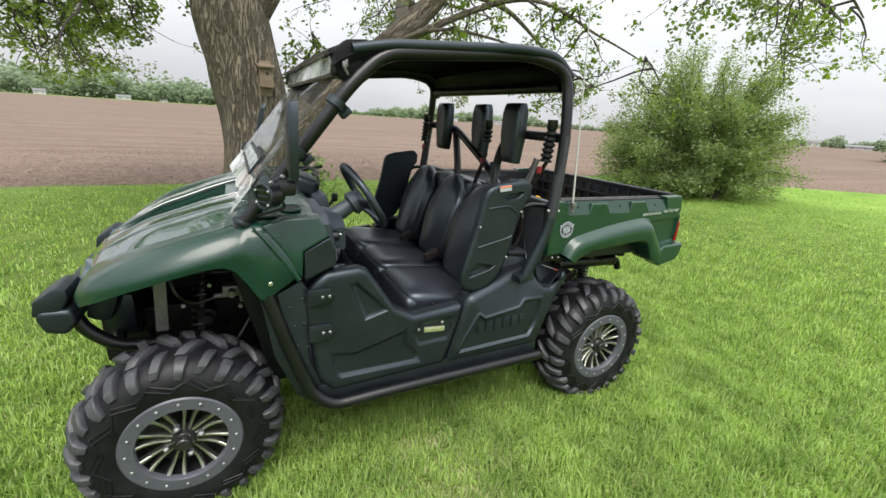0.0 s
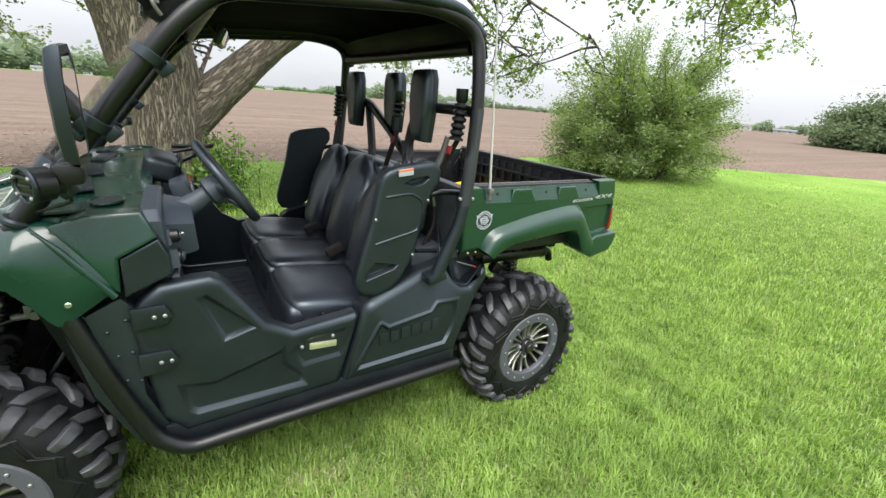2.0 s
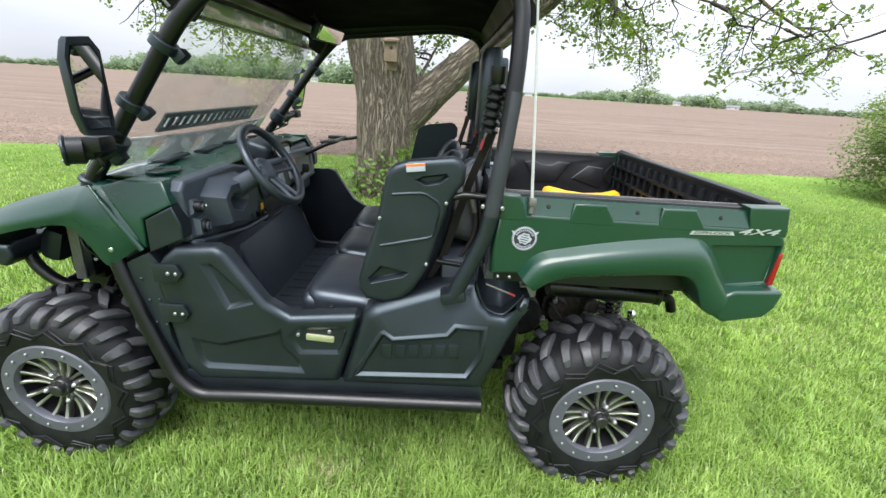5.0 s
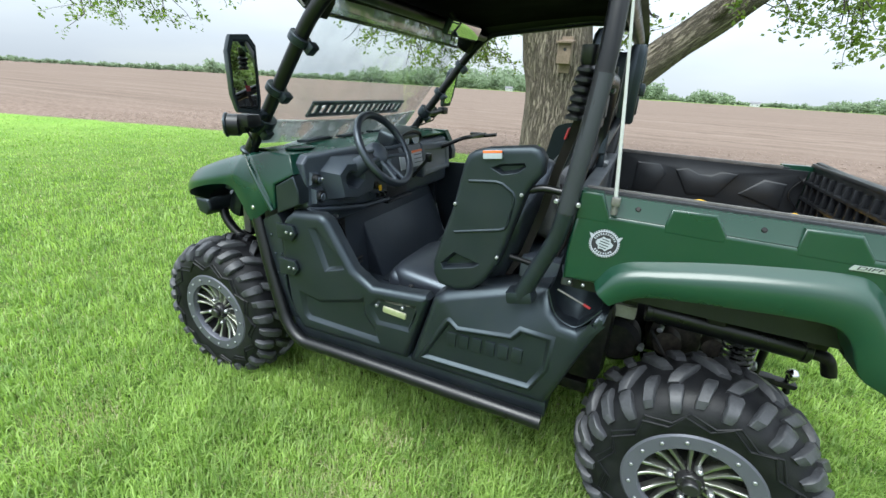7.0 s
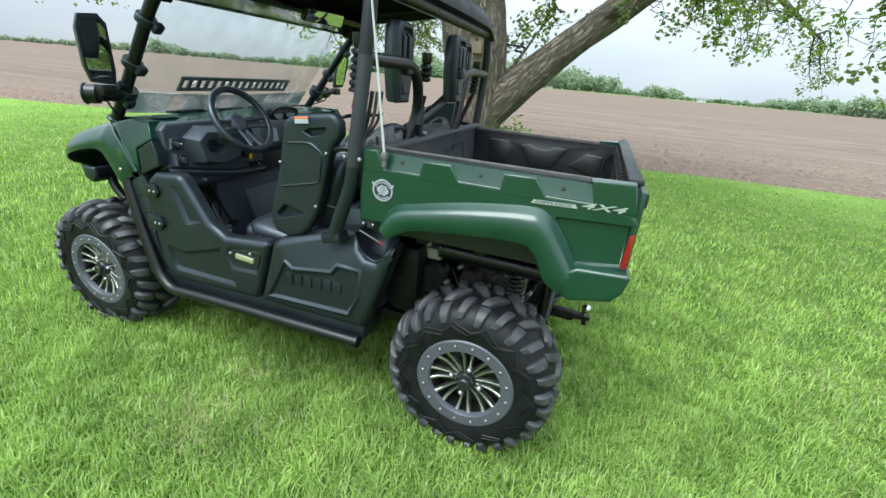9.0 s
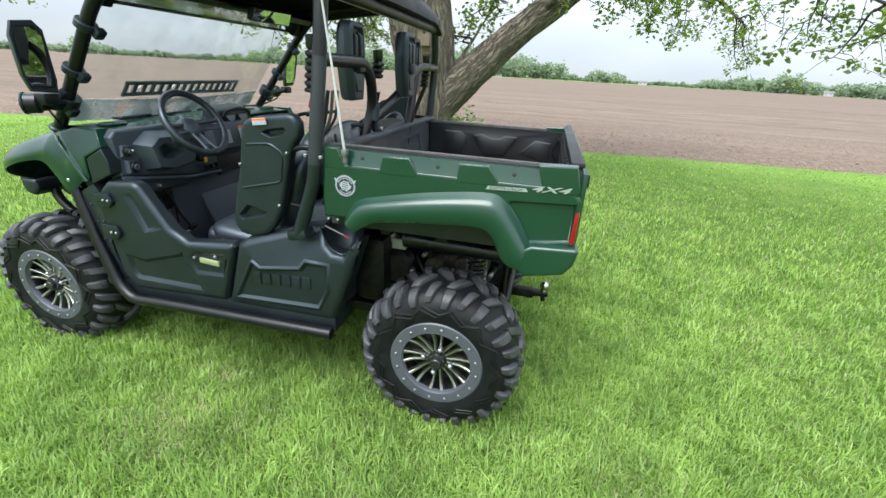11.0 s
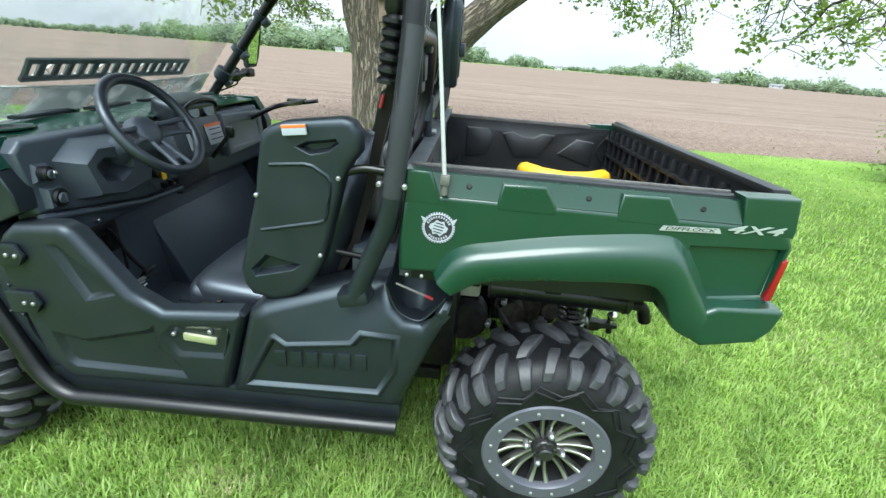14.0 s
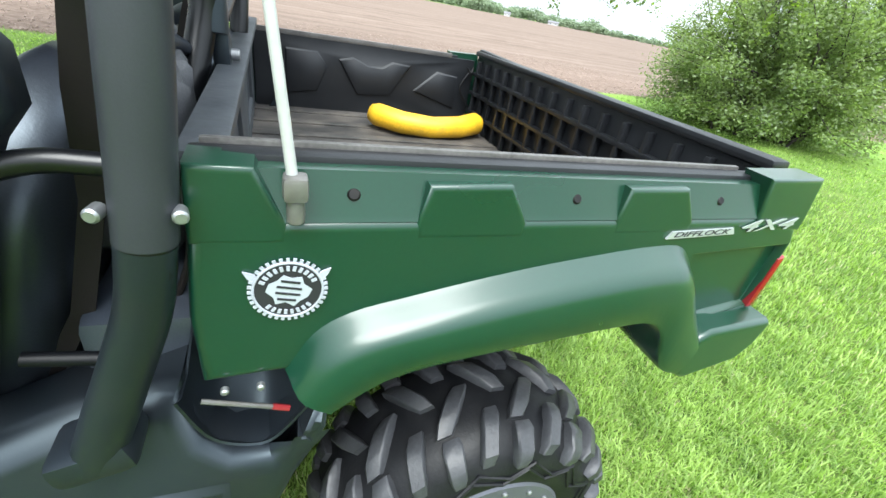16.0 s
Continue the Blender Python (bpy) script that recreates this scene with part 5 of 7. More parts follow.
# cowl: green cheek between fender and dash, then the cowl top under the windshield
cheek = relief([(0.325, 1.168), (0.385, 1.085), (0.436, 0.985), (0.455, 0.965), (0.463, 1.07), (0.56, 1.122), (0.528, 1.195), (0.4, 1.192)], [],
               lambda u, v, d: Vector((u, -0.79 - d + 0.3 * max(0, v - 1.1), v)), 0.06, 0.01, 0.004)
even_shade(*pair("cowl_cheek", cheek, M_FENDER, utv, "", 42))
cap = relief([(0.463, 0.948), (0.585, 1.005), (0.585, 1.06), (0.562, 1.118), (0.466, 1.066)], [],
             side(-0.787), 0.06, 0.01, 0.005)
even_shade(*pair("side_cap", cap, M_PLASTIC, utv, "black textured side cap", 42))
cowl = spline([[(0.2, y, 1.15 + 0.02 * math.cos(y * 2)), (0.3, y, 1.19), (0.4, y, 1.215 - 0.03 * abs(y)), (0.5, y, 1.22 - 0.05 * abs(y)), (0.545, y, 1.185)] for y in np.linspace(-0.70, 0.70, 9)], 3)
part("cowl", solid(loft(cowl), 0.006), M_FENDER, utv, "glossy dark green cowl under the windshield", 50)
for s in (1, -1):
    oval = lambda k, dz: [Vector((0.44 + 0.04 * k * math.cos(a) + 0.008 * math.sin(a), s * (-0.605 + 0.062 * k * math.sin(a)), 1.1985 + dz)) for a in np.linspace(0, 2 * math.pi, 33)]
    rim_ = part("cowl_pocket", tube(oval(1.0, 0.0), 0.004, 8, 0, caps=False), M_GREEN, utv, "green rimmed cowl pocket")
    # no hole is cut: a nearly flat dark disc paints the pocket's shade
    part("pocket_shade", loft([[tuple(p) for p in oval(k, z)[:-1]] for k, z in ((0.95, 0.0), (0.8, -0.002), (0.4, -0.003), (0.02, -0.003))], closed=True), M_INK_AND_SHADE, rim_, "dark disc painted as the shaded pocket")
    part("pillar_boot", disc((0.262, s * -0.72, 1.176), (0.45, 0, 0.89), 0.036, 0.02, 20, 0.006), M_PLASTIC, utv)
for y in (-0.42, -0.14, 0.16, 0.44):
    part("cowl_vent", rbox((0.36, y, 1.211), (0.06, 0.2, 0.012), 0.006, (0, -6, 8 if y < 0 else -8)), M_PLASTIC, utv)
# headlamps and front fascia
part("front_fascia", joined(rbox((-0.27, 0, 0.78), (0.1, 0.8, 0.16), 0.04, (0, 20, 0)), rbox((-0.24, 0, 0.68), (0.12, 0.6, 0.2), 0.04)), M_PLASTIC, utv)
pair("headlamp", rbox((-0.315, -0.31, 0.89), (0.05, 0.2, 0.07), 0.02, (0, 25, 12)), M_SCREEN, utv, "clear headlamp")
bump = joined(tube([(-0.1, -0.40, 0.58), (-0.24, -0.42, 0.6), (-0.34, -0.42, 0.70), (-0.37, -0.40, 0.80)], 0.026, 14, 0.1),
              tube([(-0.1, 0.40, 0.58), (-0.24, 0.42, 0.6), (-0.34, 0.42, 0.70), (-0.37, 0.40, 0.80)], 0.026, 14, 0.1),
              tube([(-0.24, -0.42, 0.6), (-0.28, 0.0, 0.58), (-0.24, 0.42, 0.6)], 0.024, 14, 0.1))
bumper = part("front_bumper", bump, M_TUBE, utv, "black tubular front bumper")
part("bumper_cover", prism([(-0.44, 0.79), (-0.42, 0.735), (-0.36, 0.72), (-0.32, 0.76), (-0.33, 0.82), (-0.43, 0.825)], -0.52, 0.52, 0.02, 3), M_PLASTIC, bumper, "black plastic bumper cover")
for y in (-0.43, 0.43):
    part("bumper_horn", prism([(-0.45, 0.80), (-0.37, 0.80), (-0.335, 0.86), (-0.335, 0.90), (-0.375, 0.905), (-0.44, 0.86)], y - 0.085, y + 0.085, 0.014), M_PLASTIC, bumper)

# --- doors, side panels, nerf bars ---
door_outline = [(0.455, 0.87), (0.50, 0.935), (0.545, 0.972), (0.68, 0.98), (0.72, 0.962), (0.84, 0.78), (0.93, 0.725), (1.165, 0.752), (1.182, 0.735), (1.1, 0.445), (0.56, 0.42), (0.5, 0.5)]
door_feats = [
    ([(0.622, 0.918), (0.668, 0.928), (0.818, 0.772), (0.70, 0.735)], 0.022, -0.018),
    ([(0.55, 0.62), (0.66, 0.60), (0.87, 0.66), (0.90, 0.69), (0.905, 0.60), (0.955, 0.545), (0.975, 0.478), (0.60, 0.478), (0.57, 0.5)], 0.024, -0.015),
    ([(0.905, 0.64), (0.955, 0.69), (1.135, 0.705), (1.148, 0.66), (1.11, 0.575), (0.955, 0.565)], 0.022, -0.009),
]
even_shade(*pair("door", relief(door_outline, door_feats, side(-0.79), 0.06, 0.034, 0.028), M_PLASTIC, utv, "black moulded plastic half door", 42))
doors = [o for o in utv.children if o.name.startswith("door")]
for z0, z1 in ((0.845, 0.915), (0.685, 0.758)):
    h = prism([(0.47, z0), (0.55, z0 + 0.004), (0.572, (z0 + z1) / 2), (0.555, z1), (0.47, z1)], -0.806, -0.792, 0.004)
    a, b = flip_y(h), h
    for bm_, d, s in ((b, doors[0], 1), (a, doors[1], -1)):
        hp = part("hinge", bm_, M_PLASTIC, d, "black strap hinge")
        for bx in (0.525, 0.552):
            part("hinge_bolt", disc((bx, s * -0.808, (z0 + z1) / 2 + 0.002), (0, 1, 0), 0.0065, 0.008, 12), M_BOLT, hp)
for s, d in ((1, doors[0]), (-1, doors[1])):
    part("latch", rbox((1.035, s * -0.778, 0.642), (0.105, 0.022, 0.026), 0.006, (0, 4, 0)), M_BRASS, d, "yellow zinc paddle latch")
    for bx, bz in ((0.955, 0.653), (1.072, 0.674)):
        part("rivet", disc((bx, s * -0.786, bz), (0, 1, 0), 0.007, 0.012, 12), M_BOLT, d)
    # door post with bolts in front of the door
    post = part("hinge_post", prism([(0.36, 0.9), (0.45, 0.945), (0.48, 0.9), (0.47, 0.6), (0.52, 0.46), (0.48, 0.45), (0.40, 0.66)], s * -0.775, s * -0.70, 0.008), M_PLASTIC, utv)
    for bx, bz in ((0.405, 0.84), (0.452, 0.87), (0.42, 0.755), (0.455, 0.76), (0.43, 0.665), (0.465, 0.655)):
        part("post_bolt", disc((bx, s * -0.777, bz), (0, 1, 0), 0.006, 0.006, 10), M_PLASTIC, post)
panel_outline = [(1.195, 0.755), (1.24, 0.785), (1.474, 0.858), (1.56, 0.872), (1.6, 0.888), (1.626, 0.812), (1.66, 0.78), (1.708, 0.772), (1.75, 0.818), (1.772, 0.855), (1.795, 0.858), (1.745, 0.70), (1.655, 0.45), (1.105, 0.44)]
panel_field = [(1.14, 0.475), (1.255, 0.69), (1.275, 0.70), (1.31, 0.672), (1.5, 0.702), (1.53, 0.74), (1.655, 0.74), (1.65, 0.6), (1.60, 0.495)]
# a rounded bead runs round the sunk field
panel_feats = [(panel_field, 0.012, 0.009), (inset_poly(panel_field, 0.015), (0.014, 0.009), -0.005)]
panels = pair("side_panel", relief(panel_outline, panel_feats, lambda u, v, d: Vector((u, -0.79 - d + 2.6 * max(0.0, v - 0.7) ** 2 * min(1.0, max(0.0, (1.66 - u) / 0.1)), v)), 0.1, 0.036, 0.03), M_PLASTIC, utv, "black moulded side panel", 42)
even_shade(*panels)
# moulded maker's mark: plain raised bars
for s, d in ((1, panels[0]), (-1, panels[1])):
    for i in range(6):
        part("emblem_bar", rbox((1.285 + 0.05 * i, s * -0.7855, 0.606 + 0.003 * i), (0.036, 0.012, 0.056), 0.0025), M_PLASTIC, d)
    # a smooth bowl behind the scooped edge, rising inwards to the bed
    scoop = [(1.598, 0.885), (1.626, 0.812), (1.66, 0.78), (1.708, 0.772), (1.75, 0.818), (1.775, 0.856)]
    bowl = [[(1.69 + (x - 1.69) * wide, s * y, z + up_) for x, z in spline(scoop, 4)] for y, wide, up_ in ((-0.762, 1.0, 0.004), (-0.74, 0.99, -0.012), (-0.70, 0.96, -0.006), (-0.66, 0.9, 0.03), (-0.63, 0.84, 0.08), (-0.615, 0.8, 0.14))]
    part("panel_well", solid(loft(bowl), 0.004), M_PLASTIC, panels[0 if s == 1 else 1], "black moulded scoop", 60)
    part("latch_rod", tube([(1.632, s * -0.772, 0.9), (1.718, s * -0.772, 0.868)], 0.0035, 8), M_GREY, utv, "thin grey tailgate rod")
    part("rod_tip", tube([(1.716, s * -0.772, 0.869), (1.738, s * -0.772, 0.86)], 0.0045, 8), M_RED, utv, "red rod tip")
    part("nerf_bar", tube([(0.325, s * -0.765, 0.905), (0.395, s * -0.785, 0.66), (0.475, s * -0.8, 0.44), (0.56, s * -0.812, 0.372), (0.8, s * -0.815, 0.385), (1.655, s * -0.815, 0.40)], 0.027, 16, 0.12), M_TUBE, utv, "black tubular nerf bar")
    part("rocker", prism([(0.52, 0.36), (1.66, 0.385), (1.66, 0.46), (0.5, 0.46)], s * -0.78, s * -0.6, 0.012), M_PLASTIC, utv)

# --- cab floor, seat base, dash ---
part("floor_pan", joined(rbox((0.78, 0, 0.425), (0.72, 1.3, 0.04), 0.01), rbox((0.45, 0, 0.66), (0.04, 1.3, 0.5), 0.01, (0, -8, 0))), M_DASH, utv)
part("toe_board", prism([(0.60, 0.44), (0.455, 0.75), (0.44, 0.79), (0.40, 0.79), (0.40, 0.44)], -0.17, 0.69, 0.012, 3), M_DASH, utv, "black sloping toe board")
for y in np.linspace(-0.6, 0.6, 13):
    part("floor_rib", rbox((0.78, y, 0.447), (0.32, 0.03, 0.008), 0.003), M_DASH, utv)
part("seat_base", joined(prism([(0.96, 0.44), (0.93, 0.58), (0.97, 0.615), (1.6, 0.64), (1.64, 0.44)], -0.68, 0.68, 0.015), rbox((1.55, 0, 0.82), (0.16, 1.3, 0.24), 0.02)), M_DASH, utv)
part("seat_latch", joined(rbox((1.06, -0.7, 0.70), (0.14, 0.05, 0.02), 0.005), disc((1.06, -0.7, 0.72), (0, 0, 1), 0.01, 0.03)), M_IRON, utv)
dash = prism([(0.46, 0.86), (0.44, 1.1), (0.46, 1.15), (0.52, 1.165), (0.55, 1.15), (0.56, 0.98), (0.56, 0.87), (0.52, 0.85)], -0.69, 0.69, 0.02, 3)
part("dash", dash, M_DASH, utv, "black plastic dash")
dash_face = relief([(-0.735, 0.985), (-0.745, 1.16), (-0.71, 1.188), (-0.36, 1.19), (-0.2, 1.15), (-0.13, 1.06), (-0.13, 0.905), (-0.36, 0.915), (-0.55, 0.95)],
                   [([(-0.645, 1.12), (-0.57, 1.172), (-0.36, 1.16), (-0.32, 1.08), (-0.36, 0.985), (-0.5, 0.965), (-0.615, 0.99)], 0.026, 0.08),
                    ([(-0.588, 1.098), (-0.545, 1.118), (-0.44, 1.095), (-0.44, 1.06), (-0.5, 1.03), (-0.565, 1.045)], (0.014, 0.08), 0.012),
                    ([(-0.722, 1.07), (-0.71, 1.125), (-0.665, 1.12), (-0.655, 1.068)], 0.007, 0.01), ([(-0.715, 0.99), (-0.71, 1.058), (-0.65, 1.055), (-0.64, 0.985)], 0.008, 0.02),
                    ([(-0.29, 0.93), (-0.3, 0.965), (-0.155, 0.955), (-0.15, 0.92)], 0.006, 0.014)],
                   lambda u, v, d: Vector((0.59 + d - 0.06 * (v - 0.95), u, v)), 0.05, 0.014, 0.014)
part("dash_face", dash_face, M_DASH, utv, "black moulded dash face with open pocket", 32)
part("dash_lip", tube([(0.592, -0.74, 0.975), (0.596, -0.55, 0.94), (0.596, -0.36, 0.905), (0.594, -0.13, 0.893)], 0.011, 10, 0.03), M_DASH, utv)
# solid black block paints the shade inside the open cubby
part("cubby_shade_block", prism([(0.5, 0.885), (0.567, 0.88), (0.567, 0.985), (0.5, 0.985)], -0.12, 0.125, 0.004), M_INK_AND_SHADE, utv)
part("cubby_lip", rbox((0.585, 0.0, 0.872), (0.03, 0.27, 0.012), 0.004), M_SLEEVE, utv, "pale cubby lip")
part("cubby_roof", rbox((0.58, 0.0, 1.01), (0.05, 0.28, 0.06), 0.012, (0, 10, 0)), M_DASH, utv)
for sy, sz, r in ((-0.69, 1.095, 0.022), (-0.675, 1.02, 0.027)):
    sk = part("dash_socket", disc((0.6, sy, sz), (1, 0, 0), r, 0.03, 20, 0.005), M_TUBE, utv, "black round dash socket")
    part("socket_cap", joined(disc((0.614, sy, sz), (1, 0, 0), r * 0.62, 0.012, 16, 0.003), rbox((0.62, sy + 0.004, sz), (0.008, 0.006, r), 0.002)), M_DASH, sk)
part("socket_glint", disc((0.625, -0.686, 1.1), (1, 0, 0.3), 0.006, 0.006, 10), M_STEEL, utv)
part("ignition_switch", disc((0.615, -0.29, 1.0), (1, 0, 0), 0.02, 0.04, 18, 0.004), M_TUBE, utv)
part("key_tag", rbox((0.645, -0.285, 0.99), (0.008, 0.02, 0.028), 0.003), M_YELLOW, utv, "yellow key tag")
for dy in (-0.25, -0.215, -0.18):
    part("rocker_switch", rbox((0.612, dy, 0.94), (0.02, 0.022, 0.024), 0.004, (0, 8, 0)), M_TUBE, utv)
part("switch_glint", rbox((0.624, -0.206, 0.938), (0.006, 0.008, 0.006), 0.002), M_STEEL, utv)
console = part("console_panel", rbox((0.64, -0.06, 1.1), (0.07, 0.33, 0.15), 0.02, (0, -12, 0)), M_DASH, utv, "black plastic console panel")
pod = part("instrument_pod", joined(cushion((0.572, 0.02, 1.2), (0.13, 0.3, 0.1), (0, 15, 0), 0.15, 8)), M_PLASTIC, utv, "rounded black instrument hood", 60)
bez = tube([(0.0, 0.115 * math.cos(a), 0.04 * math.sin(a)) for a in np.linspace(0, 2 * math.pi, 33)], 0.008, 8, 0, caps=False)
bez.transform(pose(0.638, 0.02, 1.205, 0, 15, 0))
part("cluster_bezel", bez, M_TUBE, pod)
for dy, rr in ((-0.055, 0.036), (0.05, 0.04)):
    part("gauge", disc((0.636, 0.02 + dy, 1.205), (1, 0, 0.27), rr, 0.012, 24, 0.002), M_SCREEN, pod, "dark round gauge")
plate = part("warning_label", rbox((0.679, 0.03, 1.105), (0.005, 0.11, 0.085), 0.001, (0, -12, 0)), M_LABEL, console, "white warning label with orange head")
part("label_head", rbox((0.6745, 0.03, 1.142), (0.006, 0.11, 0.012), 0.001, (0, -12, 0)), M_ORANGE, plate)
for k in range(3):
    part("label_line", rbox((0.681 + 0.004 * k, 0.03, 1.125 - 0.02 * k), (0.003, 0.08, 0.004), 0, (0, -12, 0)), M_SLEEVE, plate)
part("dash_label", rbox((0.681, -0.13, 1.1), (0.005, 0.055, 0.075), 0.001, (0, -12, 0)), M_LABEL, console, "small white dash label")
part("glove_box", relief([(0.25, 0.95), (0.64, 0.96), (0.66, 1.13), (0.27, 1.15)], [([(0.29, 0.98), (0.6, 0.98), (0.61, 1.1), (0.3, 1.11)], 0.012, -0.008)], lambda u, v, d: Vector((0.605 + d - 0.15 * (v - 1.0), u, v)), 0.06, 0.014, 0.012), M_DASH, utv)
part("shift_lever", joined(tube([(0.66, 0.02, 1.0), (0.74, 0.03, 1.1)], 0.009), rbox((0.75, 0.03, 1.115), (0.035, 0.03, 0.05), 0.012)), M_TUBE, utv)
# pedals
for y, z, x in ((-0.37, 0.61, 0.56), (-0.43, 0.585, 0.555)):
    pd = part("pedal", joined(tube([(0.47, y - 0.04, 0.84), (0.5, y - 0.02, 0.7), (x - 0.01, y, z)], 0.008, 8, 0.05), rbox((x, y, z), (0.016, 0.062, 0.045), 0.005, (0, 35, 0))), M_GREY if y < -0.4 else M_IRON, utv, "ribbed metal pedal")
    for k in (-1, 0, 1):
        part("pedal_rib", rbox((x + 0.009 - 0.006 * k, y, z + 0.013 * k), (0.006, 0.054, 0.005), 0.001, (0, 35, 0)), M_STEEL if y < -0.4 else M_IRON, pd)
part("pedal_linkage", joined(rbox((0.5, -0.5, 0.85), (0.09, 0.12, 0.06), 0.01), rbox((0.53, -0.47, 0.8), (0.04, 0.05, 0.1), 0.008), disc((0.54, -0.53, 0.86), (0, 1, 0), 0.02, 0.06, 12), tube([(0.52, -0.56, 0.88), (0.55, -0.5, 0.86), (0.56, -0.46, 0.78), (0.55, -0.45, 0.66)], 0.005, 8, 0.05), tube([(0.53, -0.52, 0.82), (0.55, -0.5, 0.74), (0.5, -0.49, 0.62)], 0.007, 8, 0.04)), M_IRON, utv)
part("brake_switch", disc((0.545, -0.545, 0.895), (1, 0.2, 0), 0.008, 0.07, 10), M_STEEL, utv, "bright steel brake switch")
part("door_strap", tube([(0.487, 0.715, 0.664), (0.53, 0.69, 0.57), (0.586, 0.662, 0.474), (0.7, 0.66, 0.472), (0.95, 0.65, 0.472)], 0.0042, 8, 0.05), M_LABEL, utv, "pale door strap on the far side")

# steering wheel: turned towards the driver
sw = Matrix.Translation((0.782, -0.46, 1.214)) @ Matrix.Rotation(radians(57), 4, "Y")
rim = bmesh.new()
ringpts = [sw @ Vector((0.16 * math.cos(a), 0.16 * math.sin(a), 0)) for a in np.linspace(0, 2 * math.pi, 45)]
rim = tube(ringpts, 0.0165, 12, 0, caps=False)
bmesh.ops.remove_doubles(rim, verts=rim.verts[:], dist=1e-4)
steer = part("steering_wheel", rim, M_VINYL, utv, "black three-spoke steering wheel")
hubm = lathe([(0.0, 0.012), (0.03, 0.01), (0.046, 0.002), (0.054, -0.012), (0.056, -0.04), (0.04, -0.05)], 28)
hubm.transform(sw @ Matrix.Translation((0, 0, -0.028)) @ Matrix.Rotation(radians(90), 4, "X"))
part("wheel_hub", hubm, M_DASH, steer)
for ang, w0, pale in ((82, 0.022, True), (-82, 0.022, True), (0, 0.026, False)):
    turn_ = sw @ Matrix.Rotation(radians(ang), 4, "Z")
    for sgn in (1, -1):
        sp = tube([(0.04, sgn * 0.02, -0.034), (0.09, sgn * w0 * 0.85, -0.018), (0.15, sgn * w0 * 1.15, 0.0)], [0.009, 0.008, 0.009], 10, 0.03)
        sp.transform(turn_)
        part("wheel_spoke", sp, M_DASH, steer)
    web = rbox((0.085, 0, -0.026), (0.07, w0 * 1.6, 0.008), 0.003, (0, -20, 0))
    web.transform(turn_)
    part("spoke_plate", web, M_SLEEVE if pale else M_DASH, steer)
part("steering_column", tube([sw @ Vector((0, 0, -0.04)), sw @ Vector((0, 0, -0.19))], [0.03, 0.042], 16), M_DASH, utv)

# --- seats ---
def seat(y, w, back_w):
    s = part("seat", cushion((1.15, y, 0.685), (0.44, w, 0.17), (0, 6, 0), 0.16), M_VINYL, utv, "black vinyl bucket seat", 60)
    part("seat_bolster", cushion((0.985, y, 0.685), (0.13, w * 0.97, 0.15), (0, 6, 0), 0.1, 6), M_VINYL, s, "", 60)
    rows = []
    for t, f, d in ((0.0, 0.5, 0.05), (0.03, 0.66, 0.1), (0.1, 0.8, 0.14), (0.3, 0.93, 0.155), (0.55, 1.0, 0.15), (0.72, 0.93, 0.13), (0.86, 0.68, 0.11), (0.95, 0.4, 0.08), (1.0, 0.14, 0.04)):
        ring_ = []
        for k in range(28):
            a = 2 * math.pi * k / 28
            c, q = math.cos(a), math.sin(a)
            px, py = math.copysign(abs(c) ** 0.75, c) * d / 2, math.copysign(abs(q) ** 0.6, q) * back_w * f / 2
            if c < 0:
                px *= 1.15 - 0.3 * math.exp(-((abs(py) - back_w * 0.33) / 0.02) ** 2)
            ring_.append((px, py, (t - 0.5) * 0.55))
        rows.append(ring_)
    bk = loft([[tuple(p) for p in r] for r in spline(rows, 3)], closed=True, cap=True)
    bk.transform(pose(1.405 + (0.03 if y > -0.3 else 0), y, 0.99, 0, 17, 0))
    part("seat_back", bk, M_VINYL, s, "black vinyl seat back", 60)
    return s


seat(-0.46, 0.44, 0.42)
seat(-0.02, 0.40, 0.36)
seat(0.42, 0.42, 0.40)
guard_outline = [(1.2, 0.8), (1.178, 0.835), (1.174, 0.88), (1.192, 0.95), (1.237, 1.1), (1.266, 1.25), (1.278, 1.282), (1.3, 1.298), (1.342, 1.312), (1.485, 1.332), (1.51, 1.325), (1.53, 1.3), (1.53, 1.25), (1.506, 1.218), (1.484, 1.172), (1.44, 1.0), (1.42, 0.93), (1.375, 0.85), (1.335, 0.81), (1.27, 0.787)]


def bead(path, w):
    """The outline of a thin strip of width w along a path."""
    left, right = [], []
    for i, (u, v) in enumerate(path):
        d = (Vector(path[min(i + 1, len(path) - 1)]) - Vector(path[max(i - 1, 0)])).normalized() * w / 2
        left.append((u - d.y, v + d.x))
        right.append((u + d.y, v - d.x))
    return left + right[::-1]


guard_feats = [
    ([(1.361, 1.251), (1.391, 1.267), (1.468, 1.28), (1.477, 1.267), (1.45, 1.245), (1.401, 1.233)][::-1], 0.01, -0.02),
    (bead([(1.29, 1.199), (1.34, 1.205), (1.385, 1.209), (1.405, 1.206), (1.442, 1.183), (1.45, 1.165), (1.447, 1.13), (1.438, 1.075), (1.43, 1.06), (1.412, 1.052), (1.33, 1.033), (1.25, 1.014)], 0.011), 0.0045, 0.0045),
    ([(1.207, 0.887), (1.255, 0.94), (1.359, 0.918), (1.334, 0.897), (1.218, 0.864)][::-1], 0.012, -0.024),
]
guards = pair("shoulder_guard", relief(guard_outline, guard_feats, lambda u, v, d: Vector((u, -0.755 - d, v)), 0.045, 0.024, 0.018), M_PLASTIC, utv, "black moulded shoulder guard", 42)
even_shade(*guards)
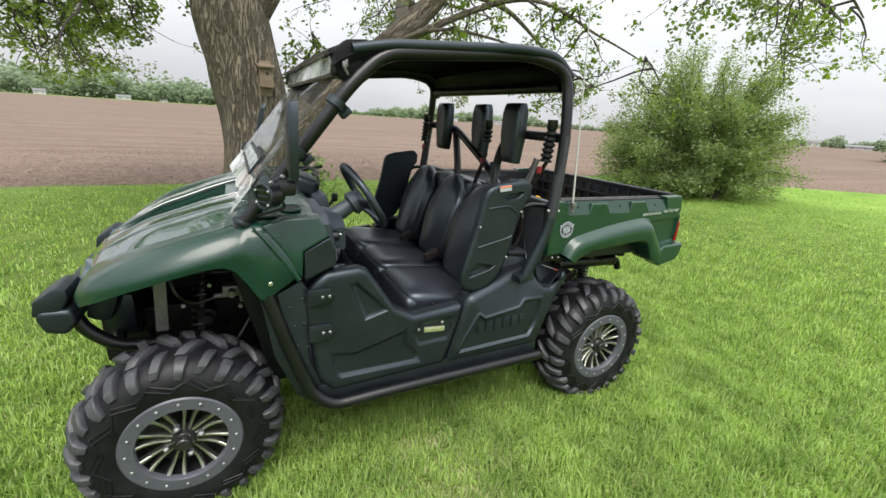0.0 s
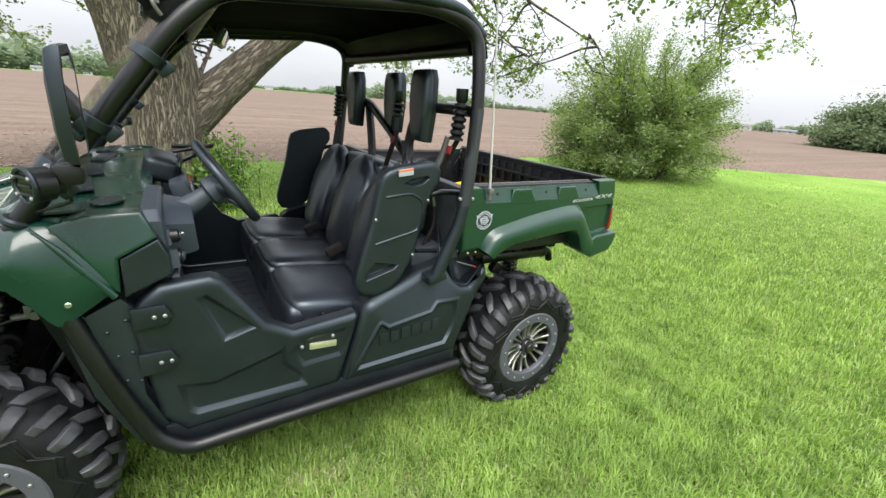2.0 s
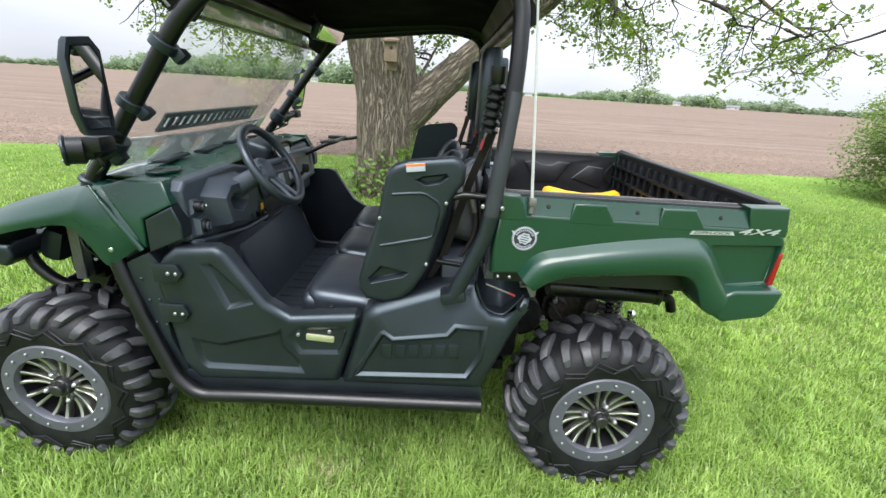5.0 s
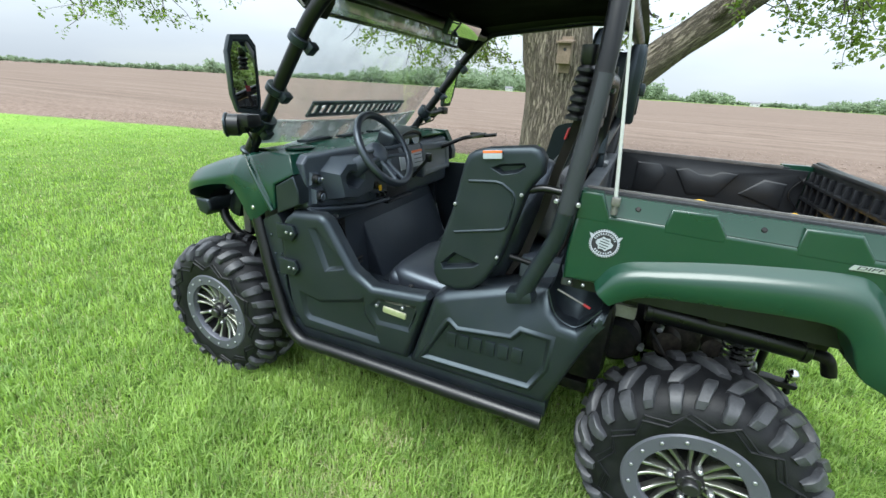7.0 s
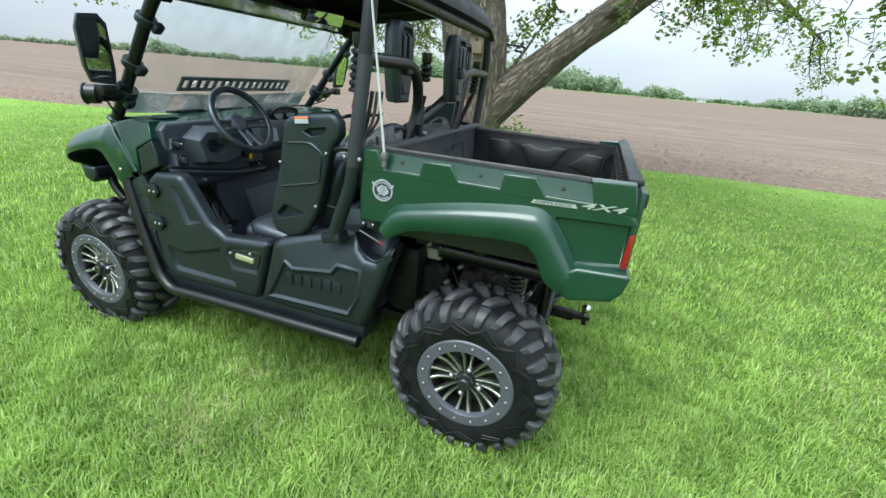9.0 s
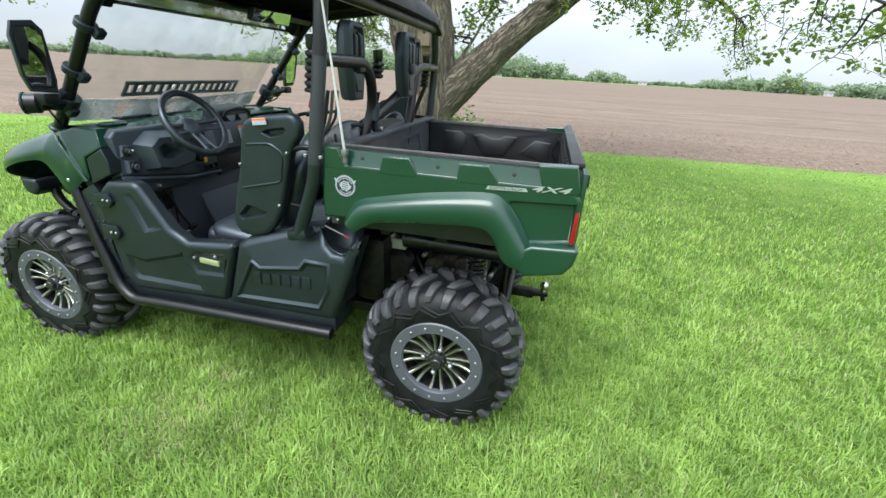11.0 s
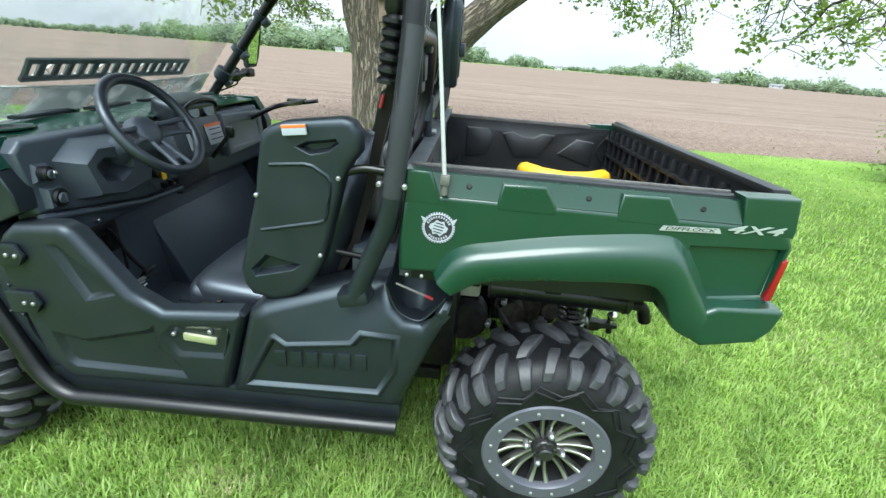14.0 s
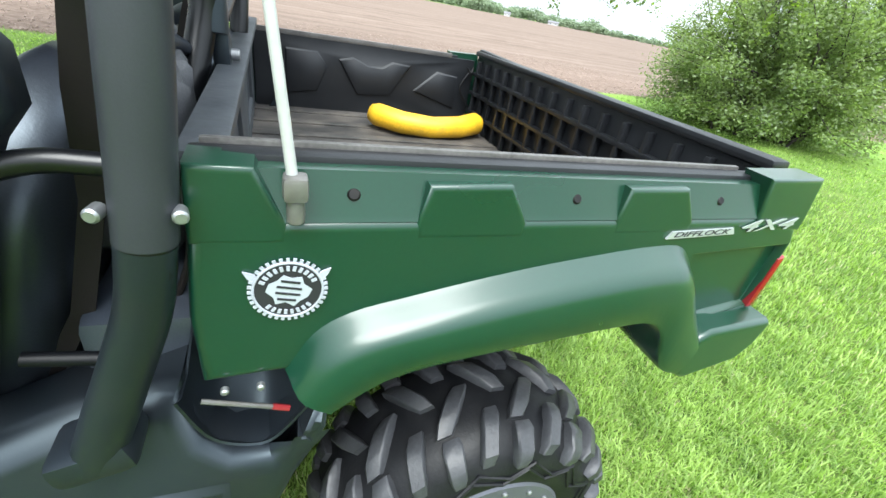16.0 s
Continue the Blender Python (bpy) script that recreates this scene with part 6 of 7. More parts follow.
for s, g in ((1, guards[0]), (-1, guards[1])):
    lb = part("guard_label", rbox((1.366, s * -0.7605, 1.294), (0.062, 0.008, 0.026), 0.002, (0, -7, 0)), M_LABEL, g, "white label with orange band")
    part("label_band", rbox((1.365, s * -0.7615, 1.3025), (0.062, 0.008, 0.008), 0.002, (0, -7, 0)), M_ORANGE, lb)
    for bx, bz in ((1.25, 1.115), (1.472, 1.18), (1.415, 0.955)):
        part("guard_bolt", disc((bx, s * -0.757, bz), (0, 1, 0), 0.006, 0.012, 12), M_BOLT, g)
    part("guard_bracket", tube([(1.48, s * -0.73, 1.19), (1.53, s * -0.735, 1.208), (1.64, s * -0.735, 1.2)], 0.012, 10, 0.03), M_TUBE, utv)
    part("guard_bracket", tube([(1.45, s * -0.72, 0.955), (1.55, s * -0.725, 0.945)], 0.009), M_ROOF, utv)

# --- roll cage, roof and headrests ---
for s in (1, -1):
    hoop = part("roll_hoop", tube([(1.515, s * -0.785, 0.84), (1.566, s * -0.793, 0.975), (1.606, s * -0.799, 1.08), (1.62, s * -0.8, 1.165), (1.634, s * -0.797, 1.3), (1.657, s * -0.778, 1.58), (1.655, s * -0.735, 1.83), (1.45, s * -0.715, 1.872), (0.78, s * -0.73, 1.80),
                                   (0.66, s * -0.745, 1.69), (0.28, s * -0.722, 1.19), (0.25, s * -0.718, 1.15)], 0.0255, 18, 0.16, 8), M_TUBE, utv, "black tubular roll hoop")
    part("post_sleeve", tube([(1.516, s * -0.785, 0.845), (1.566, s * -0.793, 0.975), (1.606, s * -0.799, 1.08), (1.6185, s * -0.8, 1.157)], [0.0285, 0.027, 0.026, 0.0255], 18, 0.08), M_PLASTIC, hoop)
    part("post_foot", rbox((1.517, s * -0.775, 0.852), (0.09, 0.075, 0.045), 0.014, (0, -14, 0)), M_PLASTIC, hoop)
    part("post_cover", tube([(1.619, s * -0.8, 1.159), (1.634, s * -0.797, 1.3), (1.655, s * -0.781, 1.54)], [0.0265, 0.0265, 0.0255], 18, 0.1), M_SLEEVE, hoop, "grey padded post cover")
    for bx, bz in ((1.59, 1.192), (1.651, 1.19)):
        part("post_bolt", disc((bx, s * -0.81, bz), (0.2 if bx > 1.6 else -0.2, s * -1, 0), 0.007, 0.018, 12), M_BOLT, hoop)
    for k, (px, pz) in enumerate(((0.345, 1.285), (0.46, 1.435), (0.60, 1.61))):
        part("pillar_clamp", joined(disc((px, s * (-0.724 - 0.06 * (pz - 1.285)), pz), (0.61, 0, 0.79), 0.04, 0.03, 18), rbox((px + 0.035, s * -0.725, pz - 0.03), (0.045, 0.04, 0.03), 0.008, (0, -40, 0))), M_PLASTIC, hoop)
part("cage_crossbar", tube([(1.66, -0.7, 1.76), (1.66, 0.7, 1.76)], 0.027), M_TUBE, utv)
part("cage_crossbar", tube([(0.76, -0.70, 1.775), (0.76, 0.70, 1.775)], 0.025), M_TUBE, utv)
bars = [
    [(1.655, -0.775, 1.53), (1.65, -0.40, 1.53), (1.64, -0.29, 1.47), (1.63, -0.25, 1.33), (1.6, -0.3, 1.2), (1.572, -0.34, 1.1), (1.56, -0.34, 0.9)],
    [(1.655, 0.775, 1.53), (1.66, 0.36, 1.53), (1.66, 0.02, 1.38), (1.63, -0.25, 1.28)],
    [(1.66, 0.34, 1.5), (1.65, 0.24, 1.2), (1.6, 0.24, 0.9)],
]
for b in bars:
    part("headrest_bar", tube(b, 0.024, 14, 0.12), M_TUBE, utv)
joint = part("bar_joint", joined(disc((1.63, -0.25, 1.315), (0, 0.15, 1), 0.031, 0.09, 18), rbox((1.645, -0.235, 1.24), (0.03, 0.05, 0.07), 0.008)), M_PLASTIC, utv, "black bolted bar joint")
part("joint_bolt", disc((1.665, -0.235, 1.235), (1, 0, 0), 0.011, 0.02, 10), M_BOLT, joint)


def headrest(x, y):
    """A tapered pad on a moulded shell, which shows a recessed window with two ribs and a lower plate behind."""
    outline = [(-0.05, -0.155), (0.05, -0.155), (0.078, -0.01), (0.076, 0.115), (0.058, 0.155), (-0.058, 0.155), (-0.076, 0.115), (-0.078, -0.01)]
    window = [(-0.052, 0.0), (0.052, 0.0), (0.054, 0.11), (0.042, 0.135), (-0.042, 0.135), (-0.054, 0.11)]
    low = [(-0.034, -0.12), (0.034, -0.12), (0.046, -0.04), (-0.046, -0.04)]
    at = lambda u, v, d: Vector((x + d, y + u, 1.53 + v))
    h = part("headrest", relief(outline, [(window, 0.01, -0.016), (low, 0.007, 0.006)], at, 0.03, 0.016, 0.014), M_PLASTIC, utv, "black moulded headrest", 42)
    even_shade(h)
    rows = []
    for back, k in ((0.0, 0.98), (-0.018, 1.0), (-0.034, 0.97), (-0.044, 0.88), (-0.048, 0.72)):
        rows.append([(x - 0.025 + back, y + u * k, 1.53 + v * k) for u, v in outline])
    part("headrest_pad", loft(rows, closed=True, cap=True), M_VINYL, h, "black vinyl pad", 50)
    for dy in (-0.026, 0.026):
        part("headrest_rib", prism([(x - 0.015, 1.545), (x + 0.005, 1.54), (x + 0.005, 1.63), (x - 0.015, 1.65)], y + dy - 0.013, y + dy + 0.013, 0.004), M_PLASTIC, h)
    part("headrest_mount", rbox((x + 0.005, y, 1.515), (0.035, 0.06, 0.05), 0.01), M_PLASTIC, h)


for x, y in ((1.642, -0.425), (1.725, 0.05), (1.642, 0.42)):
    headrest(x, y)
# roof: crowned slab with rounded rear, and a drooping front visor
roof_x = [0.59, 0.615, 0.67, 0.8, 1.1, 1.4, 1.56, 1.64, 1.69, 1.705]
roof_z = [1.80, 1.822, 1.848, 1.872, 1.905, 1.93, 1.925, 1.895, 1.84, 1.79]
roof_rows = []
for x, z in zip(roof_x, roof_z):
    row = []
    for k in range(17):
        y = -0.745 + 1.49 * k / 16
        e = abs(y) / 0.745
        row.append((x, y, z - 0.012 * e ** 2 - 0.05 * max(0, e - 0.86) / 0.14 * e))
    roof_rows.append(row)
part("roof", solid(loft(roof_rows), 0.028), M_ROOF, utv, "black moulded hard roof", 45)
# near-black sheet added below the roof to paint its deep shade
part("roof_shade", loft([[(x, y, z - 0.033) for x, y, z in r[1:-1]] for r in roof_rows[1:-1]]), M_ROOFSHADE, utv, "matt black sheet for the shade under the roof", 45)
pair("roof_rail", tube([(0.66, -0.735, 1.80), (0.8, -0.735, 1.832), (1.4, -0.735, 1.888), (1.58, -0.735, 1.88), (1.68, -0.735, 1.80)], 0.02, 12, 0.1), M_PLASTIC, utv)
part("visor_strip", rbox((0.597, -0.02, 1.752), (0.005, 1.3, 0.075), 0.001, (0, 8, 0)), M_HAZE_AND_SKY, utv, "pale clear visor strip under the roof front")
part("visor_frame", joined(tube([(0.59, -0.69, 1.79), (0.59, 0.69, 1.79)], 0.009, 8), tube([(0.6, -0.69, 1.712), (0.6, 0.69, 1.712)], 0.008, 8)), M_TUBE, utv)
pair("roof_bracket", prism([(0.6, 1.715), (0.6, 1.79), (0.64, 1.83), (0.72, 1.84), (0.7, 1.73), (0.66, 1.68)], -0.73, -0.66, 0.008), M_ROOF, utv)
part("roof_buckle", joined(tube([(0.64, -0.74, 1.76), (0.62, -0.765, 1.74), (0.64, -0.755, 1.71)], 0.005, 8, 0.02), rbox((0.63, -0.75, 1.745), (0.02, 0.014, 0.02), 0.004)), M_GREY, utv)

# windshield of clear sheet in two pieces, with a louvred deflector on it
def ws(u, y, d=0.0):
    """A point on the windshield: u metres up its slope."""
    return Vector((0.235 + 0.61 * u - 0.79 * d, y, 1.19 + 0.79 * u + 0.61 * d))


def sheet(u0, u1, w0, w1):
    bm = loft([[ws(u, w * k / 6, -0.035 * (1 - (k / 6) ** 2) + 0.02) for k in range(-6, 7)] for u, w in ((u0, w0), ((u0 + u1) / 2, (w0 + w1) / 2), (u1, w1))])
    return solid(bm, 0.004)


for nm, a in (("windshield_lower", (0.0, 0.125, 0.69, 0.685)), ("windshield_upper", (0.13, 0.68, 0.685, 0.665))):
    g = part(nm, sheet(*a), M_HAZE_AND_SKY if nm.endswith("lower") else M_CLEAR, utv, "clear scratched windshield sheet", 60)
    g.visible_shadow = False
part("windshield_seam", tube([ws(0.127, 0.685 * k / 8, -0.035 * (1 - (k / 8) ** 2) + 0.022) for k in range(-8, 9)], 0.004, 8, 0), M_FIBRE, utv, "pale windshield seam")
def on_ws(bm):
    """Lays a flat shape (x across, y up the slope, z out) on the windshield's outer face."""
    o, e = ws(0.0, 0.0, 0.018), ws(1.0, 0.0, 0.018) - ws(0.0, 0.0, 0.018)
    nrm = Vector((-e.z, 0, e.x))
    bm.transform(Matrix(((0, e.x, nrm.x, o.x), (1, 0, 0, o.y), (0, e.z, nrm.z, o.z), (0, 0, 0, 1))))
    return bm


slots = np.linspace(-0.372, 0.392, 15)
step = slots[1] - slots[0]
strips = [rbox((0.01, 0.2165, 0), (0.84, 0.02, 0.012), 0.003), rbox((0.01, 0.1435, 0), (0.84, 0.02, 0.012), 0.003)]
strips += [rbox((slots[0] - step / 2 + step * k, 0.18, 0), (0.017, 0.06, 0.012), 0.003) for k in range(16)]
lv = part("wind_deflector", on_ws(joined(*strips)), M_PLASTIC, utv, "black slotted wind deflector")
for k, y in enumerate(slots):
    lo_, hi_ = (0.158, 0.202)
    ring_ = [(y + 0.012 * math.cos(a), (hi_ if math.sin(a) > 0 else lo_) + 0.008 * math.sin(a), 0.004) for a in np.linspace(0, 2 * math.pi, 17)]
    if k % 4 == 1:
        ring_ = [(y - 0.012, 0.2, 0.004), (y + 0.012, 0.205, 0.004), (y - 0.006, 0.18, 0.004), (y + 0.012, 0.16, 0.004), (y - 0.012, 0.155, 0.004)]
    part("slot_rim", on_ws(tube(ring_, 0.0028, 6, 0)), M_SILVER, lv)

# mirrors and lamp pods on the pillars
for s in (1, -1):
    hub = Vector((0.442, -0.86, 1.474)) if s > 0 else Vector((0.446, 0.936, 1.465))
    arm = part("mirror_arm", joined(tube([(0.36, s * -0.74, 1.31), (0.38, s * -0.80, hub.z - 0.175), (hub.x - 0.03, hub.y + s * 0.03, hub.z - 0.15)], 0.02, 12, 0.04), rbox(hub + Vector((-0.035, s * 0.03, -0.155)), (0.06, 0.07, 0.05), 0.015)), M_TUBE, utv)
    turn_ = Matrix.Translation(hub) @ Matrix.Rotation(radians(-5 if s > 0 else -9), 4, "Z") @ Matrix.Rotation(radians(1 if s > 0 else 12), 4, "Y")
    shell = loft([[(x, s * -y, z) for y, z in ((-0.06 * f, -0.16 * f), (0.05 * f, -0.15 * f), (0.07 * f, -0.08 * f), (0.075 * f, 0.1 * f), (0.055 * f, 0.16 * f), (-0.03 * f, 0.17 * f), (-0.065 * f, 0.13 * f), (-0.07 * f, -0.1 * f))]
                  for x, f in ((-0.032, 0.56), (-0.024, 0.76), (-0.01, 0.82), (0.004, 0.82), (0.004, 0.72), (-0.002, 0.70))], closed=True, cap=True)
    shell.transform(turn_)
    mr = part("side_mirror", shell, M_PLASTIC, utv, "black folding side mirror")
    gl = prism([(-0.04, -0.105), (0.036, -0.105), (0.05, -0.05), (0.05, 0.07), (0.036, 0.11), (-0.022, 0.115), (-0.044, 0.085)], -0.002, 0.002, 0)
    gl.transform(turn_ @ Matrix.Translation((0.002, 0, 0)) @ Matrix.Rotation(radians(-90), 4, "Z"))
    part("mirror_face", gl, M_MIRROR, mr)
    ax_ = Vector((0.8, s * 0.6, 0)).normalized()
    across = Vector((ax_.y, -ax_.x, 0))
    mid_ = Vector((0.35, s * -0.852, 1.298))

    def on_pod(out, u, v):
        """A point so far out of the pod's face, across it and up it."""
        return mid_ - ax_ * out + across * u + Vector((0, 0, v))

    can = joined(disc(mid_, ax_, 0.041, 0.05, 28, 0.006), disc(on_pod(-0.032, 0, 0), ax_, 0.03, 0.03, 24, 0.006))
    podm = part("lamp_pod", can, M_TUBE, utv, "round black lamp pod")
    part("pod_rim", tube([on_pod(0.026, 0.04 * math.cos(a), 0.04 * math.sin(a)) for a in np.linspace(0, 2 * math.pi, 33)], 0.006, 8, 0, caps=False), M_PLASTIC, podm)
    for k in (-1, 0, 1):
        part("pod_fin", rbox(on_pod(0.028, 0.004, 0.02 * k), (0.05, 0.006, 0.008), 0.002, (0, 0, math.degrees(math.atan2(across.y, across.x)))), M_PLASTIC, podm)
    for u, v in ((-0.03, 0.018), (0.03, 0.02), (-0.028, -0.022), (0.026, -0.026)):
        part("pod_screw", disc(on_pod(0.03, u, v), ax_, 0.0052, 0.01, 8), M_BOLT, podm)
    part("pod_clamp", joined(disc((0.362, s * -0.717, 1.305), (0.61, 0, 0.79), 0.045, 0.05, 20), rbox((0.362, s * -0.765, 1.3), (0.06, 0.05, 0.055), 0.012, (0, -38, 0)), rbox((0.395, s * -0.745, 1.335), (0.045, 0.05, 0.03), 0.008, (0, -38, 0))), M_PLASTIC, utv, "black bolted pillar clamp")
    part("pod_bracket", tube([(0.34, s * -0.75, 1.28), (0.35, s * -0.80, 1.285), (0.355, s * -0.84, 1.29)], 0.018, 10, 0.03), M_TUBE, utv)
    part("pod_wire", tube([on_pod(-0.04, 0.0, -0.01), on_pod(-0.06, 0.01, -0.05), (0.3, s * -0.735, 1.2), (0.27, s * -0.7, 1.165)], 0.0045, 8, 0.04), M_TUBE, utv)
    for bx, by, bz in ((0.36, -0.795, 1.33), (0.335, -0.79, 1.275), (0.4, -0.775, 1.35), (0.38, -0.778, 1.318)):
        part("clamp_bolt", disc((bx, s * by, bz), (0.3, s * -0.9, 0.2), 0.0075, 0.014, 10), M_BOLT, utv)
cm = part("centre_mirror", rbox((0.86, 0.12, 1.745), (0.03, 0.3, 0.075), 0.012, (0, 22, -8)), M_PLASTIC, utv, "wide black centre mirror")
part("mirror_face", rbox((0.878, 0.118, 1.74), (0.004, 0.28, 0.06), 0.001, (0, 22, -8)), M_MIRROR, cm)
part("mirror_stem", tube([(0.84, 0.12, 1.77), (0.8, 0.1, 1.82)], 0.009), M_TUBE, cm)
# passenger grab bar
part("grab_bar", joined(tube([(0.58, 0.55, 1.1), (0.72, 0.55, 1.17), (0.76, 0.6, 1.18), (0.74, 0.95, 1.17)], 0.013, 10, 0.05), tube([(0.58, 0.9, 1.13), (0.84, 0.9, 1.18)], 0.012), tube([(0.74, 0.92, 1.17), (0.62, 0.98, 1.16)], 0.013)), M_TUBE, utv, "black passenger grab bar")

# belts
for y, x, zt, turns in ((-0.738, 1.606, 1.56, 18), (0.735, 1.606, 1.55, 18), (-0.153, 1.62, 1.54, 10)):
    b = part("seat_belt_reel", tube([(x - 0.002, y, zt + 0.05), (x - 0.001, y, zt + 0.01)] + [(x - 0.0008 * k, y, zt - 0.0085 * k) for k in range(turns)], [0.024, 0.024] + [0.029 if k % 3 else 0.019 for k in range(turns)], 14, 0), M_TUBE, utv, "black coiled seat belt sheath")
    inner = y * 0.84
    strap = solid(loft([[(x + dx - w, yy, zt + dz), (x + dx + w, yy, zt + dz)] for dx, yy, dz, w in ((-0.002, y, -0.14, 0.012), (-0.02, y * 0.97, -0.2, 0.014), (-0.05, y * 0.92, -0.3, 0.014), (-0.085, inner, -0.45, 0.014), (-0.13, inner, -0.62, 0.014), (-0.2, inner, -0.75, 0.014))]), 0.003)
    part("belt_strap", strap, M_BELT, b, "dark brown belt strap")
    part("belt_clip", rbox((x - 0.03, y * 0.975, zt - 0.185), (0.007, 0.032, 0.034), 0.003, (0, 14, 0)), M_RED, b, "red belt clip")
for y in (-0.22, 0.19):
    part("belt_buckle", rbox((1.26, y, 0.81), (0.09, 0.04, 0.045), 0.01, (0, -20, 10)), M_BELT, utv, "dark red belt buckle")
part("behind_seat_cables", joined(tube([(1.56, -0.6, 1.2), (1.6, -0.63, 1.05), (1.52, -0.62, 0.9)], 0.008, 8, 0.1), tube([(1.58, -0.55, 1.24), (1.62, -0.58, 1.02), (1.56, -0.6, 0.88)], 0.006, 8, 0.1)), M_BELT, utv)
for k in range(4):
    part("hanging_cord", tube([(1.60 + 0.01 * k, -0.67 + 0.02 * k, 1.42), (1.57 + 0.012 * k, -0.66 + 0.025 * k, 1.3), (1.55 - 0.01 * k, -0.64 + 0.02 * k, 1.22), (1.58, -0.63 + 0.02 * k, 1.12)], 0.009 - 0.001 * k, 8, 0.08), M_SLEEVE if k % 2 else M_GREY, utv, "grey cord hanging by the post")
tagged(part("folded_cover", cushion((1.57, 0.1, 1.16), (0.14, 0.5, 0.14), (0, 10, 0), 0.1), M_VINYL, None, "", 60), "dark folded cover stuffed behind the seats", "cover")

# --- cargo bed ---
bed_top = 1.222
flank_outline = [(1.64, 0.948), (1.637, 1.05), (1.648, 1.172), (2.56, 1.17), (2.602, 1.15), (2.618, 1.12), (2.615, 0.96), (2.44, 0.93), (2.34, 1.02), (2.2, 1.02), (1.9, 1.0), (1.8, 0.955)]
flank_feats = [([(2.36, 1.03), (2.37, 1.105), (2.606, 1.118), (2.606, 0.968), (2.445, 0.945)], 0.012, -0.014)]
flanks = pair("bed_flank", relief(flank_outline, flank_feats, side(-0.79), 0.05, 0.016, 0.014), M_GREEN, utv, "dark green bed side panel", 42)
even_shade(*flanks)
slant = loft([[(x, -0.788, 1.168), (x, -0.785, 1.176), (x, -0.773, bed_top), (x, -0.745, bed_top)] for x in (1.66, 1.9, 2.2, 2.5, 2.56)])
pair("rail_slope", solid(slant, 0.004), M_GREEN, utv)
for foot0, foot1, top1, top0, z1, z0 in ((1.648, 1.74, 1.712, 1.652, 1.228, 1.23), (1.881, 2.028, 1.996, 1.89, 1.216, 1.214), (2.176, 2.327, 2.289, 2.179, 1.218, 1.216), (2.477, 2.606, 2.588, 2.457, 1.242, 1.238)):
    even_shade(*pair("rail_block", relief([(foot0, 1.145), (foot1, 1.143), (foot1, 1.165), (top1, z1), (top0, z0), (foot0, 1.167)], [], side(-0.7908), 0.05, 0.008, 0.005), M_GREEN, utv, "", 42))
up = [(1.735, 0.955), (1.768, 1.012), (1.815, 1.042), (1.89, 1.06), (2.0, 1.083), (2.12, 1.103), (2.28, 1.121), (2.345, 1.108), (2.405, 1.035), (2.46, 0.952)]
lo = [(1.79, 0.912), (1.848, 0.952), (1.905, 0.969), (2.0, 0.981), (2.1, 0.99), (2.21, 0.999), (2.288, 0.998), (2.33, 0.966), (2.374, 0.882), (2.43, 0.853)]
flare = []
for (ux, uz), (lx, lz) in zip(up, lo):
    m = lambda t: (ux + (lx - ux) * t, uz + (lz - uz) * t)
    flare.append([(m(t)[0], y, m(t)[1]) for t, y in ((-0.06, -0.784), (0.04, -0.797), (0.13, -0.816), (0.24, -0.83), (0.36, -0.836), (0.6, -0.838), (0.93, -0.836), (0.985, -0.832), (1.0, -0.824), (1.0, -0.70))])
pair("wheel_flare", solid(loft([[tuple(p) for p in r] for r in spline(flare, 4)]), 0.006), M_GREEN, utv, "dark green wheel-arch flare", 40)
corner = relief([(2.41, 0.9), (2.432, 0.85), (2.46, 0.834), (2.592, 0.862), (2.622, 0.9), (2.634, 0.955), (2.622, 0.966), (2.47, 0.956), (2.436, 0.935)], [], side(-0.833), 0.085, 0.014, 0.012)
even_shade(*pair("bed_corner", corner, M_GREEN, utv, "", 42))
for s in (1, -1):
    lens = part("tail_lamp", prism([(2.602, 1.083), (2.618, 1.09), (2.618, 0.97), (2.597, 0.968)], s * -0.794, s * -0.66, 0.006), M_REDLENS, utv, "red tail lamp lens")
    for bx, bz in ((1.808, 1.196), (2.102, 1.194), (2.378, 1.194)):
        part("rail_bolt", disc((bx, s * -0.776, bz), (0, s * -1, 0.5), 0.0075, 0.012, 12), M_IRON, utv)
    part("rail_edge", rbox((2.06, s * -0.724, 1.226), (0.8, 0.01, 0.018), 0.003), M_RAIL, utv, "scuffed grey metal bed rail")
    part("rail_top", rbox((2.07, s * -0.74, 1.219), (0.84, 0.03, 0.02), 0.005), M_LINER, utv)
    for bx in (1.665, 1.705):
        part("flank_bolt", disc((bx, s * -0.80, 0.945), (0, 1, 0), 0.005, 0.01, 12), M_BOLT, utv)
# bed tub
bed_floor = part("bed_floor", rbox((2.1, 0, 0.905), (0.94, 1.42, 0.03), 0.005), M_BEDFLOOR, utv, "scuffed dark bed floor")
for y in np.linspace(-0.6, 0.6, 9):
    part("floor_rib", rbox((2.1, y, 0.922), (0.9, 0.05, 0.008), 0.003), M_BEDFLOOR, bed_floor)
wall_feats = [
    ([(1.78, 1.0), (1.78, 1.17), (1.9, 1.17), (1.94, 1.12), (1.9, 1.02)], 0.006, 0.01),
    ([(2.06, 1.02), (1.98, 1.15), (2.04, 1.165), (2.1, 1.14), (2.16, 1.14), (2.2, 1.165), (2.28, 1.16), (2.2, 1.03)], 0.006, 0.01),
    ([(2.3, 1.06), (2.4, 1.15), (2.5, 1.14), (2.5, 1.0)], 0.006, 0.01),
]
wall_outline = [(1.67, 0.9), (2.57, 0.9), (2.57, 1.215), (1.67, 1.215)]
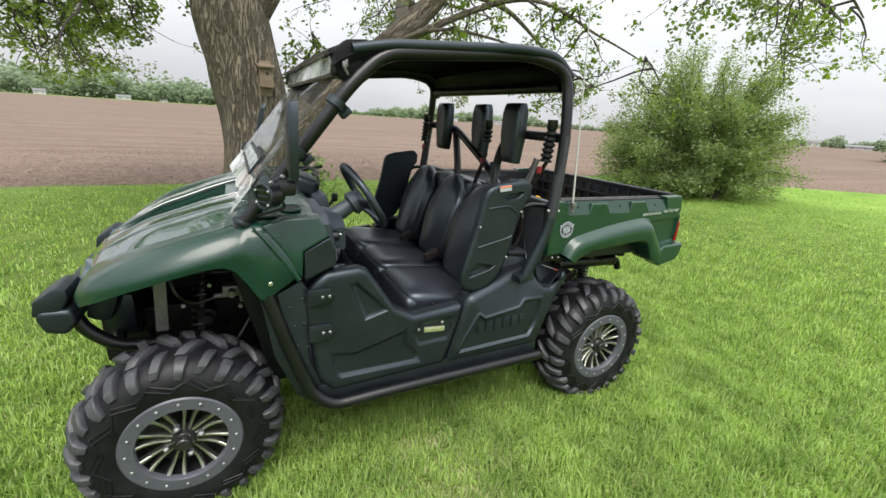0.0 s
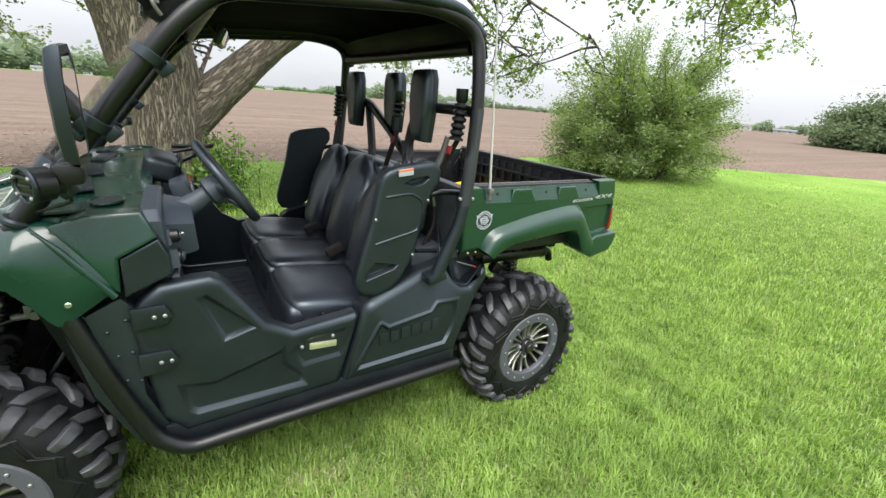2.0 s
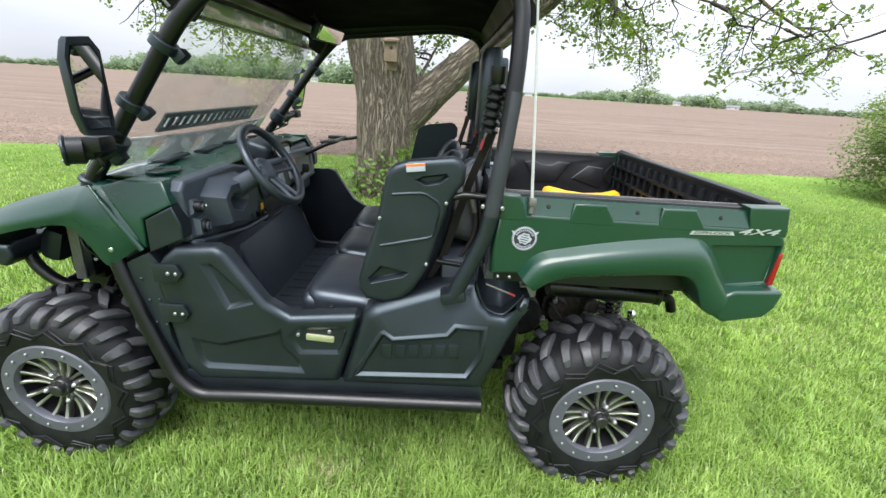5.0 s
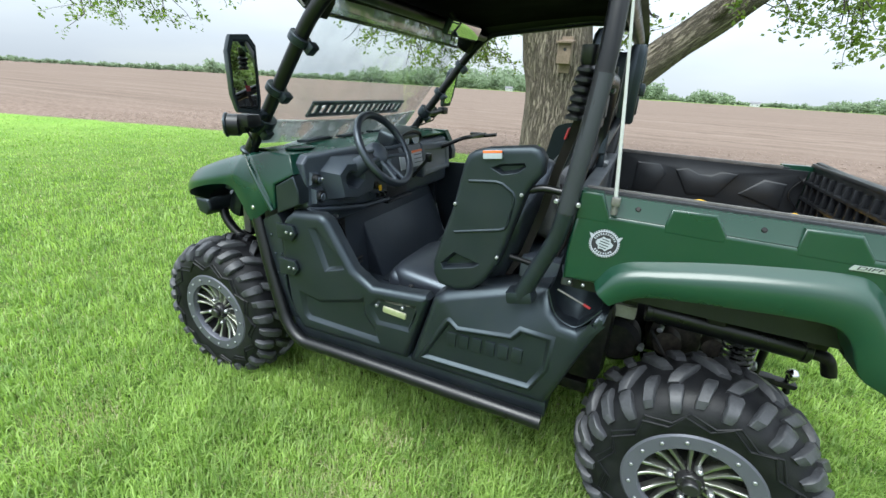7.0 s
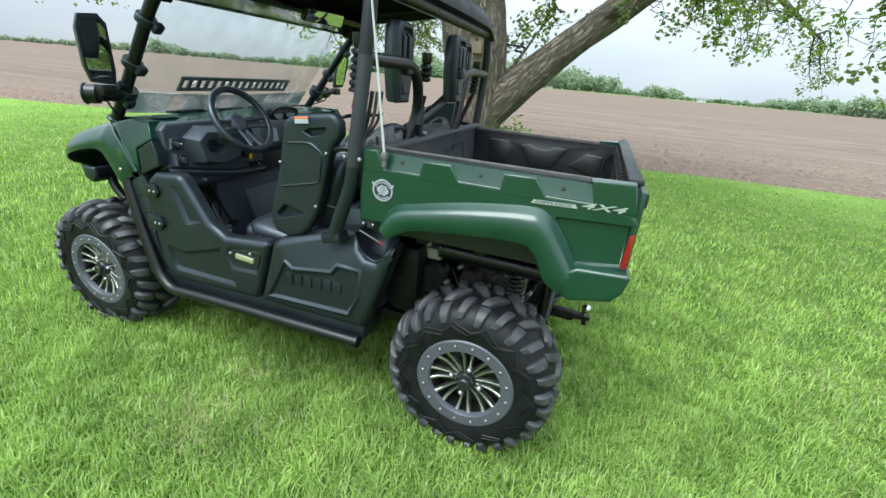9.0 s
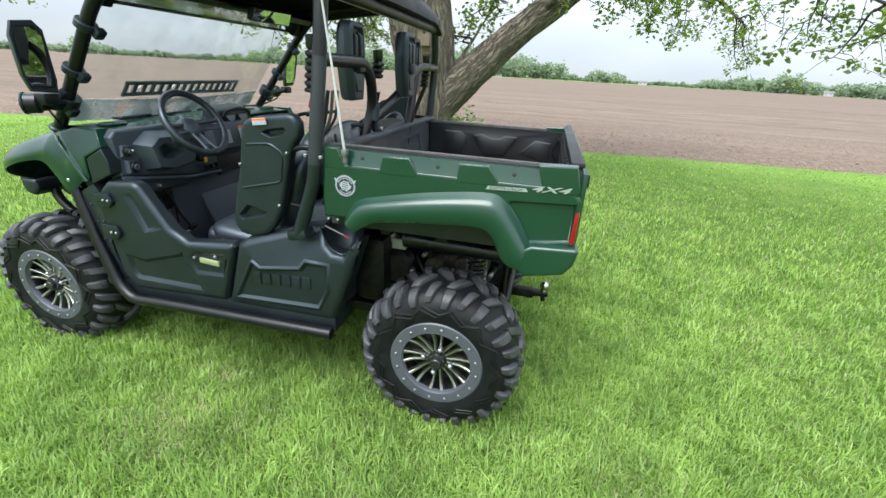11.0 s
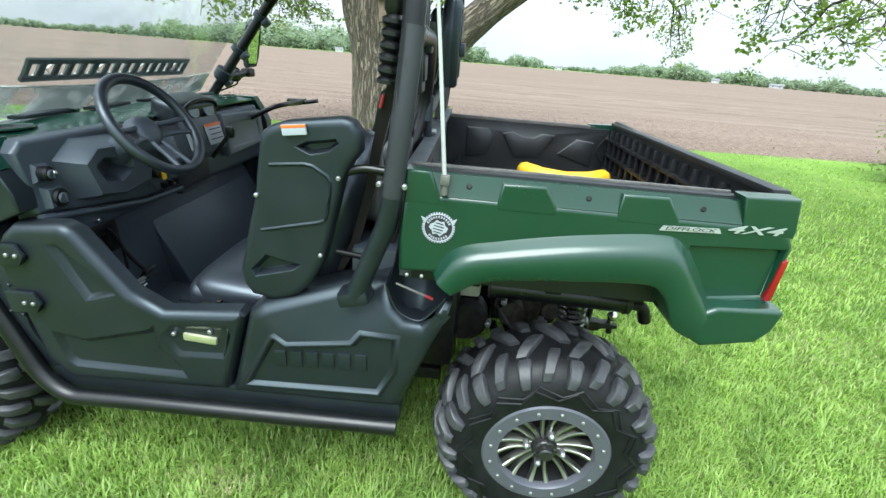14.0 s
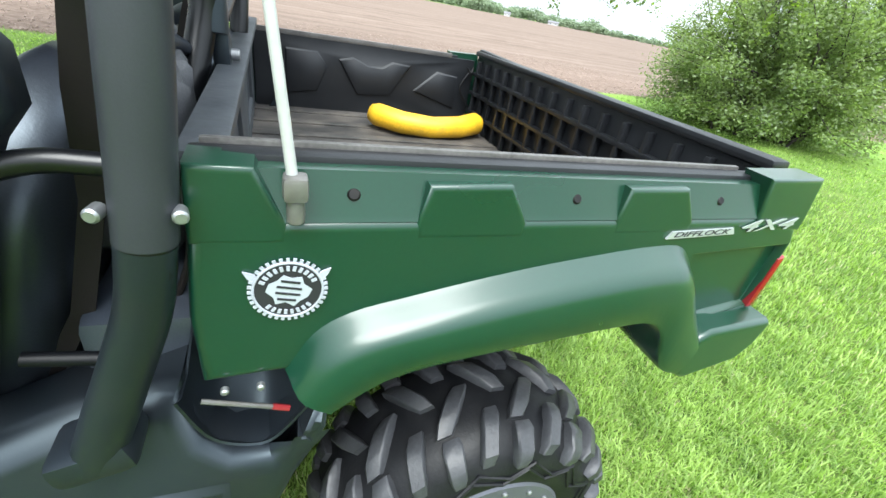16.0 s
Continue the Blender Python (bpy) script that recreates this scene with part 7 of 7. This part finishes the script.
for s in (1, -1):
    part("bed_wall", relief(wall_outline, wall_feats, lambda u, v, d, s=s: Vector((u, s * (-0.72 + d) - (0.06 if s < 0 else 0), v - (0.028 if s < 0 else 0))), 0.012, 0.004, 0.002), M_LINER, utv, "black embossed bed wall")
part("bed_front", relief([(-0.72, 0.9), (0.72, 0.9), (0.72, 1.2), (-0.72, 1.2)], [([(-0.5, 0.98), (-0.1, 0.98), (-0.18, 1.13), (-0.42, 1.13)], 0.006, -0.01), ([(0.1, 0.98), (0.5, 0.98), (0.42, 1.13), (0.18, 1.13)], 0.006, -0.01)],
     lambda u, v, d: Vector((1.665 + d, u, v)), 0.03, 0.006, 0.004), M_BEDWALL, utv, "scuffed bed front wall, greyed for sky sheen")
part("front_rail", rbox((1.66, 0, 1.21), (0.05, 1.46, 0.02), 0.005), M_BEDWALL, utv)
gate = part("tailgate", joined(rbox((2.595, -0.03, 1.065), (0.03, 1.38, 0.33), 0.01, (0.6, 0, 0))), M_LINER, utv, "tailgate with black ribbed inner face")
for i in range(1, 4):
    part("gate_rib", rbox((2.572, -0.03, 0.91 + 0.078 * i), (0.028, 1.34, 0.014), 0.003, (-0.6, 0, 0)), M_LINER, gate)
for i in range(16):
    part("gate_rib", rbox((2.572, -0.68 + 0.0855 * i, 1.058 - 0.001 * i), (0.026, 0.014, 0.3), 0.003), M_LINER, gate)
part("gate_top", rbox((2.59, -0.03, 1.227), (0.05, 1.37, 0.02), 0.008, (-0.7, 0, 0)), M_LINER, gate)
part("gate_skin", rbox((2.62, -0.03, 1.055), (0.025, 1.37, 0.31), 0.01), M_GREEN, gate, "dark green tailgate skin")
for s in (1, -1):
    part("gate_latch", rbox((2.624, s * -0.69, 1.18), (0.03, 0.03, 0.05), 0.008), M_TUBE, gate, "black tailgate latch")
    part("gate_cable", tube([(2.55, s * -0.70, 1.18), (2.5, s * -0.70, 1.1), (2.57, s * -0.69, 1.02)], 0.005, 8, 0.05), M_TUBE, utv)
    part("cable_hook", tube([(2.53, s * -0.70, 1.19), (2.55, s * -0.69, 1.165), (2.56, s * -0.70, 1.19)], 0.004, 8, 0.02), M_IRON, utv)
part("bed_underside", joined(rbox((2.1, 0, 0.885), (0.9, 1.35, 0.02), 0.005), *[rbox((x, 0, 0.865), (0.05, 1.3, 0.04), 0.006) for x in (1.85, 2.1, 2.35)]), M_IRON, utv)
pair("arch_liner", loft([[(x, y, z) for y in (-0.83, -0.735)] for x, z in [(a + 0.0, b + 0.012) for a, b in lo]]), M_PLASTIC, utv)

# the far side sits a little lower and farther in
for o in utv.children:
    if o.name.startswith(("rail_slope", "rail_block", "bed_flank", "rail_edge", "rail_top", "rail_bolt", "cable_hook", "gate_cable")) and o.bound_box[2][1] > 0.3:
        o.location.y -= 0.06
        o.location.z -= 0.032

# badge, stripe and 4x4 mark on the flanks
for s, f in ((1, flanks[0]), (-1, flanks[1])):
    yb = s * -0.7925
    badge = part("badge", disc((1.74, yb, 1.086), (0, 1, 0), 0.039, 0.003, 40, 0.0005), M_INK_AND_SHADE, f, "round white and black badge")
    part("badge_rim", tube([(1.74 + 0.037 * math.cos(a), s * -0.794, 1.086 + 0.037 * math.sin(a)) for a in np.linspace(0, 2 * math.pi, 41)], 0.0016, 6, 0, caps=False), M_WHITE, badge)
    for k in range(36):
        a = 2 * math.pi * k / 36
        part("badge_tooth", rbox((1.74 + 0.0405 * math.cos(a), s * -0.7935, 1.086 + 0.0405 * math.sin(a)), (0.004, 0.002, 0.0035), 0, (0, -math.degrees(a), 0)), M_WHITE, badge)
    for a in list(np.linspace(0.45, 2.7, 11)) + list(np.linspace(3.9, 5.5, 8)):
        part("badge_bar", rbox((1.74 + 0.03 * math.cos(a), s * -0.7945, 1.086 + 0.03 * math.sin(a)), (0.006, 0.0015, 0.0035), 0, (0, -math.degrees(a), 0)), M_WHITE, badge)
    part("badge_field", prism([(1.74 + 0.023 * r * math.cos(a), 1.086 + 0.023 * r * math.sin(a)) for a, r in zip(np.linspace(0, 2 * math.pi, 15)[:-1], (1.1, 0.8, 1.0, 0.75, 0.95, 0.8, 1.0, 1.05, 0.8, 1.0, 0.7, 1.0, 0.85, 1.0))], s * -0.7946, s * -0.793, 0), M_LABEL, badge)
    for dz in (-0.012, -0.004, 0.004, 0.012):
        part("badge_line", rbox((1.74 + 0.2 * dz, s * -0.795, 1.086 + dz), (0.03 - abs(dz) * 0.8, 0.0012, 0.0026), 0, (0, 12, 0)), M_INK_AND_SHADE, badge)
    for dx in (-0.046, 0.046):
        part("badge_wing", prism([(1.74 + dx * 0.76, 1.098), (1.74 + dx * 0.9, 1.104), (1.74 + dx * 0.99, 1.113), (1.74 + dx * 0.72, 1.108)], s * -0.794, s * -0.7912, 0), M_WHITE, badge)
    part("stripe", prism([(2.284, 1.136), (2.291, 1.1485), (2.424, 1.1535), (2.432, 1.142)], s * -0.7935, s * -0.7905, 0), M_SILVER, f, "silver printed stripe")

def lettering(name, words, shear, bold, mat):
    """Flat raised letters, one unit wide and one high, from their lower left corner."""
    txt = bpy.data.curves.new(name, "FONT")
    txt.body, txt.size, txt.shear, txt.extrude, txt.offset = words, 1.0, shear, 0.02, bold
    tob = new(name, txt)
    me = bpy.data.meshes.new_from_object(tob.evaluated_get(bpy.context.evaluated_depsgraph_get()))
    bpy.data.objects.remove(tob)
    me.materials.clear()
    me.materials.append(mat)
    xs, ys = [v.co.x for v in me.vertices], [v.co.y for v in me.vertices]
    me.transform(Matrix.Diagonal((1 / (max(xs) - min(xs)), 1 / (max(ys) - min(ys)), 1, 1)) @ Matrix.Translation((-min(xs), -min(ys), 0)))
    return me


four_me = lettering("four_by_four", "4X4", 0.35, 0.012, M_SILVER)
lock_me = lettering("lock_word", "DIFFLOCK", 0.25, 0.0, M_INK_AND_SHADE)
for s, f, x0, x1, turn in ((1, flanks[0], 2.444, 2.297, 0), (-1, flanks[1], 2.58, 2.418, 180)):
    share("four_by_four", four_me, f, pose(x0, s * -0.7925, 1.1455, 90, -2 * s, turn) @ Matrix.Diagonal((0.136, 0.0205, 0.05, 1)), "silver 4X4 lettering")
    share("lock_word", lock_me, f, pose(x1, s * -0.7938, 1.1395, 90, -2 * s, turn) @ Matrix.Diagonal((0.121, 0.0088, 0.03, 1)), "dark DIFFLOCK lettering on the stripe")
# whip antenna at the bed's front corner
whip = part("flag_whip", tube([(1.748, -0.80, 1.2), (1.716, -0.808, 1.5), (1.664, -0.82, 1.95), (1.585, -0.84, 2.6)], [0.0055, 0.0042, 0.0028, 0.0016], 10, 0), M_FIBRE, utv, "white fibreglass whip")
part("whip_mount", joined(rbox((1.748, -0.803, 1.215), (0.024, 0.024, 0.026), 0.006), disc((1.748, -0.803, 1.19), (0, 0, 1), 0.009, 0.026, 10)), M_GREY, whip)

# --- a jacket stuffed behind the near seat back ---
def crumpled_jacket():
    prof = [(1.47, 0.98), (1.472, 1.06), (1.478, 1.14), (1.492, 1.195), (1.52, 1.235), (1.56, 1.26), (1.595, 1.24), (1.605, 1.17), (1.6, 1.06), (1.59, 0.98)]
    rows = []
    for j in range(34):
        f = j / 33
        y = -0.57 + 0.42 * f
        sq = max(0.0, 1 - (2 * f - 1) ** 6) ** 0.5
        row = []
        for k, (x, z) in enumerate(spline([(a, b) for a, b in prof], 3)):
            w = 0.010 * math.sin(34 * f + 0.55 * k) + 0.007 * math.sin(61 * f - 0.8 * k + 1.3) + 0.005 * math.sin(17 * f + 1.7 * k)
            cx, cz = 1.54, 1.08
            row.append((cx + (x - cx) * (0.25 + 0.75 * sq) + 0.6 * w, y + 0.4 * w, cz + (z - cz) * (0.55 + 0.45 * sq) + w - 0.05 * f * f))
        rows.append(row)
    return loft(rows, closed=True, cap=True)


jacket = thing("jacket", (1.54, -0.36, 0.98), "crumpled dark grey jacket stuffed behind the seat back", "jacket")
part("jacket_body", crumpled_jacket(), M_JACKET, jacket, "", 60)
part("jacket_collar", tube([(1.5, -0.5, 1.2), (1.535, -0.44, 1.25), (1.575, -0.36, 1.268), (1.6, -0.28, 1.24)], [0.014, 0.02, 0.018, 0.012], 10, 0.04), M_VINYL, jacket, "dark rolled collar")

# ---- lawn blades ----
def blades(n, r0, r1, h, w, rng):
    """Blades scattered round the vehicle's near side: thinner on the ground and wider farther out."""
    r = r0 * (r1 / r0) ** rng.random(n)
    th = rng.uniform(0, 2 * np.pi, n)
    r = np.where(rng.random(n) < 0.18, r0 * np.sqrt(rng.random(n)), r)
    x, y = 1.7 + 1.5 * r * np.cos(th), -0.7 + r * np.sin(th)
    keep = (y < field_edge(x) - 0.05 + rng.normal(0, 0.12, n)) & (y > -11)
    x, y, r = x[keep], y[keep], r[keep]
    w = w * (np.maximum(r, r0) / r0) ** 0.62
    n = len(x)
    clump = np.sin(x * 5.1 + 1.3 * np.sin(y * 3.3)) * np.sin(y * 4.7 + 1.1 * np.sin(x * 2.9))
    tuft = np.sin(x * 17.0 + 2.1 * np.sin(y * 11.0)) * np.sin(y * 15.0 + 1.7 * np.sin(x * 13.0))
    hh = h * rng.uniform(0.4, 1.35, n) * (1 + 0.12 * clump + 0.32 * tuft)
    hh *= 1 - 0.72 * np.clip((r - 3.2) / 7, 0, 1)
    # the blades of a tuft lean loosely the same way
    a = 2.0 * np.sin(x * 23.0 + 1.9 * np.sin(y * 14.1)) + 2.0 * np.sin(y * 27.7 + x * 9) + rng.normal(0, 2.2, n)
    lean = rng.uniform(0.05, 1.05, n)
    d = np.stack([np.cos(a), np.sin(a)], 1)
    s = np.stack([-np.sin(a), np.cos(a)], 1) * (w * rng.uniform(0.6, 1.2, n))[:, None] / 2
    p = np.stack([x, y], 1)
    m = p + d * (0.35 * lean * hh)[:, None]
    t = p + d * (lean * hh)[:, None]
    z0, z1, z2 = np.full(n, -0.01), 0.6 * hh * (1 - 0.15 * lean), hh * (1 - 0.4 * lean)
    cols = lambda q, z: np.concatenate([q, z[:, None]], 1)
    verts = np.stack([cols(p - s, z0), cols(p + s, z0), cols(m + s * 0.8, z1), cols(m - s * 0.8, z1), cols(t, z2)], 1).reshape(-1, 3)
    k = 5 * np.arange(n)[:, None]
    faces = np.concatenate([np.array([[0, 1, 2]]) + k, np.array([[0, 2, 3]]) + k, np.array([[3, 2, 4]]) + k])
    return verts, faces


grng = np.random.default_rng(17)
gv, gf = blades(520000, 1.1, 13.0, 0.062, 0.0052, grng)
tagged(raw("lawn_grass", gv, gf, M_GRASS), "fresh green mown lawn grass", "grass", kind="stuff")
dv, df_ = blades(60000, 1.1, 14.0, 0.036, 0.004, grng)
# worn, drier spots
for px, py, pr, pn in ((0.99, -0.78, 0.12, 1100), (1.08, -1.2, 0.14, 1300), (1.25, -1.0, 0.28, 2000), (0.9, -1.15, 0.2, 1300), (3.0, -0.9, 0.25, 1300), (-0.2, -1.35, 0.2, 900), (3.9, 0.5, 0.35, 1500), (1.9, -1.3, 0.2, 900)):
    pv, pf = blades(pn, 1.1, 1.2, 0.03, 0.0042, grng)
    c = np.repeat(pv.reshape(-1, 5, 3)[:, :1, :2], 5, axis=1).reshape(-1, 2)
    k = len(c) // 5
    q = np.repeat(np.stack([px + pr * grng.normal(0, 0.6, k), py + pr * grng.normal(0, 0.5, k)], 1), 5, axis=0)
    pv[:, :2] += q - c
    df_ = np.concatenate([df_, pf + len(dv)])
    dv = np.concatenate([dv, pv])
tagged(raw("dry_grass", dv, df_, M_DRYGRASS), "dry straw-coloured blades among the lawn", "grass", kind="stuff")
